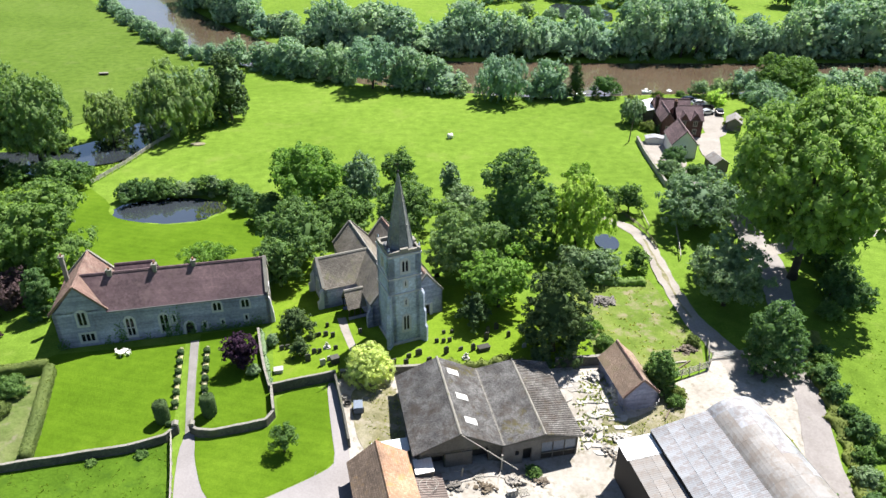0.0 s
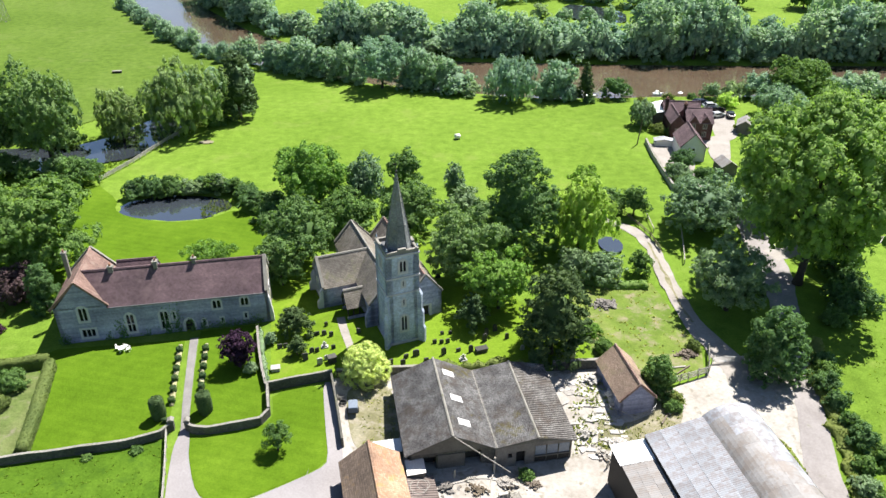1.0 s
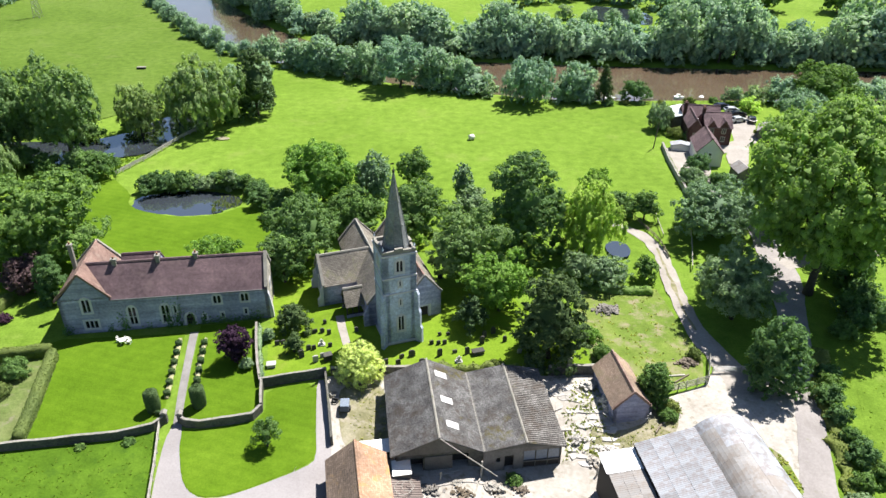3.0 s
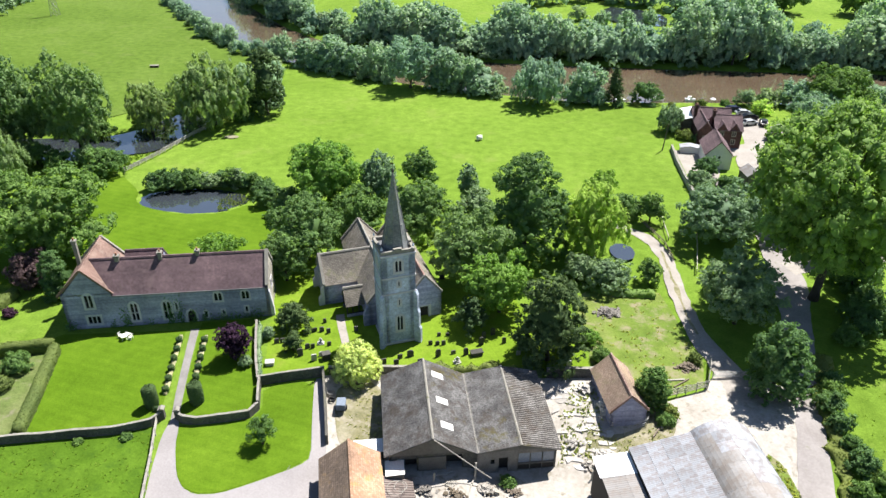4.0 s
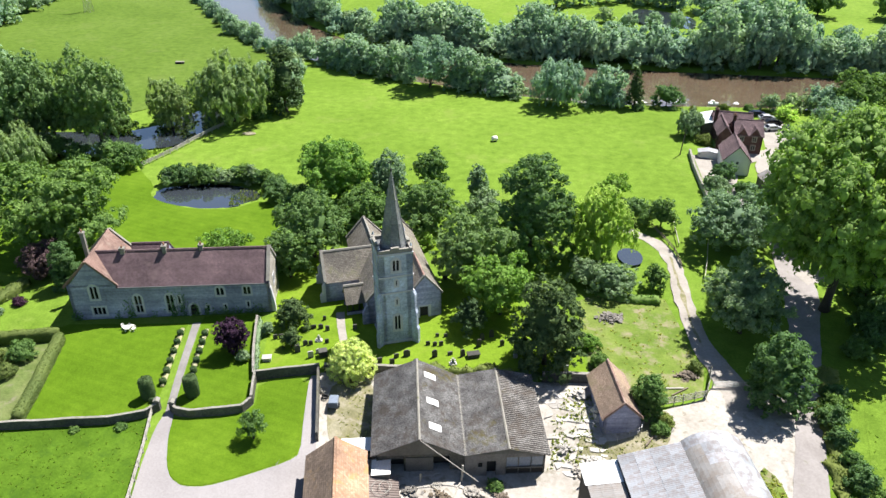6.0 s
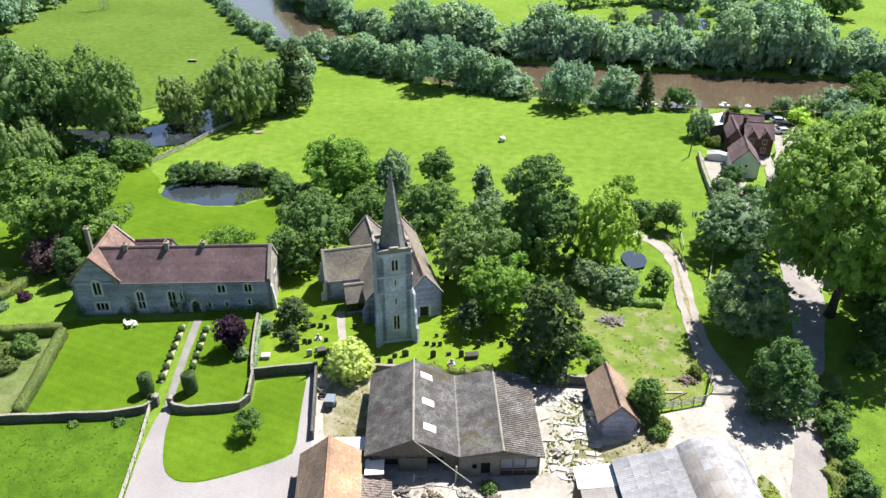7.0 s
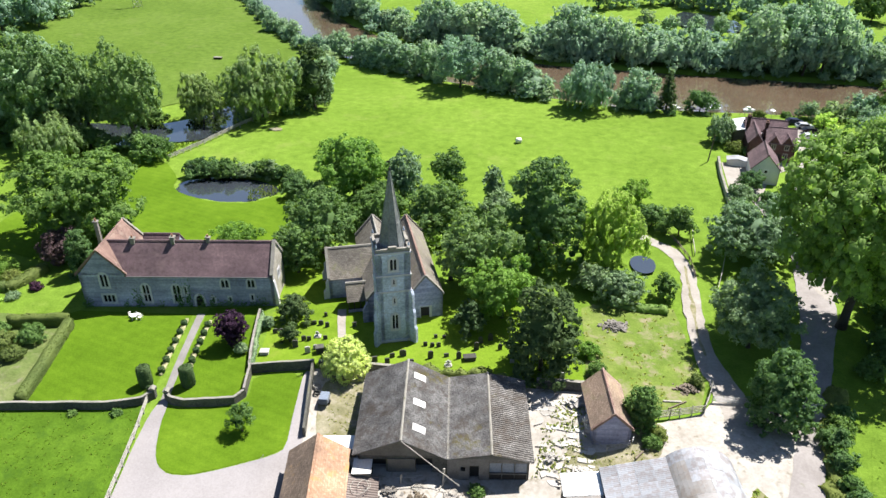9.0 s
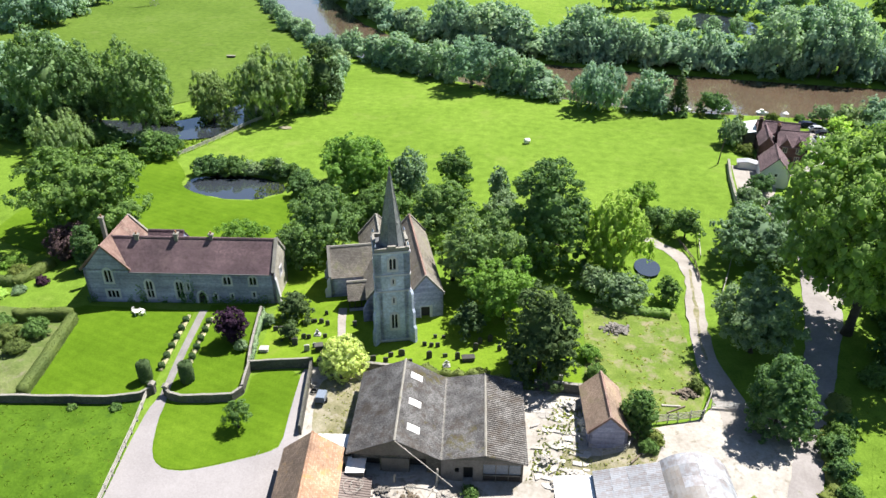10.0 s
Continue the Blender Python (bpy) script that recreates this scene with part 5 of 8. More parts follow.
# far bank
x = -200.0
while x < 215:
    y = float(np.interp(x, *FAR_BANK.T))
    big = 1.25 if x > -45 or x < -70 else 1.0
    bank_tree(x + rng.uniform(-1, 1), y + rng.uniform(4.5, 7) + (3 if x < -60 else 0), rng.uniform(0.65, 1.2) * big, rng, rng.choice((0, 3, 2, 1, 5, 0)))
    bank_tree(x + rng.uniform(-2, 2), y + rng.uniform(9, 15), rng.uniform(0.7, 1.3) * big, rng)
    if rng.random() < 0.5:
        bank_tree(x + rng.uniform(-2, 2), y + rng.uniform(0.5, 2), rng.uniform(0.4, 0.6), rng, rng.choice((1, 4)))
    x += rng.uniform(5.0, 7.4)
# thickets round the far pond
for x, y, s in [(12, 333, 1.3), (22, 338, 1.2), (32, 305, 1.0), (34, 345, 1.3), (44, 350, 1.3), (40, 296, 0.8), (52, 345, 1.2), (62, 340, 1.3), (74, 330, 1.2), (76, 303, 0.9), (84, 307, 1.0), (90, 315, 1.1), (98, 312, 1.0), (104, 322, 1.1), (70, 294, 0.7), (85, 345, 1.3), (100, 352, 1.3), (50, 297, 0.6), (58, 294.5, 0.55)]:
    bank_tree(x, y, s, rng)
# hedge line of trees at the western edge of the far field
for x, y, s in [(-196, 246, 1.3), (-204, 236, 1.4), (-206, 252, 1.3), (-201, 262, 1.2), (-207, 272, 1.2), (-206, 284, 1.3), (-210, 296, 1.3), (-212, 308, 1.2), (-214, 322, 1.3), (-218, 336, 1.3), (-222, 350, 1.2), (-216, 240, 1.5), (-220, 262, 1.4)]:
    bank_tree(x, y, s, rng)
# wood along the backwater, west
for x, y, s in [(-122, 150, 1.5), (-130, 146, 1.6), (-118, 160, 1.3), (-138, 156, 1.6), (-128, 164, 1.4), (-146, 148, 1.7), (-98, 164, 0.8), (-78, 182, 0.8), (-72, 188, 0.8), (-66, 192, 0.8)]:
    bank_tree(x, y, s, rng, rng.choice((0, 2, 5)))

# scrub in the shade of the poplar
for i, (x, y, h, r) in enumerate([(59.5, 92.6, 2.6, 2.4), (62.5, 95, 3.2, 2.8), (66, 97, 3.6, 3), (62.5, 99, 4, 3), (66, 102.5, 4, 3.2)]):
    tree(x, y, h, r, "bush", "dark_leaf" if i % 3 else "oak", "low shaded scrub bush beside the lane", "shrub", 0.42, 650 + i, category="shrub", group="lane scrub")

# undergrowth along the backwater
for i, (x, y, h, r) in enumerate([(-85, 142.0, 5.4, 3.8), (-91.5, 140.6, 4.4, 3.6), (-97, 141.4, 6.2, 4.2), (-103, 141, 7, 4.4), (-109, 140, 7.5, 4.6), (-90.5, 159.5, 4.2, 3.2), (-94, 160.5, 5, 3.8), (-114, 140, 7, 5), (-122, 140, 8, 6), (-98, 162, 6, 4.5), (-106, 163, 7, 5), (-84.5, 168.5, 5, 3.6), (-84.5, 176, 7, 4.5), (-78, 186, 7, 4.5), (-62, 184, 5, 3.6), (-114, 165, 8, 5), (-61.5, 174.5, 3, 3)]):
    tree(x, y, h, r, "bush", "oak" if i % 3 else "olive", "dense green bush on the backwater bank", "shrub", 0.5, 600 + i, category="shrub", group="backwater bushes")

# bushes between the backwater and the river
rb = random.Random(41)
for k in range(13):
    t = k / 12
    x, y = -57.5 - 13 * t + rb.uniform(-1.5, 1.5), 186 + 42 * t
    bank_tree(x, y, rb.uniform(0.42, 0.75), rb, rb.choice((0, 1, 3, 4)))

# hedge behind the pond
for k in range(14):
    x = -65 + k * 1.75 + rb.uniform(-0.5, 0.5)
    tree(x, float(np.interp(x, [-65, -58, -50, -41], [131.5, 134, 135.2, 133.4])) + rb.uniform(-0.8, 0.8), rb.uniform(2.2, 5.0), rb.uniform(1.6, 2.8), "bush", rb.choice(("dark_leaf", "oak", "willow")), "dark thorn bush beside the pond", "shrub", 0.4, 700 + k, category="shrub", group="pond bushes")

for x, y, h, r in [(-64.5, 132.0, 4.2, 3.4), (-61, 133.6, 4.2, 3.4), (-57, 134.0, 4.0, 3.2), (-52, 136, 3.2, 2.8), (-48.5, 136, 3.0, 2.6), (-45, 135, 3.0, 2.6), (-41.5, 132, 3.8, 3.2), (-39, 127.5, 4.4, 3.7), (-35.2, 127.8, 4.2, 3.4), (-34, 122, 5, 3.8)]:
    tree(x, y, h, r, "bush", "dark_leaf", "dark thorn bush beside the pond", "shrub", 0.42, int(-x * 3), category="shrub", group="pond bushes")


# ---- the old house ----
def old_house():
    hx, hy = -55.93, 82.69
    base = 0.0
    house = thing("house", "long grey-stone medieval house with plum clay-tile roof", "house", (hx, hy, base), 12.6)
    a, b, L, D, W = 8.0, 0.0, 30.4, 7.2, 10.4
    th = 0.5
    e1, r1, e2, r2 = 5.85, 9.75, 5.8, 9.95
    # front of the cross wing, with its gable
    wing_windows = [(3.1, 4.4, 3.55, 6.1), (2.9, 4.9, 0.75, 2.3)]
    wall(house, (0.7, 0), (a, 0), -0.4, e2, th, "stone", wing_windows, (3.65, r2))
    window(house, (0.7, 0), (a, 0), 3.1, 4.4, 3.55, 6.1, 2)
    window(house, (0.7, 0), (a, 0), 2.9, 4.9, 0.75, 2.3, 3, "square")
    # front of the main range
    holes = [(1.95, 3.2, 0.9, 4.2), (6.65, 7.95, 0.95, 4.15), (8.4, 8.95, 2.3, 3.9), (9.95, 11.35, 0.1, 2.3), (12.5, 13.1, 0.7, 2.1), (14.25, 15.6, 3.55, 5.2), (18.3, 19.6, 3.6, 5.25), (15.1, 15.65, 1.0, 2.1), (18.55, 19.15, 1.3, 2.5)]
    p, q = (a, 0), (L, 0)
    wall(house, p, q, -0.4, e1, th, "stone", holes)
    window(house, p, q, *holes[0], 2, "pointed", True)
    window(house, p, q, *holes[1], 2, "pointed", True)
    window(house, p, q, *holes[2], 1, "square", rim=0.12)
    window(house, p, q, *holes[4], 1, "pointed", rim=0.14)
    window(house, p, q, *holes[5], 2, "pointed", rim=0.14)
    window(house, p, q, *holes[6], 2, "pointed", rim=0.14)
    window(house, p, q, *holes[7], 1, "square", rim=0.12)
    window(house, p, q, *holes[8], 1, "square", rim=0.12)
    # arched doorway
    wm = wall_frame(p, q)
    bm = bmesh.new()
    outer = [(9.75, 0.0), (11.55, 0.0), (11.6, 1.5), (11.3, 2.3), (10.65, 2.65), (10.0, 2.3), (9.7, 1.5)]
    plate_with_holes(bm, outer, [pointed(10.05, 11.25, 0.12, 2.25, 5)], -0.1, 0.3)
    bmesh.ops.transform(bm, matrix=wm, verts=bm.verts[:])
    door = part("doorway", bm, "dressed", house, "pale stone arched doorway")
    bm = bmesh.new()
    for i in range(5):
        box(bm, 10.0 + i * 0.26, 10.0 + i * 0.26 + 0.245, 0.32, 0.38, 0.1, 2.3, wm)
    part("door", bm, "dark_wood", door, "dark plank door in shade")
    # other walls
    # east gable takes the painted sunlit tone
    wall(house, (L, 0), (L, D), -0.4, e1, th, "lit_stone", [(3.0, 4.2, 3.6, 5.0)], (D / 2, r1))
    window(house, (L, 0), (L, D), 3.0, 4.2, 3.6, 5.0, 2, "square")
    wall(house, (L, D), (a, D), -0.4, e1, th, "stone")
    wall(house, (a, W), (0.7, W), -0.4, e2, th, "stone", (), (3.65, r2))
    wall(house, (0.7, W), (0.7, 0), -0.4, e2, th, "stone", [(2.5, 3.7, 3.4, 5.0), (6.5, 7.7, 3.4, 5.0)])
    window(house, (0.7, W), (0.7, 0), 2.5, 3.7, 3.4, 5.0, 2, "square")
    window(house, (0.7, W), (0.7, 0), 6.5, 7.7, 3.4, 5.0, 2, "square")
    wall(house, (a, D), (a, W), -0.4, e2, th, "stone")
    # roofs
    gable_roof(house, a - 0.1, L - 0.1, 0, D, e1, r1, "tile", "x", 0.3, 0.0, cap="tile")
    gable_roof(house, 4.2, a - 0.1, 0.3, D - 0.3, e1 + 0.3 * (r1 - e1) / (D / 2), r1, "tile", "x", 0.0, 0.0, cap="tile")
    gable_roof(house, 0.4, a, 0.1, W - 0.1, e2, r2, "tile_warm", "y", 0.3, 0.0, at=(4.35 - 0.4) / (a - 0.4), cap="tile_warm")
    gable_roof(house, 8.2, 13.8, D - 0.5, D + 3.2, 6.2, 8.3, "tile", "x", 0.2, 0.1, cap="tile")
    wall(house, (13.8, D), (13.8, D + 3.2), -0.4, 6.1, 0.4, "stone", (), (1.35, 8.2))
    wall(house, (13.8, D + 3.2), (8.2, D + 3.2), -0.4, 6.1, 0.4, "stone")
    verge_coping(house, L - 0.1, 0, D, e1, r1, "x", 0.5, 0.5, 0.4)
    verge_coping(house, 0.0, 0.4, a, e2, r2, "y", (4.35 - 0.4) / (a - 0.4), 0.28, 0.3, "tile_warm")
    verge_coping(house, W - 0.05, 0.4, a, e2, r2, "y", (4.35 - 0.4) / (a - 0.4), 0.4, 0.36)
    # kneeler and corner buttress at the east end
    bm = bmesh.new()
    prism(bm, [(0, -0.4), (0.55, -0.4), (0.5, 1.8), (0.15, 4.6), (0, 4.9)], 0.0, 0.7, Matrix.Translation((L, 0, 0)))
    part("buttress", bm, "dressed", house)
    bm = bmesh.new()
    tube(bm, [(a + 0.3, -0.33, e1 - 0.14), (L - 0.3, -0.33, e1 - 0.14)], [0.09, 0.09], 8)
    part("gutter", bm, "lead", house)
    chimney(house, 8.6, 3.4, 8.2, 10.5, 0.65, 0.5, "coping", 1)
    chimney(house, 14.8, 3.5, 8.6, 10.7, 0.55, 0.7, "coping", 1)
    chimney(house, 20.2, 3.6, 8.8, 10.6, 0.55, 0.5, "coping", 1)
    chimney(house, 1.6, 7.1, 5.0, 11.4, 0.55, 0.55, "coping", 1)
    # climbing plants on the front wall
    rngp = np.random.default_rng(77)
    for s, w, h in ((9.2, 1.3, 3.4), (15.6, 1.1, 4.0), (17.0, 1.0, 4.6), (19.0, 0.8, 3.0), (20.6, 0.9, 2.6), (1.2, 1.6, 2.2), (23.4, 1.0, 1.8), (28.6, 1.4, 1.9), (22.2, 2.0, 1.4), (25.0, 2.4, 1.5), (27.0, 2.0, 1.6), (12.6, 1.2, 1.2), (7.2, 0.9, 1.6)):
        n = int(120 * w * h / 3)
        pos = np.stack([rngp.normal(s, w * 0.32, n), -0.12 - np.abs(rngp.normal(0, 0.12, n)), np.abs(rngp.normal(0, h * 0.42, n))], 1)
        pos = pos[pos[:, 2] < h * 1.2]
        quads = leaf_quads(rngp, pos, np.tile([0, -1.0, 0.4], (len(pos), 1)), 0.22)
        leaves_mesh("climber", quads, np.zeros((0, 3)), np.zeros((0, 3), int), "dark_leaf", house, "dark climbing plant on the wall")["kind"] = "stuff"


old_house()


# ---- the church ----
def string_course(bm, x0, x1, y0, y1, z, out=0.12, h=0.2):
    box(bm, x0 - out, x1 + out, y0 - out, y1 + out, z - h / 2, z + h / 2)


def church():
    ch = thing("church", "grey stone parish church with tower, spire and stone-slated roofs", "church", (-2.8, 85.9, 0), 24)
    # tower
    x0, x1, y0, y1, top = -5.35, -0.55, 0.1, 4.95, 15.2
    th = 0.9
    front = [(1.9, 2.95, 2.5, 5.2), (2.2, 2.64, 6.8, 8.0), (2.2, 2.64, 9.95, 11.05), (1.85, 2.98, 12.3, 14.3)]
    p, q = (x0, y0), (x1, y0)
    wall(ch, p, q, -0.3, top, th, "tower", front)
    window(ch, p, q, *front[0], 2)
    window(ch, p, q, *front[1], 1, "pointed", rim=0.15)
    window(ch, p, q, *front[2], 1, "pointed", rim=0.15)
    window(ch, p, q, *front[3], 2)
    for p, q in (((x1, y0), (x1, y1)), ((x1, y1), (x0, y1)), ((x0, y1), (x0, y0))):
        wall(ch, p, q, -0.3, top, th, "tower", [front[3]])
        window(ch, p, q, *front[3], 2)
    for z, o in ((0.6, 0.16), (8.95, 0.1), (11.55, 0.1), (15.1, 0.12)):
        bm = bmesh.new()
        string_course(bm, x0, x1, y0, y1, z, o, 0.24)
        part("string_course", bm, "dressed", ch)
    # parapet with merlons
    bm = bmesh.new()
    for a0, a1, b0, b1 in ((x0, x1, y0, y0 + 0.35), (x0, x1, y1 - 0.35, y1), (x0, x0 + 0.35, y0 + 0.35, y1 - 0.35), (x1 - 0.35, x1, y0 + 0.35, y1 - 0.35)):
        box(bm, a0, a1, b0, b1, 15.22, 15.75)
    part("parapet", bm, "coping", ch)
    bm = bmesh.new()
    box(bm, x0 + 0.35, x1 - 0.35, y0 + 0.35, y1 - 0.35, 15.0, 15.26)
    part("tower_roof", bm, "lead", ch, "grey lead flat round the spire")
    # one raised block in the middle of each side
    for a0, a1, b0, b1 in ((-0.55, 0.55, y0, y0 + 0.35), (-0.55, 0.55, y1 - 0.35, y1)):
        bm, cx = bmesh.new(), (x0 + x1) / 2
        box(bm, cx + a0, cx + a1, b0 + 0.003, b1 - 0.003, 15.75, 15.98)
        box(bm, cx + a0 - 0.03, cx + a1 + 0.03, b0 - 0.03, b1 + 0.03, 15.98, 16.04)
        part("merlon", bm, "coping", ch)
    for xx in (x0, x1 - 0.35):
        bm, cy = bmesh.new(), (y0 + y1) / 2
        box(bm, xx + 0.003, xx + 0.347, cy - 0.55, cy + 0.55, 15.75, 15.98)
        box(bm, xx - 0.03, xx + 0.38, cy - 0.58, cy + 0.58, 15.98, 16.04)
        part("merlon", bm, "coping", ch)
    # corner pinnacles behind the parapet
    for cx, cy in ((x0 + 0.2, y0 + 0.2), (x1 - 0.2, y0 + 0.2), (x1 - 0.2, y1 - 0.2), (x0 + 0.2, y1 - 0.2)):
        bm = bmesh.new()
        tube(bm, [(cx, cy, 16.05), (cx, cy, 16.3), (cx, cy, 16.55)], [0.16, 0.12, 0.03], 6)
        part("pinnacle", bm, "tower", ch)
    # spire: eight faces with rolls on the arrises
    cx, cy, R, tip = (x0 + x1) / 2 + 0.25, (y0 + y1) / 2, 1.85, 26.6
    bm = bmesh.new()
    ring = lambda r, z: [bm.verts.new((cx + r * math.cos(radians(22.5 + 45 * k)), cy + r * math.sin(radians(22.5 + 45 * k)), z)) for k in range(8)]
    zs = [15.2, 17.0, 19.0, 21.0, 23.0, 25.0, 26.3]
    rings = [ring(R * (tip - z) / (tip - 15.2), z) for z in zs]
    for a, b in zip(rings, rings[1:]):
        for k in range(8):
            bm.faces.new((a[k], a[(k + 1) % 8], b[(k + 1) % 8], b[k]))
    bm.faces.new(rings[-1])
    spire = part("spire", bm, "spire", ch, "slender octagonal grey stone spire")
    for k in range(8):
        a = radians(22.5 + 45 * k)
        bm = bmesh.new()
        tube(bm, [(cx + R * 1.0 * math.cos(a), cy + R * math.sin(a), 15.2), (cx + 0.05 * math.cos(a), cy + 0.05 * math.sin(a), tip - 0.3)], [0.09, 0.04], 6)
        part("rib", bm, "spire", spire)
    for z in (18.8, 22.2):
        bm = bmesh.new()
        r = R * (tip - z) / (tip - 15.2) + 0.05
        tube(bm, [(cx, cy, z - 0.08), (cx, cy, z + 0.08)], [r, r - 0.02], 8)
        bmesh.ops.rotate(bm, verts=bm.verts[:], cent=(cx, cy, z), matrix=Matrix.Rotation(radians(22.5), 3, "Z"))
        part("band", bm, "spire", spire)
    bm = bmesh.new()
    tube(bm, [(cx, cy, tip - 0.4), (cx, cy, tip - 0.1), (cx, cy, tip + 0.05), (cx, cy, tip + 1.0)], [0.14, 0.18, 0.04, 0.02], 8)
    box(bm, cx - 0.35, cx + 0.1, cy - 0.015, cy + 0.015, tip + 0.75, tip + 0.95)
    part("weathervane", bm, "iron", spire)
    # diagonal buttresses with set-offs
    for bx, by, ang in ((x1, y0, -45), (x0, y0, -135)):
        bm = bmesh.new()
        m = Matrix.Translation((bx, by, 0)) @ Matrix.Rotation(radians(ang), 4, "Z")
        prism(bm, [(-0.3, -0.3), (0.85, -0.3), (0.85, 2.6), (0.6, 3.1), (0.6, 5.4), (0.38, 5.9), (0.38, 8.3), (0.12, 8.9), (-0.3, 8.9)], -0.26, 0.26, m)
        part("buttress", bm, "tower", ch)
    # north range
    n0, n1, na, nb = -0.2, 4.95, 5.5, 25.8
    ne, nr = 4.2, 7.45
    door = [(1.75, 3.15, -0.1, 2.2)]
    wall(ch, (n0, na), (n1, na), -0.3, ne, 0.6, "stone", door, ((n1 - n0) / 2, nr))
    bm = bmesh.new()
    wm = wall_frame((n0, na), (n1, na))
    box(bm, 1.6, 1.78, -0.12, 0.2, -0.1, 2.2, wm)
    box(bm, 3.12, 3.5, -0.12, 0.2, -0.1, 2.2, wm)
    box(bm, 1.6, 3.5, -0.12, 0.2, 2.203, 2.42, wm)
    dw = part("doorway", bm, "dressed", ch, "pale stone jambs round a dark doorway")
    bm = bmesh.new()
    box(bm, 1.8, 3.1, 0.4, 0.46, -0.1, 2.2, wm)
    part("door", bm, "dark_wood", dw)
    holes = [(2.4, 4.0, 1.4, 3.6), (7.4, 9.0, 1.4, 3.6), (12.6, 14.2, 1.4, 3.6), (17.0, 18.6, 1.4, 3.6)]
    wall(ch, (n1, na), (n1, nb), -0.3, ne, 0.6, "stone", holes)
    for h in holes:
        window(ch, (n1, na), (n1, nb), *h, 2)
    wall(ch, (n1, nb), (n0, nb), -0.3, ne, 0.6, "stone", (), ((n1 - n0) / 2, nr))
    gable_roof(ch, n0, n1, na + 0.1, nb - 0.1, ne, nr, "slate", "y", 0.25, 0.0, cap="tile_warm")
    verge_coping(ch, na + 0.05, n0, n1, ne, nr, "y", 0.5, 0.35, 0.26)
    verge_coping(ch, nb - 0.05, n0, n1, ne, nr, "y")
    # south range
    s0, s1, sa, sb = -6.3, -0.25, 5.6, 26.0
    se, sr = 4.3, 7.85
    wall(ch, (s0, sa), (s1, sa), -0.3, se, 0.6, "stone", (), ((s1 - s0) / 2, sr))
    wall(ch, (s1, sb), (s0, sb), -0.3, se, 0.6, "stone", (), ((s1 - s0) / 2, sr))
    holes = [(2.0, 3.4, 1.5, 3.6)]
    wall(ch, (s0, sb), (s0, sa), -0.3, se, 0.6, "stone", holes)
    window(ch, (s0, sb), (s0, sa), *holes[0], 2)
    gable_roof(ch, s0, s1, sa + 0.1, sb - 0.1, se, sr, "slate", "y", 0.25, 0.0, cap="coping")
    verge_coping(ch, sb - 0.05, s0, s1, se, sr, "y")
    verge_coping(ch, sa + 0.05, s0, s1, se, sr, "y")
    bm = bmesh.new()
    prism(bm, [(0, -0.3), (-0.8, -0.3), (-0.8, 2.4), (-0.2, 3.6), (0, 3.6)], sa, sa + 0.6, Matrix.Translation((s0, 0, 0)))
    part("buttress", bm, "stone", ch)
    # south transept
    t0, t1, ta, tb = -11.7, -6.2, 13.0, 19.4
    te, tr = 4.1, 7.7
    wall(ch, (t0, ta), (t1, ta), -0.3, te, 0.6, "stone")
    wall(ch, (t1, tb), (t0, tb), -0.3, te, 0.6, "stone")
    hole = (2.1, 4.3, 1.4, 4.0)
    wall(ch, (t0, tb), (t0, ta), -0.3, te, 0.6, "stone", [hole], ((tb - ta) / 2, tr))
    window(ch, (t0, tb), (t0, ta), *hole, 3)
    gable_roof(ch, t0 + 0.1, -3.3, ta, tb, te, tr, "slate", "x", 0.25, 0.0, cap="coping")
    verge_coping(ch, t0 + 0.05, ta, tb, te, tr, "x", 0.5, 0.45, 0.36)
    for yy in (ta, tb - 0.6):
        bm = bmesh.new()
        prism(bm, [(0, -0.3), (-0.9, -0.3), (-0.9, 1.6), (-0.5, 2.1), (-0.5, 3.3), (0, 4.0)], yy, yy + 0.6, Matrix.Translation((t0, 0, 0)))
        part("buttress", bm, "dressed", ch)
    # porch: timber front under a small slated roof
    p0, p1, pa, pb = -9.1, -6.3, 8.6, 11.8
    gable_roof(ch, p0, p1, pa, pb, 2.7, 4.7, "slate", "x", 0.3, 0.15, cap="coping")
    for py in (pa + 0.1, pb - 0.1):
        for px in (p0 + 0.1, p0 + 0.95, p1 - 0.9):
            bm = bmesh.new()
            box(bm, px - 0.08, px + 0.08, py - 0.08, py + 0.08, 0.0, 2.65)
            part("porch_post", bm, "dark_wood", ch, "dark timber porch post")
        for z in (2.6, 1.0):
            bm = bmesh.new()
            beam(bm, (p0, py, z), (p1, py, z), 0.14, 0.16)
            part("porch_rail", bm, "dark_wood", ch, "dark timber porch rail")
    for py in (pa, pb - 0.3):
        bm = bmesh.new()
        box(bm, p0, p1, py, py + 0.3, -0.3, 0.95)
        part("porch_base", bm, "stone", ch)
    return ch


church()


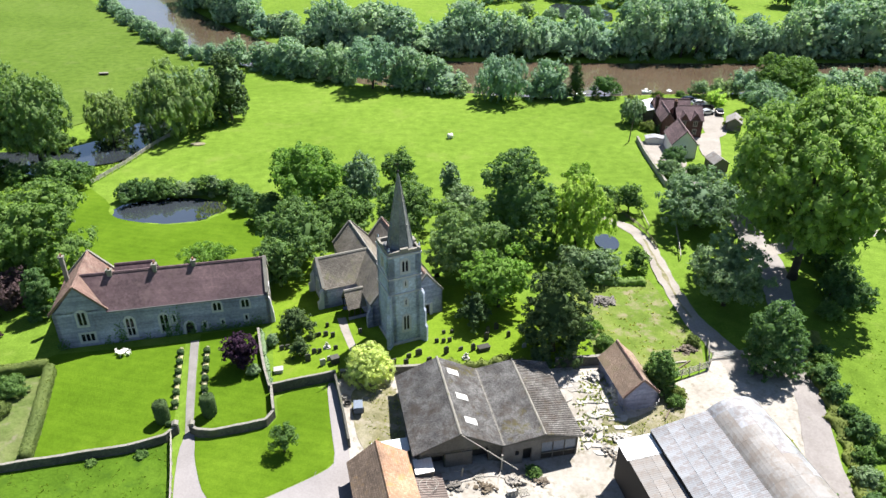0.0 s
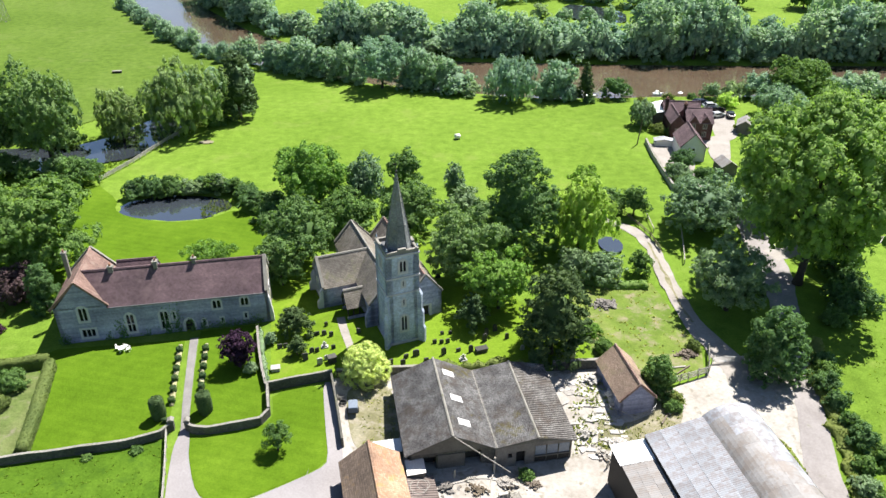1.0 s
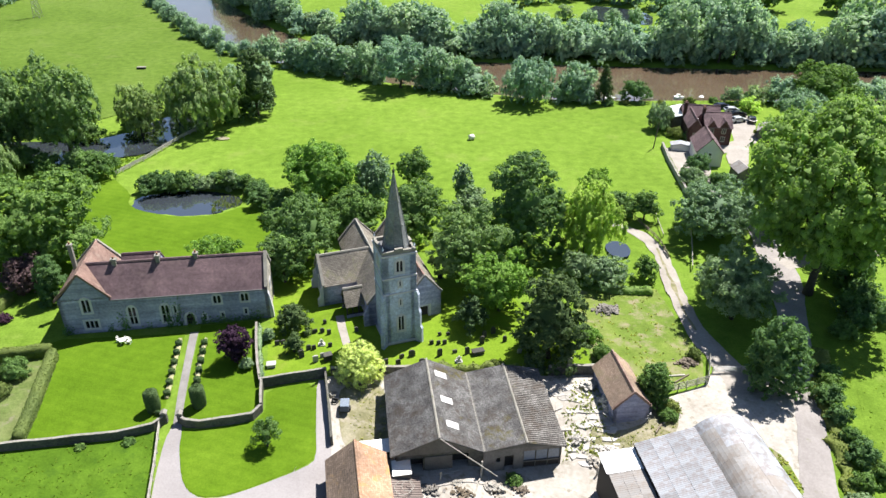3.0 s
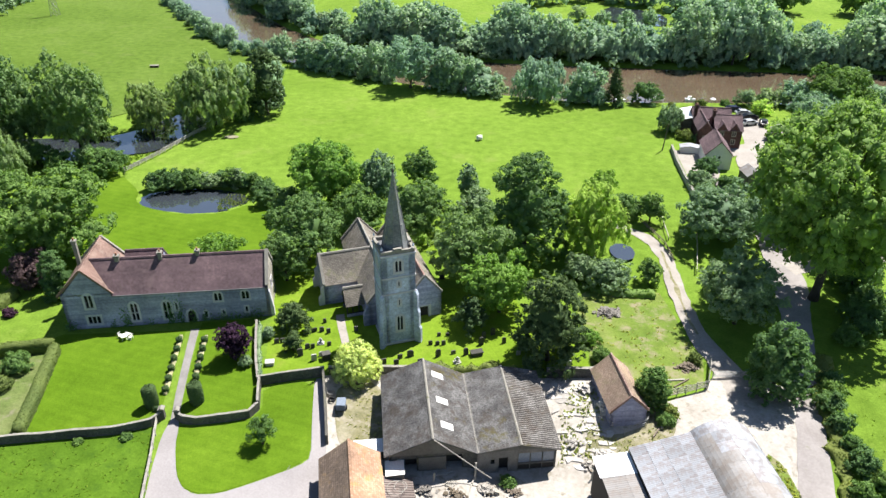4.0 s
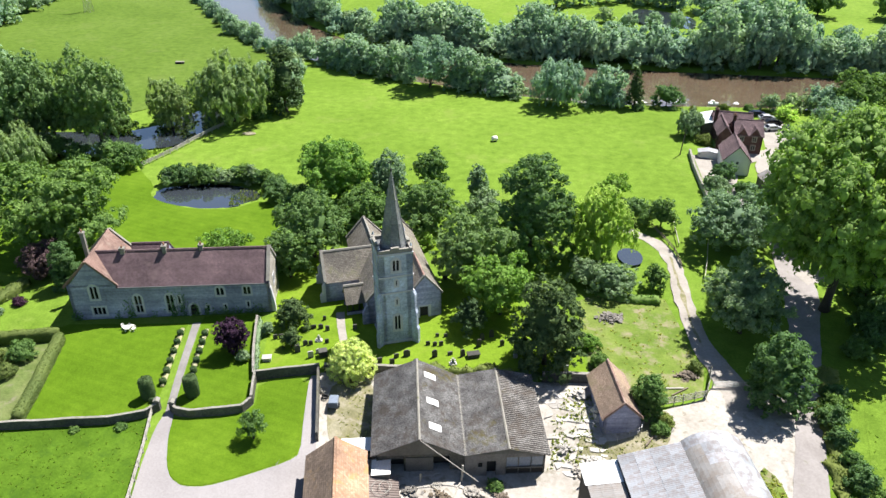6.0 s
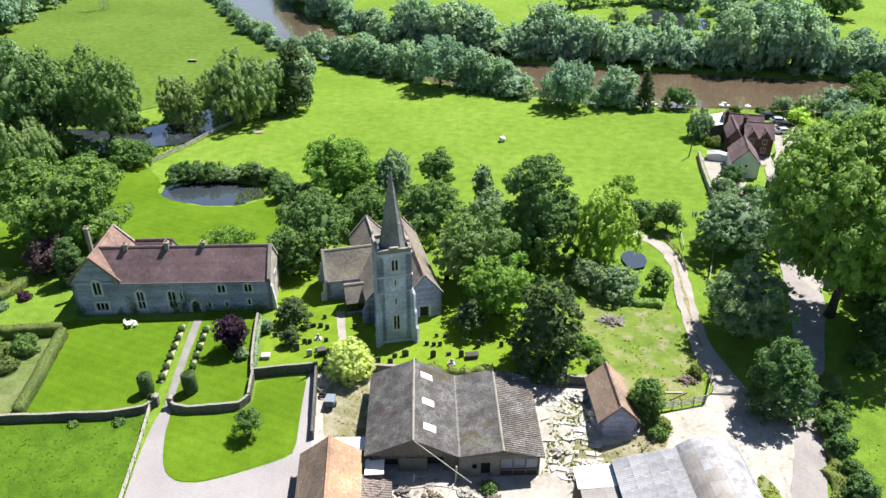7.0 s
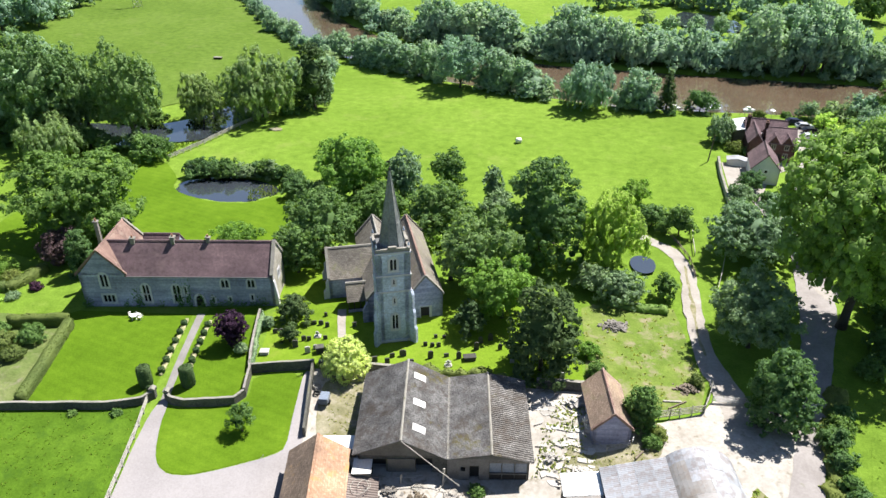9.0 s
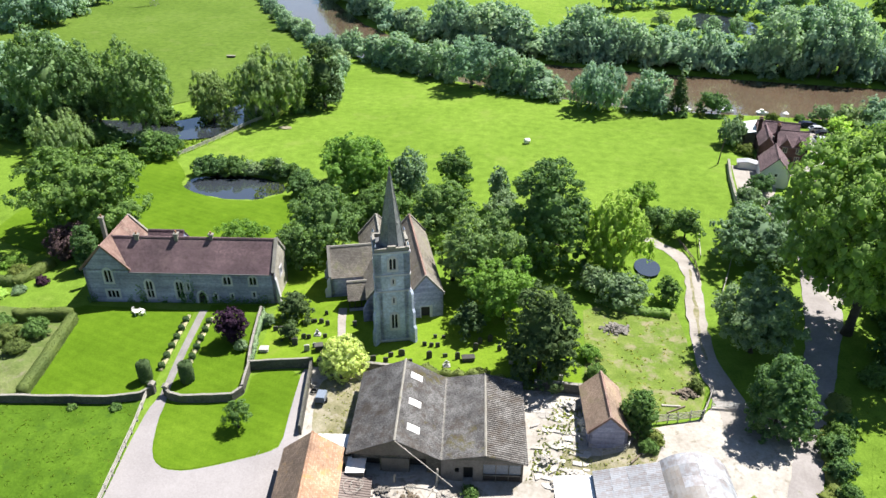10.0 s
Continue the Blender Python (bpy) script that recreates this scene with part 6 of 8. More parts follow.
# ---- farm buildings ----
def sheeted(parent, eave_a, eave_b, ridge_a, ridge_b, rows, cols, material, lap=0.015, corr=7, lift=0.0, name="roof_sheet", amp=0.035, groove=False):
    """A slope of corrugated sheets, row over row, each its own piece on shared meshes."""
    A, B, C, D = (Vector(p) for p in (eave_a, eave_b, ridge_a, ridge_b))
    along, up = (B - A) / cols, (C - A) / rows
    n = along.cross(up).normalized()
    if n.z < 0:
        n = -n
    V, F = [], []
    prof = [(j + f, z) for j in range(corr) for f, z in (((0.0, -amp), (0.12, -amp), (0.3, amp), (0.82, amp)) if groove else ((0.0, -amp), (0.5, amp)))] + [(corr, -amp)]
    k = len(prof) - 1
    for v in (-0.02, 1.06):
        for s, z in prof:
            tilt = lap if v < 0.5 else 0.0
            V.append(along * (s / corr) + up * v + n * (z + tilt))
    for i in range(k):
        F.append((i, i + 1, i + k + 2, i + k + 1))
    edge = len(V)
    for i in range(k + 1):
        V.append(V[i] - n * 0.012)
    for i in range(k):
        F.append((edge + i, edge + i + 1, i + 1, i))
    me = bpy.data.meshes.new(name)
    me.from_pydata([tuple(v) for v in V], [], F)
    me.materials.append(M[material])
    for r in range(rows):
        for c in range(cols):
            ob = new(name, me)
            ob.parent = parent
            ob.location = A + along * c + up * r + n * (lift + 0.01 * ((r * 7 + c * 3) % 3))


def double_barn():
    g = -1.9
    b = thing("barn", "wide double-gabled farm barn with grey cement-sheet roof", "barn", (-2.87, 60.6, 0), 12)
    us = [(-0.3, 2.55), (4.95, 4.75), (10.2, 1.95), (15.3, 2.8), (19.8, 1.7)]
    v0, v1 = 0.2, 14.1
    for (ua, za), (ub, zb) in zip(us, us[1:]):
        lo, hi = ((ua, za), (ub, zb)) if za < zb else ((ub, zb), (ua, za))
        d = -0.35 if lo[0] < hi[0] else 0.35
        slope = (hi[1] - lo[1]) / (hi[0] - lo[0])
        lo = (lo[0] + d * (0 if abs(lo[0] - 10.2) < 1 else 1), lo[1] + slope * d * (0 if abs(lo[0] - 10.2) < 1 else 1))
        bm = bmesh.new()
        ring = [(lo[0], v0 - 0.35, lo[1] + 0.02), (hi[0], v0 - 0.35, hi[1] + 0.02), (hi[0], v1 + 0.3, hi[1] + 0.02), (lo[0], v1 + 0.3, lo[1] + 0.02)]
        if lo[0] > hi[0]:
            ring.reverse()
        slab(bm, ring, 0.07)
        part("roof_deck", bm, "board", b)
        sheeted(b, (lo[0], v0 - 0.35, lo[1]), (lo[0], v1 + 0.3, lo[1]), (hi[0], v0 - 0.35, hi[1]), (hi[0], v1 + 0.3, hi[1]), 4, 14, "dark_cement" if ua > 15 else "cement_sheet", lift=0.1, lap=0.015, corr=3 if ua > 15 else 7, amp=0.05 if ua > 15 else 0.03, groove=ua > 15)
    for u, z in ((4.95, 4.75), (15.3, 2.8)):
        bm = bmesh.new()
        prism(bm, [(-0.15, 0.02), (0, 0.1), (0.15, 0.02), (0.15, 0.08), (0, 0.18), (-0.15, 0.08)], v0 - 0.4, v1 + 0.35, Matrix.Translation((u, 0, z + 0.07)))
        part("ridge", bm, "coping", b, "pale ridge capping")
    bm = bmesh.new()
    slab(bm, [(9.85, v0 - 0.3, 2.08), (10.55, v0 - 0.3, 2.08), (10.55, v1 + 0.3, 2.08), (9.85, v1 + 0.3, 2.08)], 0.06)
    part("valley_gutter", bm, "coping", b)
    # roof lights
    for uu, vv in ((6.55, 11.9), (6.7, 7.1), (6.85, 2.8)):
        bm = bmesh.new()
        s = (1.95 - 4.75) / 5.25
        z = lambda u: 4.75 + (u - 4.95) * s + 0.2
        slab(bm, [(uu - 0.7, vv - 0.55, z(uu - 0.7)), (uu + 0.75, vv - 0.55, z(uu + 0.75)), (uu + 0.75, vv + 0.55, z(uu + 0.75)), (uu - 0.7, vv + 0.55, z(uu - 0.7))], 0.05)
        part("rooflight", bm, "milky", b, "milky white roof light")
    # front: boarded gable, open bays
    holes1 = [(0.8, 3.2, g, 1.3), (6.6, 8.6, g, 1.5)]
    wall(b, (-0.1, 0.5), (10.2, 0.5), g - 0.3, 2.0, 0.25, "rubble", holes1)
    bm = bmesh.new()
    prism(bm, [(-0.2, 2.0), (10.2, 2.0), (4.95, 4.65)], 0.35, 0.5)
    part("gable_boarding", bm, "board", b, "grey weathered boarding in the gable")
    # near-black boards behind the open bays stand in for the shade inside
    for s0, s1 in ((0.8, 3.2), (6.6, 8.6)):
        bm = bmesh.new()
        box(bm, s0 - 0.1, s1 - 0.1, 1.6, 1.7, g, 1.4)
        part("bay_shade_board", bm, "dark_wood", b)
    bm = bmesh.new()
    box(bm, 3.3, 6.5, 0.43, 0.47, g + 0.1, 1.5)
    sd = part("sliding_door", bm, "board", b, "grey plank sliding door")
    for i in range(9):
        bm = bmesh.new()
        box(bm, 3.3 + i * 0.36, 3.3 + i * 0.36 + 0.34, 0.37, 0.425, g + 0.1, 1.5)
        part("plank", bm, "board", sd)
    holes2 = [(2.6, 3.7, g, 0.6), (4.9, 9.3, g + 0.35, 1.1), (1.6, 2.1, -0.3, 0.4)]
    wall(b, (10.2, 0.3), (19.7, 0.3), g - 0.3, 1.7, 0.25, "grey_rubble", holes2)
    bm = bmesh.new()
    prism(bm, [(10.2, 1.7), (19.75, 1.7), (15.3, 2.7)], 0.3, 0.42)
    part("gable_boarding", bm, "board", b)
    # shade of the open doorway, made as a dark board behind the wall
    bm = bmesh.new()
    box(bm, 12.7, 14.0, 0.9, 0.98, g, 0.6)
    part("door", bm, "dark_wood", b, "dark board standing in for the shade of an open doorway")
    bm = bmesh.new()
    for i in range(3):
        box(bm, 15.1 + i * 1.49, 16.5 + i * 1.49, 0.36, 0.42, g + 1.5, 1.05)
    glz = part("glazing", bm, "blue_glass", b, "bluish glazed upper panels")
    bm = bmesh.new()
    for i in range(4):
        box(bm, 15.05 + i * 1.48, 15.11 + i * 1.48, 0.2, 0.46, g + 0.3, 1.1)
    box(bm, 15.0, 19.6, 0.2, 0.46, g + 1.3, g + 1.45)
    part("mullion", bm, "board", glz)
    bm = bmesh.new()
    box(bm, 15.05, 19.55, 0.38, 0.44, g + 0.35, g + 1.35)
    part("lower_panel", bm, "dark_wood", b)
    # sides and back
    wall(b, (19.7, 0.3), (19.7, 14.2), g - 0.3, 1.7, 0.25, "board")
    wall(b, (19.7, 14.2), (10.2, 14.2), g - 0.3, 1.7, 0.25, "board", (), (4.4, 2.7))
    wall(b, (10.2, 14.2), (-0.1, 14.2), g - 0.3, 2.0, 0.25, "board", (), (5.2, 4.6))
    wall(b, (-0.1, 14.2), (-0.1, 0.5), g - 0.3, 2.4, 0.25, "dark_wood")
    # pole slung from the gable
    bm = bmesh.new()
    tube(bm, [(5.0, -0.2, 4.8), (11.6, -1.6, -0.6)], [0.06, 0.06], 6)
    part("pole", bm, "pale_timber", b, "long pale pole leaning from the gable")
    return b


double_barn()


def dutch_barn():
    b = thing("dutch_barn", "round-roofed steel barn with sheeted lean-tos", "barn", (30.9, 63.9, 0), 12)
    g = -1.6
    cu, half, eave, crest = 3.0, 4.25, 5.05, 8.15
    R = (half ** 2 + (crest - eave) ** 2) / (2 * (crest - eave))
    zc = crest - R
    depth = 18
    n, rows = 6, 12
    a0 = math.asin(half / R)
    angs = [-a0 + 2 * a0 * i / n for i in range(n + 1)]
    for r in range(rows):
        for i in range(n):
            bm = bmesh.new()
            y1, y0 = -r * depth / rows, -(r + 1) * depth / rows
            k = 4
            for j in range(k):
                t0, t1 = angs[i] + (angs[i + 1] - angs[i]) * j / k, angs[i] + (angs[i + 1] - angs[i]) * (j + 1) / k
                rr = R + 0.015 * (i % 2) + 0.01 * (r % 2)
                vs = [bm.verts.new((cu + q * math.sin(t), y, zc + q * math.cos(t))) for q in (rr, rr - 0.03) for t, y in ((t0, y0), (t1, y0), (t1, y1 + 0.1), (t0, y1 + 0.1))]
                for f in ((0, 1, 2, 3), (7, 6, 5, 4), (0, 4, 5, 1), (2, 6, 7, 3)):
                    bm.faces.new([vs[x] for x in f])
            part("roof_sheet", bm, "zinc_rust" if i < 0.9 + r * 0.4 else "zinc", b)
    for u in (cu - half, cu + half):
        for i in range(5):
            bm = bmesh.new()
            box(bm, u - 0.1, u + 0.1, -i * depth / 4 - 0.3, -i * depth / 4 - 0.1, g - 0.3, eave)
            part("post", bm, "iron", b)
    bm = bmesh.new()
    box(bm, cu + half - 0.05, cu + half + 0.05, -depth, 0, 2.2, eave)
    part("side_sheet", bm, "zinc_rust", b)
    # end sheeting at the back
    bm = bmesh.new()
    arc = [(cu + (R - 0.05) * math.sin(t), zc + (R - 0.05) * math.cos(t)) for t in np.linspace(-a0, a0, 13)]
    prism(bm, [(cu - half, g), *arc, (cu + half, g)], -0.35, -0.27)
    part("end_sheet", bm, "zinc", b)
    # middle roof, one slope
    sheeted(b, (-7.1, -depth, 4.95), (-7.1, 0, 4.95), (-0.15, -depth, 6.7), (-0.15, 0, 6.7), 4, 12, "zinc", lift=0.05, corr=6, amp=0.02)
    bm = bmesh.new()
    box(bm, -7.05, -6.95, -depth, 0, g, 4.85)
    part("side_sheet", bm, "dark_wood", b)
    bm = bmesh.new()
    prism(bm, [(-7.1, g), (-1.3, g), (-1.3, 6.3), (-7.1, 4.85)], -0.3, -0.22)
    part("end_sheet", bm, "zinc", b)
    # lower lean-to: a white end bay, then old sheets
    sheeted(b, (-11.2, -3.2, 4.0), (-11.2, 0, 4.0), (-7.2, -3.2, 4.35), (-7.2, 0, 4.35), 2, 2, "white_sheet", lift=0.05, corr=6, amp=0.015)
    sheeted(b, (-11.0, -depth, 3.95), (-11.0, -3.2, 3.95), (-7.2, -depth, 4.3), (-7.2, -3.2, 4.3), 3, 9, "zinc_rust", lift=0.05, corr=6, amp=0.02)
    bm = bmesh.new()
    box(bm, -10.9, -10.82, -depth, -0.2, g, 3.85)
    part("side_sheet", bm, "dark_wood", b)
    bm = bmesh.new()
    box(bm, -10.9, -7.2, -0.3, -0.22, g, 3.95)
    part("end_sheet", bm, "zinc", b)
    return b


dutch_barn()


def tiled_shed():
    s = thing("shed", "small stone shed with a faded clay-tile roof", "shed", (23.2, 71.3, -0.5), 12)
    W, D = 4.6, 8.4
    e, r = 2.6, 4.9
    wall(s, (0, 0), (W, 0), -0.4, e, 0.35, "stone", (), (W / 2, r))
    wall(s, (W, 0), (W, D), -0.4, e, 0.35, "stone", [(2.5, 3.5, 0.0, 2.0)])
    wall(s, (W, D), (0, D), -0.4, e, 0.35, "stone", (), (W / 2, r))
    wall(s, (0, D), (0, 0), -0.4, e, 0.35, "stone")
    gable_roof(s, 0, W, 0.05, D, e, r, "shed_tile", "y", 0.3, 0.15, cap="tile_warm")
    verge_coping(s, -0.05, 0, W, e, r, "y", 0.5, 0.2, 0.18, "tile_warm")
    bm = bmesh.new()
    box(bm, W - 0.3, W - 0.22, 2.5, 3.5, 0, 2.0)
    part("door", bm, "dark_wood", s)
    return s


tiled_shed()


def cart_shed():
    s = thing("outbuilding", "long outbuilding with bright orange lichened pantile roof", "outbuilding", (-7.7, 60.9, -1.3), 15)
    hw, L = 3.3, 14
    e, r = 3.0, 5.4
    wall(s, (-hw, -L), (hw, -L), -0.4, e, 0.4, "rubble", (), (hw, r))
    wall(s, (hw, -L), (hw, 0), -0.4, e, 0.4, "rubble", [(10.5, 13.2, -0.2, 2.2)])
    wall(s, (hw, 0), (-hw, 0), -0.4, e, 0.4, "rubble", (), (hw, r))
    wall(s, (-hw, 0), (-hw, -L), -0.4, e, 0.4, "rubble")
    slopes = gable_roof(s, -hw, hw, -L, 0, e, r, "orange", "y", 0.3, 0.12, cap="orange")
    # the west slope is a darker brown than the east
    slopes[0].data.materials[0] = M["brown_tile"]
    # low brown-sheeted pent against it
    sheeted(s, (6.9, -L, 1.4), (6.9, -2.8, 1.4), (hw + 0.2, -L, 2.1), (hw + 0.2, -2.8, 2.1), 2, 8, "rust_sheet", lift=0.06, corr=4, amp=0.045, groove=True)
    wall(s, (hw + 0.25, -2.8), (hw + 3.4, -2.8), -0.4, 1.3, 0.2, "rubble")
    wall(s, (hw + 3.4, -L), (hw + 3.4, -2.8), -0.4, 1.3, 0.2, "rubble")
    return s


cart_shed()


def flat_shed(x, y, rot, w, d, h, mat, label):
    s = thing("shed", label, "shed", (x, y, gz(x, y)), rot)
    bm = bmesh.new()
    slab(bm, [(-w / 2 - 0.1, -d / 2 - 0.1, h), (w / 2 + 0.1, -d / 2 - 0.1, h + 0.12), (w / 2 + 0.1, d / 2 + 0.1, h + 0.12), (-w / 2 - 0.1, d / 2 + 0.1, h)], 0.08)
    part("roof", bm, mat, s)
    for p, q in (((-w / 2, -d / 2), (w / 2, -d / 2)), ((w / 2, -d / 2), (w / 2, d / 2)), ((w / 2, d / 2), (-w / 2, d / 2)), ((-w / 2, d / 2), (-w / 2, -d / 2))):
        wall(s, p, q, -0.3, h - 0.06, 0.1, "board")
    return s


flat_shed(-6.4, 63.6, 12, 4.2, 2.0, 2.3, "white_sheet", "low shed with a bright white flat roof")
flat_shed(-2.3, 60.2, 12, 2.0, 2.2, 1.9, "white_paint", "small pale box shed against the barn")


# ---- the quayside houses ----
def cottage():
    c = thing("cottage", "cream rendered cottage with purple-brown tiled roof", "house", (51.6, 156.4, 0), -3)
    W, D, e, r = 5.6, 8.6, 3.4, 6.4
    holes = [(2.5, 3.3, 2.3, 3.2), (2.4, 3.3, 0.5, 1.5)]
    wall(c, (0, 0), (W, 0), -0.3, e, 0.35, "cream", holes, (W / 2, r))
    for h in holes:
        window(c, (0, 0), (W, 0), *h, 1, "square", frame_mat="white_paint", rim=0.08)
    wall(c, (W, 0), (W, D), -0.3, e, 0.35, "cream", [(2, 3.2, 0.9, 2.1), (5.5, 6.7, 1.8, 3)])
    window(c, (W, 0), (W, D), 2, 3.2, 0.9, 2.1, 2, "square", frame_mat="white_paint", rim=0.08)
    window(c, (W, 0), (W, D), 5.5, 6.7, 1.8, 3, 2, "square", frame_mat="white_paint", rim=0.08)
    wall(c, (W, D), (0, D), -0.3, e, 0.35, "cream", (), (W / 2, r))
    wall(c, (0, D), (0, 0), -0.3, e, 0.35, "cream")
    gable_roof(c, 0, W, 0, D, e, r, "tile", "y", 0.3, 0.2, cap="tile")
    return c


def brick_house():
    c = thing("house", "dark red brick house with plum tiled roofs and two gablets", "house", (56.2, 169.6, 0), -2)
    W, D, e, r = 6.2, 7.4, 4.4, 6.8
    holes = [(1.1, 2.1, 2.9, 4.2), (3.9, 4.9, 2.9, 4.2), (1.1, 2.1, 0.9, 2.2), (2.6, 3.5, 0.0, 2.1), (3.9, 4.9, 0.9, 2.2)]
    wall(c, (0, 0), (W, 0), -0.3, e, 0.35, "brick", holes)
    for i, h in enumerate(holes):
        if i != 3:
            window(c, (0, 0), (W, 0), *h, 2, "square", frame_mat="coping", rim=0.03)
    bm = bmesh.new()
    box(bm, 2.6, 3.5, 0.15, 0.22, 0.0, 2.1)
    part("door", bm, "dark_wood", c)
    wall(c, (W, 0), (W, D), -0.3, e, 0.35, "brick", [(2.2, 3.3, 2.9, 4.2), (2.2, 3.3, 0.9, 2.2)], (D / 2, r))
    for z in (2.9, 0.9):
        window(c, (W, 0), (W, D), 2.2, 3.3, z, z + 1.3, 2, "square", frame_mat="white_paint", rim=0.03)
    wall(c, (W, D), (0, D), -0.3, e, 0.35, "brick")
    wall(c, (0, D), (0, 0), -0.3, e, 0.35, "brick", (), (D / 2, r))
    gable_roof(c, 0, W, 0, D, e, r, "tile", "x", 0.3, 0.2, cap="tile")
    for gx in (1.6, 4.4):
        bm = bmesh.new()
        prism(bm, [(gx - 1.25, e - 0.2), (gx + 1.25, e - 0.2), (gx, e + 1.6)], -0.1, 1.2)
        part("gablet", bm, "brick", c)
        gable_roof(c, gx - 1.25, gx + 1.25, -0.2, 2.4, e - 0.1, e + 1.7, "tile", "y", 0.2, 0.05, cap=None)
    # brick wing running back on the west side
    gable_roof(c, -3.6, -0.4, 0.6, 9.5, 3.9, 5.9, "tile", "y", 0.25, 0.15, cap="tile")
    wall(c, (-3.6, 0.6), (-0.4, 0.6), -0.3, 3.9, 0.3, "brick", [(1.1, 2.1, 1.2, 2.6)], (1.6, 5.85))
    window(c, (-3.6, 0.6), (-0.4, 0.6), 1.1, 2.1, 1.2, 2.6, 2, "square", frame_mat="coping", rim=0.03)
    wall(c, (-0.4, 9.5), (-3.6, 9.5), -0.3, 3.9, 0.3, "brick", (), (1.6, 5.85))
    wall(c, (-3.6, 9.5), (-3.6, 0.6), -0.3, 3.9, 0.3, "brick")
    chimney(c, -3.3, 9.2, 3.0, 7.4, 0.7, 1.0, "brick", 2)
    chimney(c, -0.1, D / 2, 4.0, 8.0, 0.6, 1.0, "brick", 2)
    # rear range behind both
    gable_roof(c, -3.6, 5.6, 9.8, 14.4, 3.8, 5.8, "tile", "x", 0.25, 0.15, cap="tile")
    wall(c, (-3.6, 9.8), (5.6, 9.8), -0.3, 3.8, 0.3, "brick")
    wall(c, (5.6, 9.8), (5.6, 14.4), -0.3, 3.8, 0.3, "brick", (), (2.3, 5.75))
    wall(c, (5.6, 14.4), (-3.6, 14.4), -0.3, 3.8, 0.3, "brick")
    wall(c, (-3.6, 14.4), (-3.6, 9.8), -0.3, 3.8, 0.3, "brick", (), (2.3, 5.75))
    return c


cottage()
brick_house()


def outhouse(x, y, rot, w, d, e, r, roof, walls, label, name="outbuilding"):
    c = thing(name, label, "outbuilding", (x, y, gz(x, y)), rot)
    wall(c, (0, 0), (w, 0), -0.3, e, 0.25, walls, (), (w / 2, r))
    wall(c, (w, 0), (w, d), -0.3, e, 0.25, walls)
    wall(c, (w, d), (0, d), -0.3, e, 0.25, walls, (), (w / 2, r))
    wall(c, (0, d), (0, 0), -0.3, e, 0.25, walls)
    gable_roof(c, 0, w, 0, d, e, r, roof, "y", 0.25, 0.15, cap=None)
    return c


outhouse(50.4, 179.4, -4, 6.2, 8.2, 3.2, 4.0, "white_sheet", "timber", "low shed with a bright white roof")
outhouse(48.0, 165.0, -4, 4.2, 2.2, 1.3, 1.7, "zinc", "cream", "small garden shed with a pale roof")
outhouse(58.8, 148.0, 10, 3.4, 4.2, 2.0, 3.1, "zinc_rust", "board", "small pale-roofed garage below the cottage")
outhouse(70.2, 174.6, -20, 3.6, 5.0, 2.1, 3.3, "zinc_rust", "board", "pale-roofed garden shed beside the drive")


# ---- walls, fences and hedges ----
def stone_wall(line, h, th, label, mat="rubble", cope=True, seed=1, name="stone_wall"):
    """A coursed wall along a line with separate coping stones, uneven in height."""
    rw = random.Random(seed)
    ox, oy = line[0]
    w = thing(name, label, "wall", (ox, oy, 0))
    pts = []
    for (x0, y0), (x1, y1) in zip(line, line[1:]):
        n = max(1, round(math.hypot(x1 - x0, y1 - y0) / 1.5))
        pts += [(x0 + (x1 - x0) * k / n, y0 + (y1 - y0) * k / n) for k in range(n)]
    pts.append(line[-1])
    hs = [gz(*p) + h + rw.uniform(-0.06, 0.06) for p in pts]
    bm = bmesh.new()
    rings = []
    for i, p in enumerate(pts):
        a, b = pts[max(i - 1, 0)], pts[min(i + 1, len(pts) - 1)]
        d = Vector((b[0] - a[0], b[1] - a[1], 0)).normalized()
        s = Vector((-d.y, d.x, 0))
        c = Vector((p[0] - ox, p[1] - oy, 0))
        lo = gz(*p) - 0.4
        rings.append([bm.verts.new(c + s * o * th + Vector((0, 0, z))) for o, z in ((-0.56, lo), (0.56, lo), (0.46, hs[i]), (-0.46, hs[i]))])
    for a, b in zip(rings, rings[1:]):
        for k in range(4):
            bm.faces.new((a[k], b[k], b[(k + 1) % 4], a[(k + 1) % 4]))
    bm.faces.new(rings[0])
    bm.faces.new(rings[-1][::-1])
    part("masonry", bm, mat, w)
    if cope:
        for i in range(len(pts) - 1):
            a, b = pts[i], pts[i + 1]
            m = 3
            for k in range(m):
                t0, t1 = (k + 0.03) / m, (k + 0.97) / m
                bm = bmesh.new()
                p = Vector((a[0] + (b[0] - a[0]) * t0 - ox, a[1] + (b[1] - a[1]) * t0 - oy, hs[i] + (hs[i + 1] - hs[i]) * t0 + 0.06 + rw.uniform(-0.01, 0.02)))
                q = Vector((a[0] + (b[0] - a[0]) * t1 - ox, a[1] + (b[1] - a[1]) * t1 - oy, hs[i] + (hs[i + 1] - hs[i]) * t1 + 0.06 + rw.uniform(-0.01, 0.02)))
                beam(bm, p, q, th * 1.0, 0.1)
                part("coping_stone", bm, "coping", w, uv=False)
    return w


stone_wall(FRONT_WALL_W, 1.15, 0.36, "long grey garden wall with pale coping stones", seed=1)
stone_wall(FRONT_WALL_E, 1.15, 0.36, "curved grey garden wall with pale coping stones", seed=2)
stone_wall(SIDE_WALL, 1.4, 0.32, "short stone wall climbing beside the lawn", seed=3)
stone_wall(CHURCH_WALL, 1.5, 0.32, "dark churchyard wall with mossy coping", seed=4)
stone_wall([(-14.9, 76.5), (-13.2, 70.8), (-11.6, 65.0)], 1.5, 0.3, "rough stone wall between drive and farmyard", "rubble", False, 5)
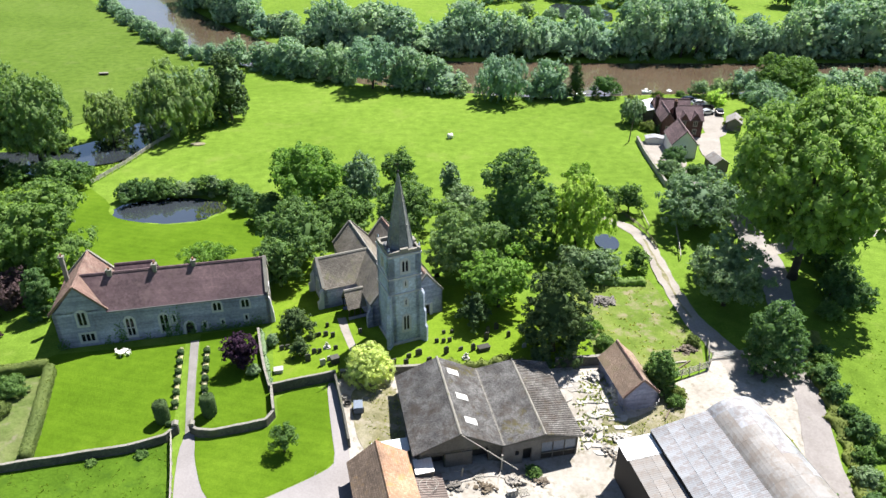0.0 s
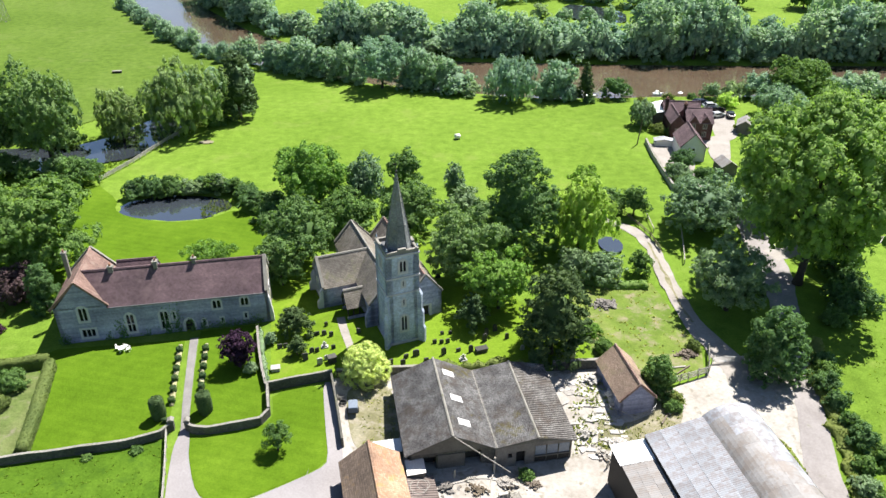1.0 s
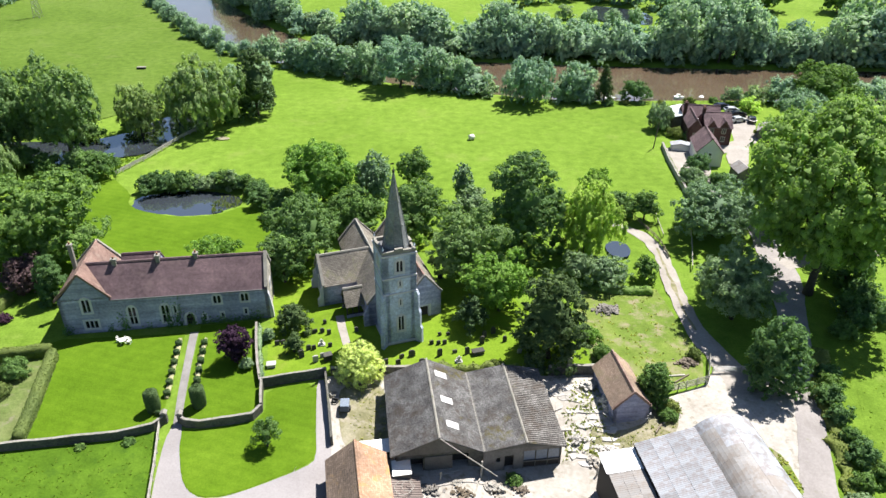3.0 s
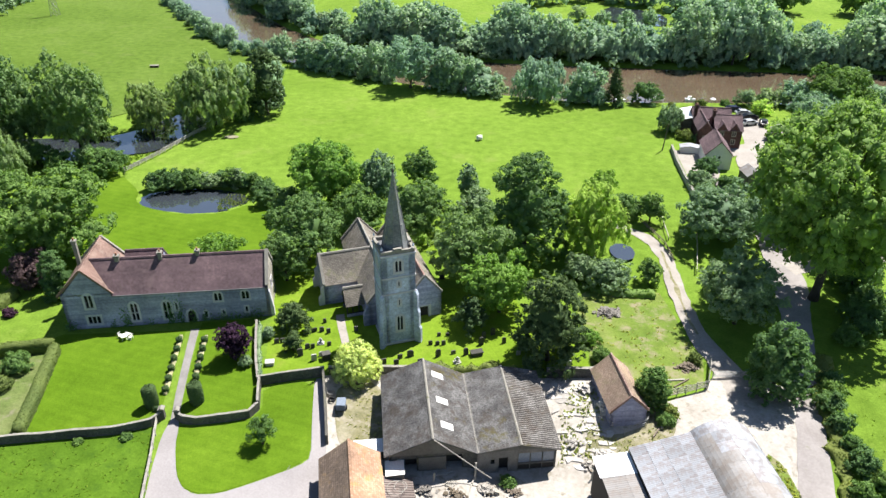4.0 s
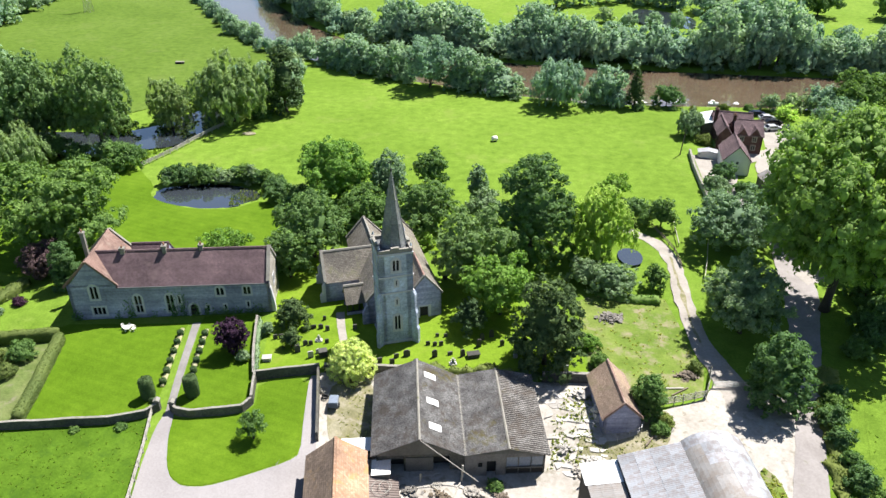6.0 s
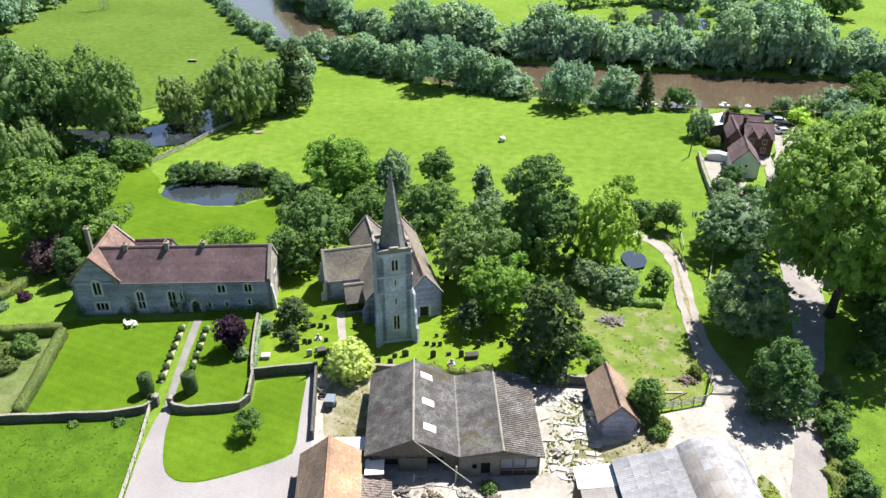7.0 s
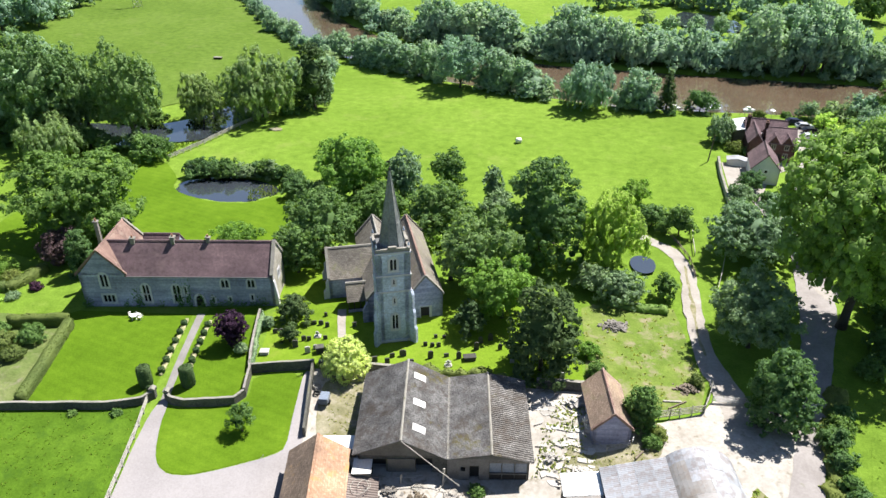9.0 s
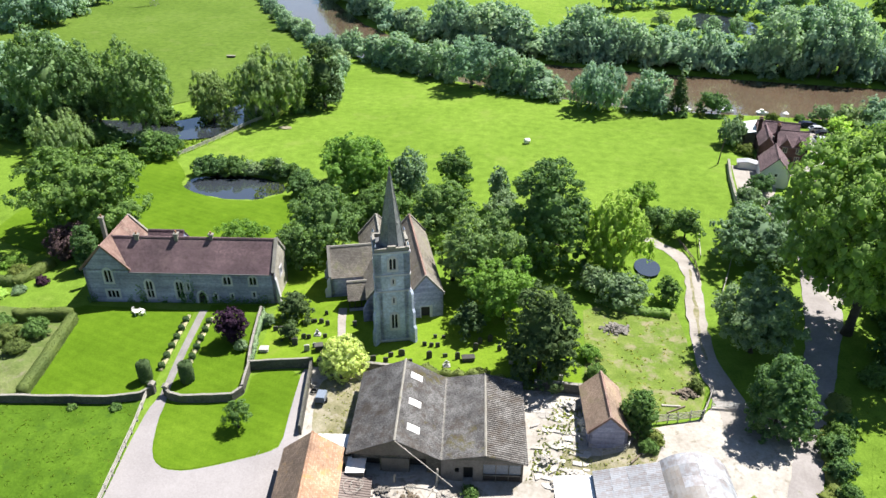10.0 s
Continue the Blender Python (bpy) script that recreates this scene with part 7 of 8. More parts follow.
stone_wall([(-14.2, 76.9), (-7, 77.9), (-2, 78.4)], 1.2, 0.45, "low churchyard wall behind the farm", seed=6)
stone_wall([(15.4, 79.7), (18.6, 80.2), (22.3, 80.6)], 1.5, 0.5, "dark stone wall at the end of the yard", seed=7)
stone_wall([(-9.6, 55.4), (-8.6, 50.6), (-7.6, 45)], 1.6, 0.4, "low dark wall beside the outbuilding", seed=8)
stone_wall([(46.3, 167.2), (46.0, 158), (46.2, 149), (46.5, 140.4)], 1.1, 0.5, "pale low wall round the quayside garden", "pale_slab", True, 9)
sheet("house_drive", [(59.4, 157), (63.2, 155.6), (66.8, 168), (69.6, 180), (72.4, 195), (66.8, 195), (65.8, 182), (64.0, 168.4), (60.2, 164)], 0.07, "track", "pale gravel drive beside the quayside houses", "drive", soft=1)
sheet("cottage_yard", [(47.2, 152.4), (47, 166.4), (52.4, 167), (52.4, 158), (50.2, 153)], 0.08, "track", "pale gravel yard before the cottage", "yard")

for x, y in ((-33.35, 66.7), (-31.35, 66.75)):
    pier = thing("gate_pier", "square stone gate pier with a pale cap", "gate pier", (x, y, gz(x, y)), 12, "garden gate piers")
    bm = bmesh.new()
    box(bm, -0.3, 0.3, -0.3, 0.3, -0.3, 1.5)
    part("shaft", bm, "rubble", pier)
    bm = bmesh.new()
    prism(bm, [(-0.4, 1.5), (0.4, 1.5), (0.4, 1.62), (0, 1.85), (-0.4, 1.62)], -0.4, 0.4)
    part("cap", bm, "coping", pier)


def fence(line, h, rails, mat, label, post_gap=2.0, post=0.12, rail=(0.06, 0.12), name="fence", lean=0.0, seed=1):
    rf = random.Random(seed)
    ox, oy = line[0]
    f = thing(name, label, "fence", (ox, oy, 0))
    pts = []
    for (x0, y0), (x1, y1) in zip(line, line[1:]):
        n = max(1, round(math.hypot(x1 - x0, y1 - y0) / post_gap))
        pts += [(x0 + (x1 - x0) * k / n, y0 + (y1 - y0) * k / n) for k in range(n)]
    pts.append(line[-1])
    for p in pts:
        bm = bmesh.new()
        g = gz(*p)
        tx, ty = rf.uniform(-lean, lean), rf.uniform(-lean, lean)
        beam(bm, (p[0] - ox, p[1] - oy, g - 0.3), (p[0] - ox + tx, p[1] - oy + ty, g + h + rf.uniform(0, 0.08)), post, post)
        part("post", bm, mat, f, uv=False)
    for a, b in zip(pts, pts[1:]):
        for r in range(rails):
            z = h * (0.94 - r * 0.8 / max(1, rails))
            bm = bmesh.new()
            beam(bm, (a[0] - ox, a[1] - oy, gz(*a) + z + rf.uniform(-0.03, 0.03)), (b[0] - ox, b[1] - oy, gz(*b) + z + rf.uniform(-0.03, 0.03)), *rail)
            part("rail", bm, mat, f, uv=False)
    return f


fence([(-33.7, 65.8), (-31.6, 59.5), (-29.6, 53), (-27.6, 46.5)], 1.15, 3, "pale_timber", "pale post and rail fence along the paddock", 2.2, 0.14, (0.07, 0.16), seed=1)
fence([(-75.4, 139.2), (-72.4, 149.7), (-69.7, 162.8), (-66.2, 173.5)], 1.1, 3, "pale_timber", "silvered plank fence beside the backwater", 2.2, 0.14, (0.07, 0.22), seed=2)
fence([(31.2, 77.2), (33.8, 78.2), (36.8, 79.6), (37.6, 82.2), (38.2, 84.6)], 1.55, 5, "pale_timber", "leaning grey cattle hurdles round the waste ground", 1.8, 0.1, (0.05, 0.1), "hurdle_fence", 0.15, 3)
fence([(38.0, 82.0), (41.9, 82.4)], 1.2, 5, "galv", "galvanised field gate across the track", 3.9, 0.1, (0.05, 0.06), "field_gate", 0.0, 4)
fence([(34.1, 128.1), (35.9, 123.3), (37.3, 119.2), (37.9, 113.6)], 0.9, 2, "timber", "dark timber rail fence along the track bend", 2.4, 0.12, (0.08, 0.14), seed=5)
fence([(38.5, 132.9), (38.3, 127), (38.3, 121.2)], 0.8, 1, "pale_timber", "pale single rail at the meadow edge", 5.8, 0.14, (0.12, 0.2), "rail_fence", seed=6)
fence([(43.6, 122.6), (42.4, 116), (41.1, 109.6)], 1.1, 2, "pale_timber", "pale double rail under the sallows", 3.3, 0.12, (0.08, 0.12), "rail_fence", seed=7)
fence([(22.0, 71.9), (25.0, 70.3), (27.9, 72.0), (28.4, 73.8)], 1.1, 2, "galv", "tubular steel rail in front of the shed", 1.5, 0.06, (0.05, 0.05), "steel_rail", seed=8)
fence([(-29.5, 90.5), (-45, 96)], 0.9, 2, "timber", "thin fence behind the house", 2.5, 0.08, (0.05, 0.08), seed=9)
fence([(30, 201.2), (46, 201.2), (70, 203.6)], 0.8, 1, "timber", "low rail along the quay edge", 3.0, 0.1, (0.06, 0.1), seed=10)

hedge([(-54.3, 77.8), (-52.7, 72.5), (-50.9, 66), (-49.9, 61.8)], 1.35, 1.5, "hedge", "clipped olive-green garden hedge beside the lawn", seed=1, leaf=0.17, rough=0.03)
hedge([(-54.8, 78.2), (-58, 77.2), (-63, 75.6)], 1.3, 1.8, "hedge", "clipped garden hedge turning from the lawn", seed=2, leaf=0.18, rough=0.05)
hedge([(-69, 91), (-69.6, 87), (-70.6, 83.6)], 1.8, 1.3, "hedge", "low clipped hedge in the west garden", seed=3)
hedge([(-70.6, 84), (-78, 83), (-86, 82)], 1.5, 1.3, "hedge", "low clipped hedge in the west garden", seed=4)
hedge([(-27.2, 86.6), (-25.6, 81.4), (-24.2, 77.4), (-23.2, 74.6)], 0.5, 0.8, "willow", "grey-green shrubs over the churchyard wall", seed=5, rough=0.35)
stone_wall([(-27.6, 86.6), (-26.0, 81.4), (-24.6, 77.4), (-23.2, 74.0)], 1.0, 0.35, "low stone wall between lawn and churchyard", seed=12)
hedge([(54.6, 88.5), (51.9, 81.6), (51.0, 74.4), (50.0, 66.1), (48.6, 58.9), (46.6, 50), (44.6, 40)], 1.8, 0.6, "hedge", "rough grassy hedge bank beside the lane", seed=6, rough=0.35, leaf=0.3)
hedge([(0, 78.7), (6, 79.3), (12, 79.8)], 1.0, 1.3, "hedge", "overgrown green bushes behind the barn", seed=7, rough=0.3, leaf=0.34)
hedge([(23, 102.8), (27, 101.8), (33, 101.9)], 1.6, 0.9, "oak", "band of tall reeds below the sallows", "reeds", 0.4, 8, 0.25, "reeds")
hedge([(-33.9, 68.0), (-35.0, 67.7)], 0.5, 0.6, "yew", "short low box hedge beside the gate", leaf=0.16, seed=9)

for i, (x, y, h, r, mat) in enumerate([(51.4, 76.8, 3.6, 2.2, "dark_leaf"), (52.6, 79.6, 3.0, 2.0, "oak"), (53.6, 82.4, 2.4, 1.8, "dark_leaf"), (51.6, 73.6, 3.0, 1.9, "dark_leaf"), (52.0, 70.6, 2.2, 1.6, "oak"), (52.4, 67.6, 3.2, 2.2, "dark_leaf"), (53.6, 65.4, 2.6, 1.8, "oak"), (51.0, 63.6, 2.4, 1.8, "oak"), (49.6, 60.4, 2.6, 2.0, "willow"), (51.2, 58.2, 2.4, 2.0, "oak"), (48.6, 56.4, 2.2, 1.8, "dark_leaf"), (47.8, 52.6, 2.6, 2.0, "oak"), (47.0, 48.8, 2.4, 1.8, "dark_leaf"), (43.4, 57.4, 2.0, 1.5, "willow"), (42.4, 55.2, 2.2, 1.6, "willow")]):
    tree(x, y, h, r, "bush", mat, "dense thorn bush in the lane hedge", "shrub", 0.32, 400 + i, category="shrub", group="lane hedge bushes")
for i, (x, y, h, r, mat) in enumerate([(-57.5, 73.6, 2.6, 2.4, "oak"), (-60.6, 71, 2.8, 2.4, "hedge"), (-63.5, 73.2, 2.4, 2.2, "oak"), (-57.4, 69.4, 2.0, 1.8, "hedge"), (-66.8, 70, 2.6, 2.4, "hedge"), (-62, 66.6, 1.6, 1.8, "hedge"), (-72.5, 87.2, 1.6, 2.0, "hedge"), (-75.5, 89.2, 1.8, 2.4, "fresh"), (-79, 88.4, 1.8, 2.2, "hedge"), (-68.2, 82.2, 1.0, 1.3, "willow"), (-70.6, 80.6, 1.1, 1.4, "yellow"), (-73.5, 79.8, 1.1, 1.5, "yellow"), (-66.6, 85.4, 1.3, 1.2, "purple"), (-42, 61.6, 0.5, 0.6, "oak"), (-36.4, 63.0, 0.6, 0.8, "oak"), (10.8, 62.0, 1.3, 1.0, "oak"), (30.2, 72.6, 1.5, 1.3, "oak"), (31, 74, 1.4, 1.3, "hedge"), (36.2, 85.2, 1.8, 1.2, "hedge"), (-26.2, 77.4, 2.0, 1.0, "willow"), (-25.0, 83.8, 2.2, 1.0, "willow"), (8.2, 79.8, 2.0, 1.5, "hedge"), (23.2, 84.2, 2.2, 1.6, "oak"), (21.8, 88.4, 2.4, 1.8, "fresh")]):
    tree(x, y, h, r, "bush", mat, "low green shrub in the garden" if x < -30 else "small self-sown green bush", "shrub", 0.26, 430 + i, category="shrub")

# topiary and borders along the garden path
topiary(-35.7, 68.6, 3.1, 0.92, "yew", "clipped dark yew drum on the lawn", group="yew drums", seed=3)
topiary(-30.1, 69.8, 3.1, 0.95, "yew", "clipped dark yew drum on the lawn", group="yew drums", seed=4)
ball = None
for side in (-1, 1):
    bl = [(-33.1 + side * 1.75, 70.6), (-34.6 + side * 1.75, 76.6), (-36.2 + side * 1.75, 83.0)]
    if side > 0:
        bl = [(-33.0 + 1.7, 71.4), (-34.6 + 1.7, 77), (-36.0 + 1.7, 83.4)]
    hedge(bl, 0.55, 0.25, "lavender", "low pale lavender edging beside the path", "flower_border", 0.16, 20 + side, 0.2, "flower border")
    for k in range(6):
        t = (k + 0.3) / 6
        x, y = bl[0][0] + (bl[2][0] - bl[0][0]) * t, bl[0][1] + (bl[2][1] - bl[0][1]) * t
        if ball is None:
            ball = topiary(x, y, 0.85, 0.45, "yew", "small clipped box ball in the border", "box ball", "box_ball", "border box balls", 9, 0.14)
        else:
            copy_thing(ball, pose(x, y, gz(x, y), 0, 0, k * 70))


# ---- graveyard ----
def headstone(x, y, w, h, kind, rot, mat="headstone", tilt=0.0):
    g = thing("headstone" if kind != "tomb" else "chest_tomb", {"round": "dark lichened round-topped headstone in the grass", "flat": "dark lichened square headstone in the grass", "tomb": "low lichened stone chest tomb", "cross": "pale stone grave marker on a stepped base"}[kind], "headstone" if kind != "tomb" else "tomb", (x, y, gz(x, y)), rot, "churchyard graves")
    bm = bmesh.new()
    if kind == "tomb":
        box(bm, -w / 2, w / 2, -0.42, 0.42, -0.2, h * 0.8)
        part("chest", bm, mat, g)
        bm = bmesh.new()
        box(bm, -w / 2 - 0.1, w / 2 + 0.1, -0.52, 0.52, h * 0.8, h)
        bmesh.ops.bevel(bm, geom=bm.edges[:], offset=0.03, segments=1, affect="EDGES")
        part("slab", bm, mat, g)
        return g
    if kind == "round":
        out = [(-w / 2, -0.2), (w / 2, -0.2), (w / 2, h * 0.72), *[(w / 2 * math.cos(a), h * 0.72 + h * 0.28 * math.sin(a)) for a in np.linspace(0.35, math.pi - 0.35, 6)], (-w / 2, h * 0.72)]
    elif kind == "flat":
        out = [(-w / 2, -0.2), (w / 2, -0.2), (w / 2, h * 0.92), (w * 0.3, h), (-w * 0.3, h), (-w / 2, h * 0.92)]
    else:
        out = [(-0.12, 0.3), (0.12, 0.3), (0.12, h * 0.6), (w / 2, h * 0.6), (w / 2, h * 0.78), (0.12, h * 0.78), (0.12, h), (-0.12, h), (-0.12, h * 0.78), (-w / 2, h * 0.78), (-w / 2, h * 0.6), (-0.12, h * 0.6)]
    prism(bm, out, -0.09, 0.09, Matrix.Rotation(radians(tilt), 4, "X"))
    part("stone", bm, mat, g)
    if kind == "cross":
        bm = bmesh.new()
        box(bm, -0.5, 0.5, -0.4, 0.4, -0.2, 0.18)
        box(bm, -0.32, 0.32, -0.26, 0.26, 0.18, 0.36)
        part("plinth", bm, mat, g)
    return g


rg = random.Random(5)
GRAVES = [(-17.0, 79.5, 0.9, 1.3, "flat", 1), (-15.4, 80.1, 1.2, 1.2, "tomb", 0), (-5.1, 81.4, 0.8, 0.9, "flat", 0), (-3.7, 82.0, 1.1, 1.3, "round", 0), (0.2, 82.5, 0.9, 1.5, "round", 0), (4.1, 83.3, 0.8, 1.4, "round", 0), (5.6, 83.5, 1.9, 0.8, "tomb", 0), (3.0, 81.4, 0.9, 1.2, "cross", 1), (-1.2, 85.0, 0.7, 0.8, "flat", 0), (-0.2, 85.1, 0.7, 0.85, "round", 0), (0.7, 85.2, 0.7, 0.9, "flat", 0), (2.3, 83.3, 0.8, 0.7, "flat", 0), (9.4, 86.7, 0.7, 1.2, "round", 0), (6.1, 86.0, 0.8, 1.6, "round", 0), (-19.2, 80.3, 0.9, 1.4, "flat", 0), (-19.8, 85.2, 0.7, 0.9, "flat", 0), (-17.7, 88.4, 0.6, 0.9, "round", 0), (-16.5, 85.9, 0.7, 1.0, "flat", 0), (-17.6, 86.2, 0.8, 1.0, "round", 0), (-18.7, 86.0, 1.0, 0.8, "flat", 0), (6.4, 87.6, 0.7, 1.3, "round", 0), (7.7, 88.5, 0.8, 1.4, "round", 0), (-0.2, 87.2, 0.6, 0.7, "flat", 0), (1.0, 87.4, 0.6, 0.7, "round", 0), (-17.0, 83.3, 0.6, 1.2, "cross", 1), (-15.7, 83.0, 0.7, 0.8, "flat", 0), (-22.6, 83.0, 0.8, 0.9, "round", 0), (-21.8, 82.4, 0.8, 0.9, "flat", 0), (-23.4, 82.7, 0.8, 0.9, "flat", 0), (-18.6, 82.0, 0.8, 1.0, "round", 0), (-17.9, 82.2, 0.7, 0.9, "flat", 0), (-22.9, 78.0, 1.3, 0.7, "tomb", 1), (-16.2, 80.6, 0.9, 0.9, "round", 1), (-12.6, 86.9, 0.7, 0.9, "flat", 0), (11.5, 84.2, 0.7, 1.0, "round", 1), (18.6, 82.6, 0.8, 1.1, "round", 1), (-7.2, 79.8, 1.0, 1.2, "flat", 0), (-5.4, 80.0, 0.8, 1.0, "flat", 0), (-2.2, 81.0, 0.8, 0.6, "flat", 0), (-1.5, 103, 0.9, 1.1, "round", 0), (1.2, 106.5, 0.8, 1.0, "flat", 1), (-0.2, 110, 0.8, 1.0, "round", 0)]
for x, y, w, h, kind, pale in GRAVES:
    headstone(x, y, w * 0.86, h * 0.86, kind, 22 + rg.uniform(-8, 8), "pale_stone" if pale else "headstone", rg.uniform(-5, 5))


# ---- garden furniture ----
def garden_set(x, y):
    t = thing("garden_table", "round white painted garden table", "table", (x, y, gz(x, y)))
    bm = bmesh.new()
    tube(bm, [(0, 0, 0.7), (0, 0, 0.75)], [0.52, 0.52], 20)
    part("tabletop", bm, "white_paint", t)
    for k in range(3):
        a = k * 2.1
        bm = bmesh.new()
        beam(bm, (math.cos(a) * 0.4, math.sin(a) * 0.4, 0), (math.cos(a) * 0.12, math.sin(a) * 0.12, 0.71), 0.06, 0.06)
        part("leg", bm, "white_paint", t)
    first = None
    for cx, cy, r in ((0.85, 0.2, -100), (-0.8, 0.4, 80), (0.2, 0.85, 170)):
        if first is None:
            first = thing("garden_chair", "white painted garden chair on the lawn", "chair", (x + cx, y + cy, gz(x, y)), r, "garden chairs")
            bm = bmesh.new()
            box(bm, -0.26, 0.26, -0.26, 0.26, 0.42, 0.47)
            part("seat", bm, "white_paint", first)
            bm = bmesh.new()
            box(bm, -0.24, 0.24, 0.22, 0.26, 0.84, 0.92)
            for k in range(4):
                box(bm, -0.24 + k * 0.14, -0.18 + k * 0.14, 0.23, 0.25, 0.46, 0.85)
            part("backrest", bm, "white_paint", first)
            for lx in (-0.22, 0.22):
                for ly in (-0.22, 0.22):
                    bm = bmesh.new()
                    box(bm, lx - 0.025, lx + 0.025, ly - 0.025, ly + 0.025, 0, 0.43)
                    part("leg", bm, "white_paint", first)
        else:
            copy_thing(first, pose(x + cx, y + cy, gz(x, y), 0, 0, r))


garden_set(-45.9, 81.4)


# ---- farmyard clutter ----
def trailer(x, y, rot):
    t = thing("box_trailer", "small pale blue-grey box trailer parked by the yard wall", "trailer", (x, y, gz(x, y)), rot)
    bm = bmesh.new()
    box(bm, -0.6, 0.6, -0.85, 0.85, 0.45, 1.3)
    bmesh.ops.bevel(bm, geom=bm.edges[:], offset=0.08, segments=2, affect="EDGES")
    part("body", bm, "blue_glass", t)
    for sx in (-0.64, 0.64):
        bm = bmesh.new()
        tube(bm, [(sx - 0.09, 0, 0.32), (sx + 0.09, 0, 0.32)], [0.32, 0.32], 14)
        part("wheel", bm, "tyre", t)
    bm = bmesh.new()
    box(bm, -0.55, 0.55, -0.89, -0.86, 0.5, 1.35)
    part("tailgate", bm, "blue_paint", t)
    bm = bmesh.new()
    tube(bm, [(0, 1.0, 0.4), (0, 2.0, 0.4)], [0.05, 0.05], 8)
    part("drawbar", bm, "iron", t)


trailer(-11.1, 70.8, 8)


def hoop(x, y, z, r, label):
    t = thing("wire_hoop", label, "hoop", (x, y, z), 0, "wire hoops on the roof")
    bm = bmesh.new()
    tube(bm, [(r * math.cos(a), r * math.sin(a), 0.04 * math.sin(a)) for a in np.linspace(0, 2 * math.pi, 33)], [0.032] * 33, 6)
    part("ring", bm, "pale_timber", t, "", True)


def coil(x, y, r, mat, label):
    t = thing("hose_coil", label, "hose", (x, y, gz(x, y) + 0.1))
    bm = bmesh.new()
    pts = [((r + 0.05 * math.sin(a * 3)) * math.cos(a), (r + 0.05 * math.cos(a * 2)) * math.sin(a), 0.02 * a) for a in np.linspace(0, 18, 80)]
    tube(bm, pts, [0.05] * 80, 5)
    part("coil", bm, mat, t, "", True)


coil(-13.0, 73.0, 0.5, "pale_timber", "pale hose coil against the yard wall")
coil(-12.6, 71.8, 0.4, "iron", "dark hose coil on the yard floor")


def timber(x, y, z, length, rot, w=0.25, h=0.2, mat="pale_timber", label="weathered timber baulk lying in the yard", pitch=0.0):
    t = thing("timber_baulk", label, "timber", (x, y, z), rot, "yard timbers")
    bm = bmesh.new()
    m = Matrix.Rotation(radians(pitch), 4, "Y")
    box(bm, -length / 2, length / 2, -w / 2, w / 2, 0, h, m)
    bmesh.ops.bevel(bm, geom=bm.edges[:], offset=0.02, segments=1, affect="EDGES")
    part("baulk", bm, mat, t)


ry = random.Random(8)
for x, y, l, r in [(6.6, 60.6, 4.2, 78), (7.2, 60.2, 3.6, 66), (8.0, 60.8, 2.6, 100), (8.6, 60.0, 2.2, 30), (9.2, 61.0, 1.8, 120), (20.2, 65.2, 3.0, 130), (21.0, 64.4, 2.4, 110), (29.7, 72.0, 5.0, 58), (30.6, 73.2, 4.0, 62), (2.5, 61.4, 2.4, 12), (3.4, 61.8, 1.8, 20), (33.6, 80.4, 3, 40), (33, 81, 2.4, 10)]:
    timber(x, y, gz(x, y) + 0.02, l, r, ry.uniform(0.12, 0.28), ry.uniform(0.12, 0.25), ry.choice(("pale_timber", "timber", "pale_timber")))


def junk_post(x, y, h, lean, label):
    t = thing("yard_post", label, "post", (x, y, gz(x, y) - 0.1), 0, "yard posts")
    bm = bmesh.new()
    beam(bm, (0, 0, 0), (lean[0], lean[1], h), 0.2, 0.2)
    part("shaft", bm, "pale_timber", t)


junk_post(6.9, 61.6, 2.6, (0.05, 0.3), "weathered gate post standing in the yard")
junk_post(2.2, 60.4, 1.6, (0.1, 0.0), "short grey post before the barn")
junk_post(8.6, 58.6, 1.3, (0.0, 0.1), "short pale post in the yard")
junk_post(20.6, 63.6, 1.4, (0.1, 0.1), "leaning post at the barn corner")


def pallet(x, y, rot, tilt, label):
    t = thing("pallet", label, "pallet", (x, y, gz(x, y) + 0.08), rot, "yard pallets")
    m = Matrix.Rotation(radians(tilt), 4, "X")
    for k in range(6):
        bm = bmesh.new()
        box(bm, -0.6, 0.6, -0.5 + k * 0.18, -0.4 + k * 0.18, 0.1, 0.125, m)
        part("slat", bm, "pale_timber", t)
    for xx in (-0.55, 0, 0.45):
        bm = bmesh.new()
        box(bm, xx, xx + 0.1, -0.5, 0.5, 0.0, 0.098, m)
        part("bearer", bm, "timber", t)


pallet(9.4, 59.0, 20, 0, "grey wooden pallet lying in the yard")
pallet(4.2, 60.2, 65, 4, "grey wooden pallet near the barn doors")
pallet(21.6, 67.6, 35, 0, "grey wooden pallet among weeds")


def perforated_block(x, y, rot):
    t = thing("hollow_block", "pale hollow concrete block standing in the yard", "block", (x, y, gz(x, y)), rot)
    bm = bmesh.new()
    holes = [[(-0.42 + c * 0.46, 0.12 + r * 0.4), (-0.08 + c * 0.46, 0.12 + r * 0.4), (-0.08 + c * 0.46, 0.4 + r * 0.4), (-0.42 + c * 0.46, 0.4 + r * 0.4)] for c in range(2) for r in range(2)]
    plate_with_holes(bm, [(-0.55, 0), (0.52, 0), (0.52, 0.95), (-0.55, 0.95)], holes, -0.2, 0.2)
    part("block", bm, "pale_slab", t)


perforated_block(7.9, 58.4, 15)


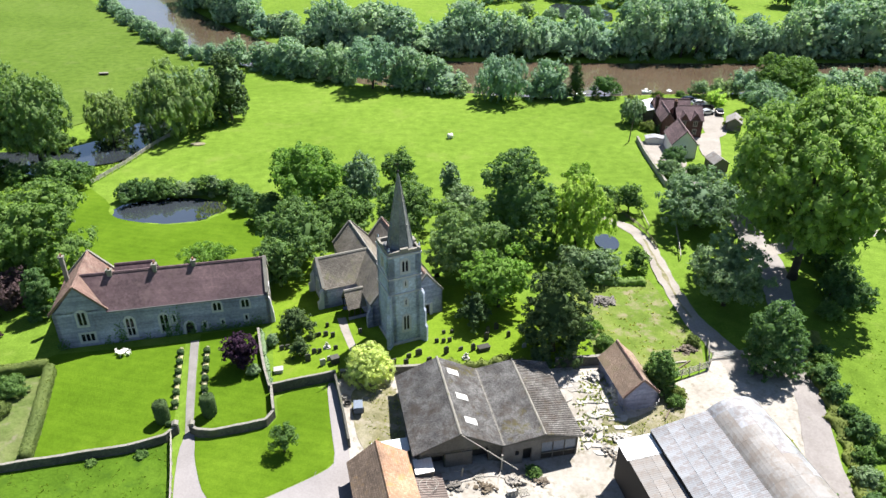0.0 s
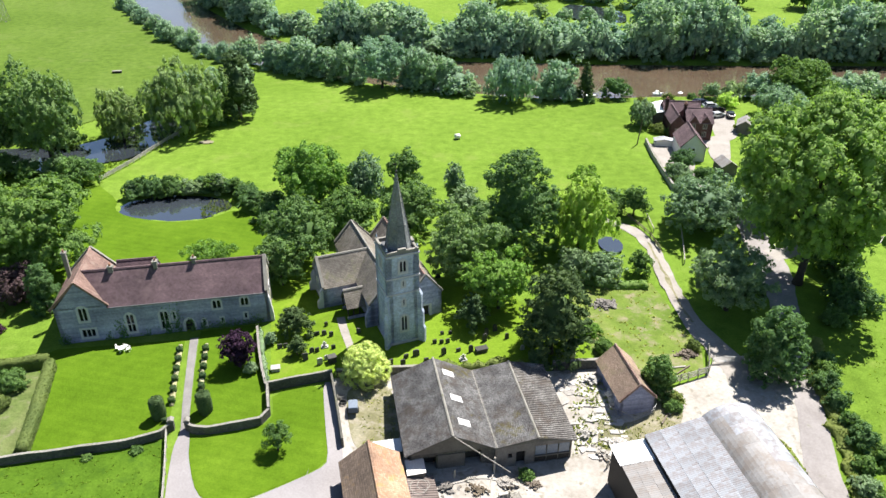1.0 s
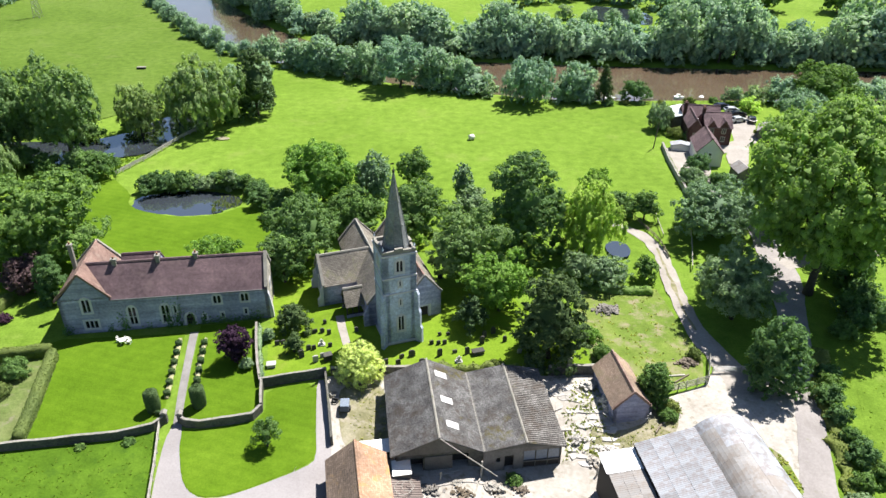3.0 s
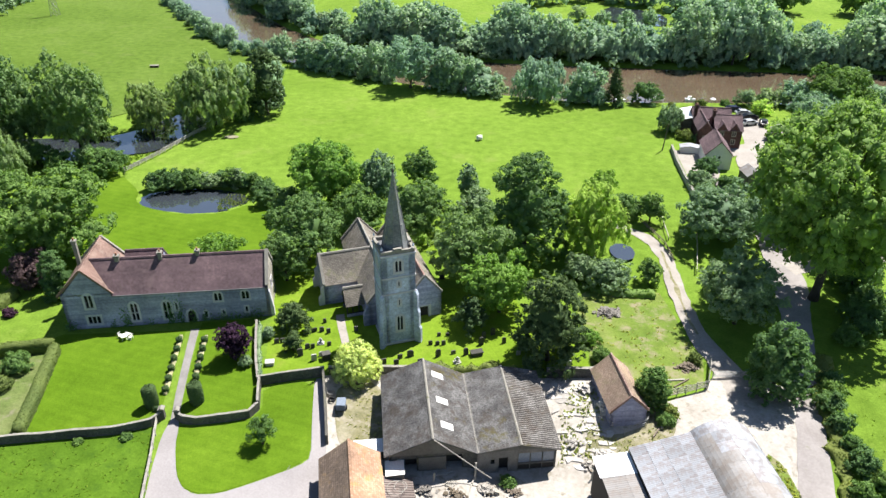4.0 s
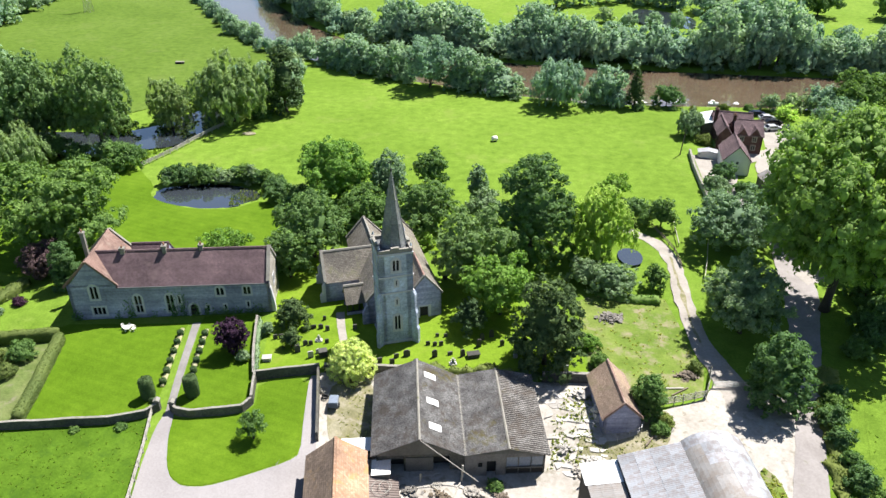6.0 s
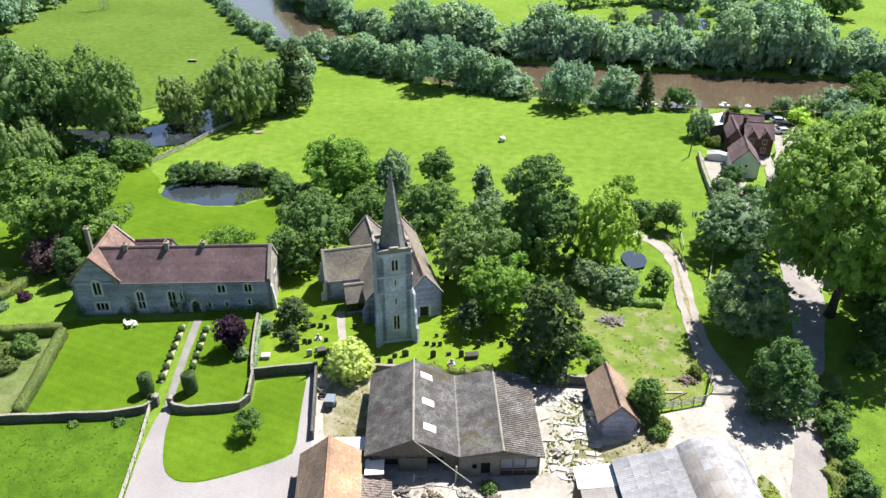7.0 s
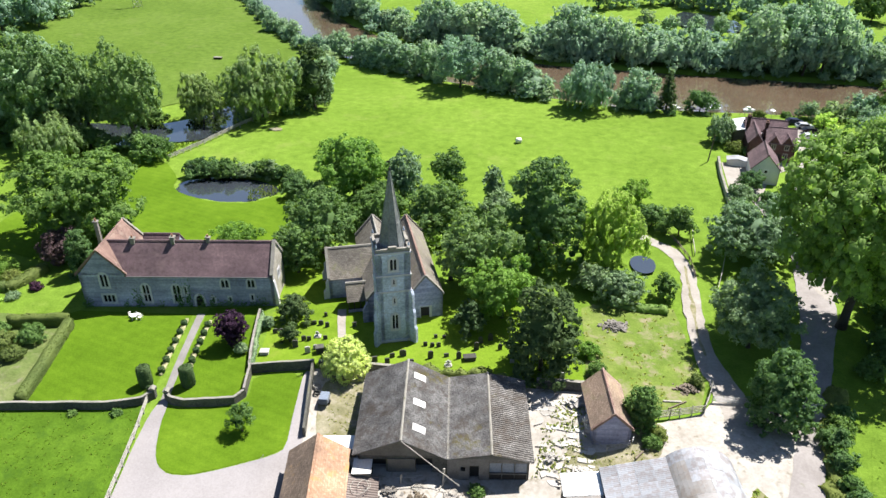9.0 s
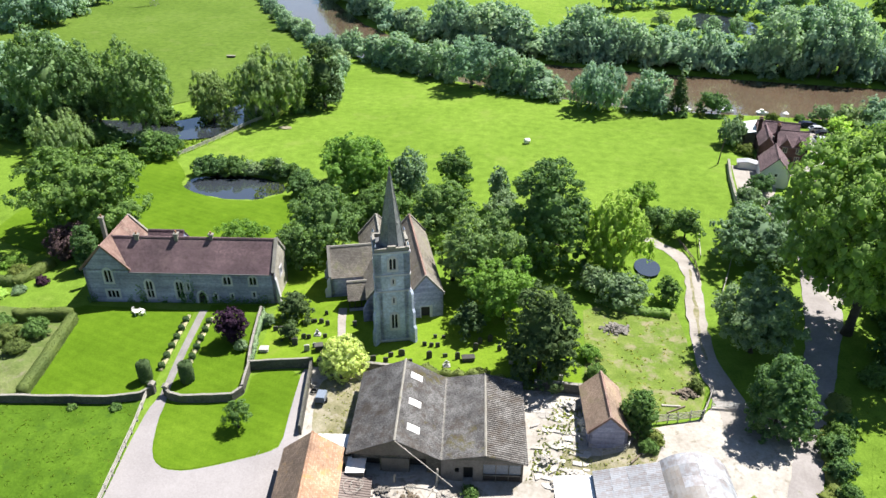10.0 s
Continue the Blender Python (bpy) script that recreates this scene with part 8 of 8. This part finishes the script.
def block_heap(x, y, n, spread, size, mat, label, name="rubble_heap"):
    """Broken blocks lying in a heap, one mesh of loose pieces."""
    rb = random.Random(int(x * 13 + y))
    t = thing(name, label, "rubble", (x, y, gz(x, y)), 0, "", "stuff")
    bm = bmesh.new()
    for _ in range(n):
        a, d = rb.uniform(0, 6.3), abs(rb.gauss(0, 0.5))
        s = size * rb.uniform(0.4, 1.3)
        m = pose(math.cos(a) * d * spread, math.sin(a) * d * spread * 0.7, max(0.0, (1 - d) * size * 1.6) + s * 0.2, rb.uniform(-25, 25), rb.uniform(-25, 25), rb.uniform(0, 360))
        box(bm, -s * 0.6, s * 0.6, -s * 0.45, s * 0.45, -s * 0.25, s * 0.25, m)
    part("blocks", bm, mat, t, uv=False)


block_heap(25.3, 96.3, 260, 2.2, 0.35, "grey_rubble", "low heap of grey stone and soil")
block_heap(35.2, 84.0, 160, 1.5, 0.35, "timber", "heap of broken timber by the hurdles", "timber_heap")
block_heap(8.2, 60.6, 110, 1.6, 0.4, "concrete", "small heap of rubble and boards")
block_heap(1.2, 58.8, 50, 1.6, 0.3, "grey_rubble", "scattered stones before the barn")
block_heap(4.8, 58.6, 60, 1.8, 0.26, "soil", "low heap of earth and stones in the yard")
block_heap(22.4, 67.2, 90, 2.2, 0.3, "pale_slab", "pale broken masonry among weeds")
block_heap(22.6, 74.2, 40, 1.2, 0.7, "pale_slab", "large pale broken stones beside the tiled shed")
block_heap(11.6, 60.6, 40, 1.3, 0.25, "timber", "scraps of timber by the barn glazing", "timber_heap")
block_heap(20.4, 65.6, 60, 1.2, 0.28, "concrete", "broken masonry beside the barn corner")

block_heap(20.6, 77.4, 26, 1.6, 0.5, "pale_slab", "pale broken stones at the yard end")
block_heap(18.6, 68.4, 40, 1.8, 0.32, "pale_slab", "pale broken masonry beside the barn")
# broken concrete slabs between barn and shed
slabs = thing("broken_paving", "bright broken concrete slabs lying unevenly in the yard", "paving", (19.5, 73.5, gz(19.5, 73.5)))
rs = random.Random(21)
nu, nv = 7, 13
grid = {(i, j): (-3.4 + 6.8 * i / nu + rs.uniform(-0.36, 0.36), -8.6 + 14.2 * j / nv + rs.uniform(-0.36, 0.36)) for i in range(nu + 1) for j in range(nv + 1)}
for i in range(nu):
    for j in range(nv):
        if rs.random() < 0.34:
            continue
        ring = [grid[i, j], grid[i + 1, j], grid[i + 1, j + 1], grid[i, j + 1]]
        cut = rs.randrange(4)
        a, b, c = ring[cut - 1], ring[cut], ring[(cut + 1) % 4]
        f = rs.uniform(0.2, 0.5)
        ring = ring[:cut] + [(b[0] + (a[0] - b[0]) * f, b[1] + (a[1] - b[1]) * f), (b[0] + (c[0] - b[0]) * f, b[1] + (c[1] - b[1]) * f)] + ring[cut + 1:]
        x, y = sum(p[0] for p in ring) / 5, sum(p[1] for p in ring) / 5
        k = rs.uniform(0.86, 1.0)
        wx, wy = 19.5 + x * 0.98 - y * 0.21, 73.5 + y * 0.98 + x * 0.2
        tx, ty, up = rs.uniform(-0.02, 0.02), rs.uniform(-0.02, 0.02), rs.uniform(0.05, 0.09)
        bm = bmesh.new()
        slab(bm, [((px - x) * k, (py - y) * k, up + (px - x) * tx + (py - y) * ty) for px, py in ring], 0.14)
        ob = part("concrete_slab", bm, "pale_slab", slabs, uv=False)
        ob.matrix_basis = pose(wx - 19.5, wy - 73.5, gz(wx, wy) - gz(19.5, 73.5) + 0.06, 0, 0, 12)


# ---- meadow and river ----
# stand-in shape for a white grazing animal, made as a round bale
def bale(x, y, label):
    t = thing("wrapped_bale", label, "bale", (x, y, gz(x, y)), 30)
    bm = bmesh.new()
    tube(bm, [(-0.65, 0, 0.62), (-0.55, 0, 0.62), (0.55, 0, 0.62), (0.65, 0, 0.62)], [0.5, 0.64, 0.64, 0.5], 18)
    part("wrapping", bm, "wool", t, "", True)


bale(0.6, 168.0, "white round bale put in place of a lone animal on the meadow")


def trough(x, y):
    t = thing("water_trough", "dark cattle trough on worn bare ground", "trough", (x, y, gz(x, y)), 10)
    bm = bmesh.new()
    box(bm, -1.3, 1.3, -0.5, 0.5, 0.1, 0.8)
    part("tank", bm, "iron", t)
    bm = bmesh.new()
    box(bm, -1.4, 1.4, -0.6, 0.6, 0.8, 0.88)
    part("rim", bm, "coping", t)


trough(-106.3, 219.4)
sheet("worn_ground", [(-110, 219), (-107, 217.6), (-103, 218), (-102, 220), (-105, 221.6), (-109, 221)], 0.1, "soil", "bare trampled ground round the trough", "bare ground", soft=2)
sheet("worn_patch", [(-62, 162.5), (-60, 161.6), (-58, 162.4), (-58.6, 163.8), (-61, 164)], 0.16, "dry_weeds", "small bare patch on the meadow", "bare ground", soft=2)


def pole(x, y, h, label):
    t = thing("telegraph_pole", label, "pole", (x, y, gz(x, y)))
    bm = bmesh.new()
    tube(bm, [(0, 0, -0.3), (0, 0, h)], [0.17, 0.12], 8)
    part("shaft", bm, "timber", t)
    bm = bmesh.new()
    box(bm, -0.9, 0.9, -0.06, 0.06, h - 0.6, h - 0.45)
    part("crossarm", bm, "timber", t)


pole(-32.6, 305.4, 9.5, "tall timber pole in the far meadow")


def leaning_pole(x, y, h, lean, label):
    t = thing("pole", label, "pole", (x, y, 0))
    bm = bmesh.new()
    tube(bm, [(0, 0, -0.3), (lean * 0.5, 0, h * 0.5), (lean, 0, h)], [0.15, 0.13, 0.1], 8)
    part("shaft", bm, "timber", t)


leaning_pole(44.0, 166.1, 6.4, 0.5, "dark leaning timber pole in the meadow corner")


def pylon(x, y, h):
    t = thing("pylon", "slim steel lattice pylon in the far field", "pylon", (x, y, 0))
    legs = [(1.4, 1.4), (-1.4, 1.4), (-1.4, -1.4), (1.4, -1.4)]
    for a, b in legs:
        bm = bmesh.new()
        beam(bm, (a, b, -0.2), (a * 0.15, b * 0.15, h), 0.12, 0.12)
        part("leg", bm, "galv", t)
    n = 7
    for k in range(n):
        s0, s1 = 1 - 0.85 * k / n, 1 - 0.85 * (k + 1) / n
        bm = bmesh.new()
        for i in range(4):
            p, q = legs[i], legs[(i + 1) % 4]
            beam(bm, (p[0] * s0, p[1] * s0, h * k / n), (q[0] * s1, q[1] * s1, h * (k + 1) / n), 0.06, 0.06)
            beam(bm, (q[0] * s0, q[1] * s0, h * k / n), (p[0] * s1, p[1] * s1, h * (k + 1) / n), 0.06, 0.06)
        part("brace", bm, "galv", t)
    for z in (h - 0.4, h - 2.4):
        bm = bmesh.new()
        beam(bm, (-3.4, 0, z), (3.4, 0, z), 0.12, 0.16)
        part("crossarm", bm, "galv", t)


pylon(-181, 288, 16)


def car(x, y, rot, paint, label):
    c = thing("car", label, "car", (x, y, gz(x, y) + 0.06), rot, "parked cars")
    bm = bmesh.new()
    side = [(-2.1, 0.35), (2.1, 0.35), (2.15, 0.8), (1.2, 0.95), (0.75, 1.4), (-1.2, 1.45), (-1.85, 1.0), (-2.15, 0.9)]
    prism(bm, side, -0.85, 0.85)
    bmesh.ops.bevel(bm, geom=bm.edges[:], offset=0.07, segments=2, affect="EDGES")
    part("body", bm, paint, c)
    for nm, o in (("windscreen", [(1.17, 0.98), (0.78, 1.38)]), ("rear_window", [(-1.82, 1.02), (-1.24, 1.42)])):
        bm = bmesh.new()
        (xa, za), (xb, zb) = o
        k = 0.05 if xa > 0 else -0.05
        vs = [bm.verts.new(p) for p in ((xa + k, -0.7, za + 0.02), (xa + k, 0.7, za + 0.02), (xb + k, 0.62, zb + 0.02), (xb + k, -0.62, zb + 0.02))]
        vs2 = [bm.verts.new(v.co - Vector((k * 0.8, 0, 0))) for v in vs]
        bm.faces.new(vs)
        bm.faces.new(vs2[::-1])
        for i in range(4):
            bm.faces.new((vs[i], vs2[i], vs2[(i + 1) % 4], vs[(i + 1) % 4]))
        part(nm, bm, "glass", c)
    for sy in (-0.87, 0.87):
        bm = bmesh.new()
        prism(bm, [(-1.5, 0.98), (0.95, 0.98), (0.6, 1.32), (-1.15, 1.34)], sy - 0.015, sy + 0.015)
        part("side_window", bm, "glass", c)
        for wx in (-1.3, 1.3):
            bm = bmesh.new()
            tube(bm, [(wx, sy - 0.1, 0.33), (wx, sy + 0.06, 0.33)], [0.33, 0.33], 14)
            part("wheel", bm, "tyre", c)


car(67.6, 197.4, 5, "car_navy", "dark blue car parked behind the house")
car(69.4, 194.4, 8, "car_silver", "silver car parked behind the house")
car(70.4, 191.2, 6, "car_black", "black car parked behind the house")
car(69.0, 186.6, 20, "car_silver", "pale silver car parked on the gravel")
car(72.6, 187.0, 80, "car_black", "dark car parked under the trees")


def boat(x, y, rot, length, label):
    b = thing("boat", label, "boat", (x, y, -0.95), rot, "moored boats")
    bm = bmesh.new()
    L, w = length / 2, length * 0.17
    deck = [(-L, -w), (L * 0.4, -w), (L, 0), (L * 0.4, w), (-L, w)]
    top, low = [bm.verts.new((x, y, 0.9)) for x, y in deck], [bm.verts.new((x * 0.9, y * 0.75, 0.05)) for x, y in deck]
    bm.faces.new(top)
    bm.faces.new(low[::-1])
    for i in range(5):
        bm.faces.new((top[i], low[i], low[(i + 1) % 5], top[(i + 1) % 5]))
    part("hull", bm, "white_sheet", b)
    bm = bmesh.new()
    prism(bm, [(-L * 0.6, 0.9), (L * 0.3, 0.9), (L * 0.12, 1.5), (-L * 0.55, 1.55)], -w * 0.7, w * 0.7)
    part("cabin", bm, "white_paint", b)
    bm = bmesh.new()
    prism(bm, [(L * 0.29, 0.98), (L * 0.33, 0.98), (L * 0.17, 1.45), (L * 0.13, 1.45)], -w * 0.6, w * 0.6)
    part("windscreen", bm, "glass", b)


for x, y, r, l in [(38.5, 204.4, 5, 3.0), (49.2, 206.4, 8, 3.4), (58.2, 207.4, 2, 3.0)]:
    boat(x, y, r, l, "small white motor boat moored at the quay")


def parasol(x, y, r, label):
    p = thing("parasol", label, "parasol", (x, y, gz(x, y)), 0, "quay parasols")
    bm = bmesh.new()
    tube(bm, [(0, 0, 0), (0, 0, 2.4)], [0.04, 0.03], 6)
    part("pole", bm, "galv", p)
    bm = bmesh.new()
    n = 8
    t = bm.verts.new((0, 0, 2.6))
    u = bm.verts.new((0, 0, 2.5))
    e = [bm.verts.new((r * math.cos(a), r * math.sin(a), 2.05)) for a in (2 * math.pi * k / n for k in range(n))]
    for k in range(n):
        bm.faces.new((e[k], e[(k + 1) % n], t))
        bm.faces.new((e[(k + 1) % n], e[k], u))
    part("canopy", bm, "white_sheet", p)


for x, y, r in [(62.6, 200.8, 0.8), (55.8, 200.2, 0.7)]:
    parasol(x, y, r, "white parasol in the quayside garden")
for i, (x, y, h, r) in enumerate([(42, 199.2, 1.2, 1.2), (46, 198.6, 1.3, 1.3), (59.8, 201.2, 2.0, 1.7), (66.5, 202.6, 1.4, 1.5), (51.5, 199.6, 1.2, 1.1), (36.8, 197.2, 1.8, 1.6), (50.6, 174.5, 2.4, 2.4), (53.8, 172.4, 2.6, 2.0), (72.5, 176, 3.4, 2.6), (48.6, 192, 1.2, 1.5)]):
    tree(x, y, h, r, "bush", "dark_leaf" if i % 2 else "hedge", "small dark garden shrub on the quay", "shrub", 0.36, 500 + i, category="shrub")


# ---- grass stuff ----
def tufts(name, poly, n, h, w, mat, label, seed, clump=3):
    rt = np.random.default_rng(seed)
    xs, ys = [p[0] for p in poly], [p[1] for p in poly]
    X, Y = rt.uniform(min(xs), max(xs), n * 2), rt.uniform(min(ys), max(ys), n * 2)
    ok = inside(X, Y, poly)
    X, Y = X[ok][:n], Y[ok][:n]
    X, Y = np.repeat(X, clump) + rt.normal(0, w * 0.7, len(X) * clump), np.repeat(Y, clump) + rt.normal(0, w * 0.7, len(Y) * clump)
    m = len(X)
    Zg = ground_z(X, Y) + 0.02
    a = rt.uniform(0, 2 * np.pi, m)
    hh, ww = h * rt.uniform(0.5, 1.3, m), w * rt.uniform(0.5, 1.2, m)
    dx, dy = np.cos(a) * ww, np.sin(a) * ww
    lx, ly = rt.normal(0, 0.4, m) * hh, rt.normal(0, 0.4, m) * hh
    q = np.stack([np.stack([X - dx, Y - dy, Zg], 1), np.stack([X + dx, Y + dy, Zg], 1), np.stack([X + dx * 0.6 + lx, Y + dy * 0.6 + ly, Zg + hh], 1), np.stack([X - dx * 0.6 + lx, Y - dy * 0.6 + ly, Zg + hh * 0.9], 1)], 1)
    ob = leaves_mesh(name, q, np.zeros((0, 3)), np.zeros((0, 3), int), mat, None)
    tagged(ob, label, "grass", kind="stuff")


tufts("paddock_tussocks", [(-75, 40), (-75, 53.8), (-51.2, 59.8), (-38.1, 62.8), (-34.2, 64.6), (-32.4, 60), (-30, 53), (-26, 40)], 900, 0.1, 0.14, "tuft_light", "darker grass tussocks in the paddock", 4)
tufts("waste_grass", [(22.5, 81.2), (21.2, 92), (20.5, 100), (25, 104), (34, 102.6), (35, 97), (36, 91), (37, 85.5), (36, 80.4), (31, 78)], 160, 0.22, 0.14, "dry_grass", "long yellowing grass and weeds", 5)
tufts("field_grass", [(53.5, 50), (55.5, 70), (56, 84), (62, 96), (74, 104), (96, 108), (96, 40), (54, 40)], 1200, 0.12, 0.14, "tuft_light", "long rough grass in the lane field", 6)
tufts("yard_weeds", [(-10.4, 75), (-6.5, 75.5), (-5, 66), (-9.6, 64)], 120, 0.2, 0.16, "dry_grass", "weeds in the side yard", 7)
tufts("yard_weeds_east", [(20, 66), (23, 67), (31, 70), (31.5, 76), (29, 76), (28.6, 71.4), (24, 69.4), (20.5, 70.4)], 200, 0.25, 0.12, "dry_grass", "dry weeds round the tiled shed", 8)
tufts("slab_weeds", [(16.6, 65.6), (21.4, 66.6), (22.4, 72), (22.6, 78.6), (19, 79), (17.2, 72)], 170, 0.3, 0.2, "dry_grass", "weeds growing between the broken slabs", 18)
tufts("barn_verge", [(41.4, 68.6), (43.2, 67), (44, 63), (43.2, 57), (41, 52), (40.6, 62)], 160, 0.3, 0.25, "dry_grass", "grass strip beside the round-roofed barn", 9)
tufts("stream_reeds", [(-80.5, 148), (-74, 151), (-75.5, 141), (-86, 139), (-104, 139), (-112, 143), (-96, 142)], 500, 0.4, 0.2, "tuft_light", "rank grass on the stream bank", 10)
tufts("pond_reeds", [(-47.5, 123.2), (-43, 128), (-44.5, 132), (-48.5, 130.6), (-49.5, 125)], 90, 0.5, 0.12, "hedge", "reeds at the end of the pond", 11)
hoop(-1.7, 57.4, 1.05, 1.0, "large pale wire hoop lying on the brown roof")
hoop(-1.2, 57.6, 1.12, 0.7, "small pale wire hoop lying on the brown roof")
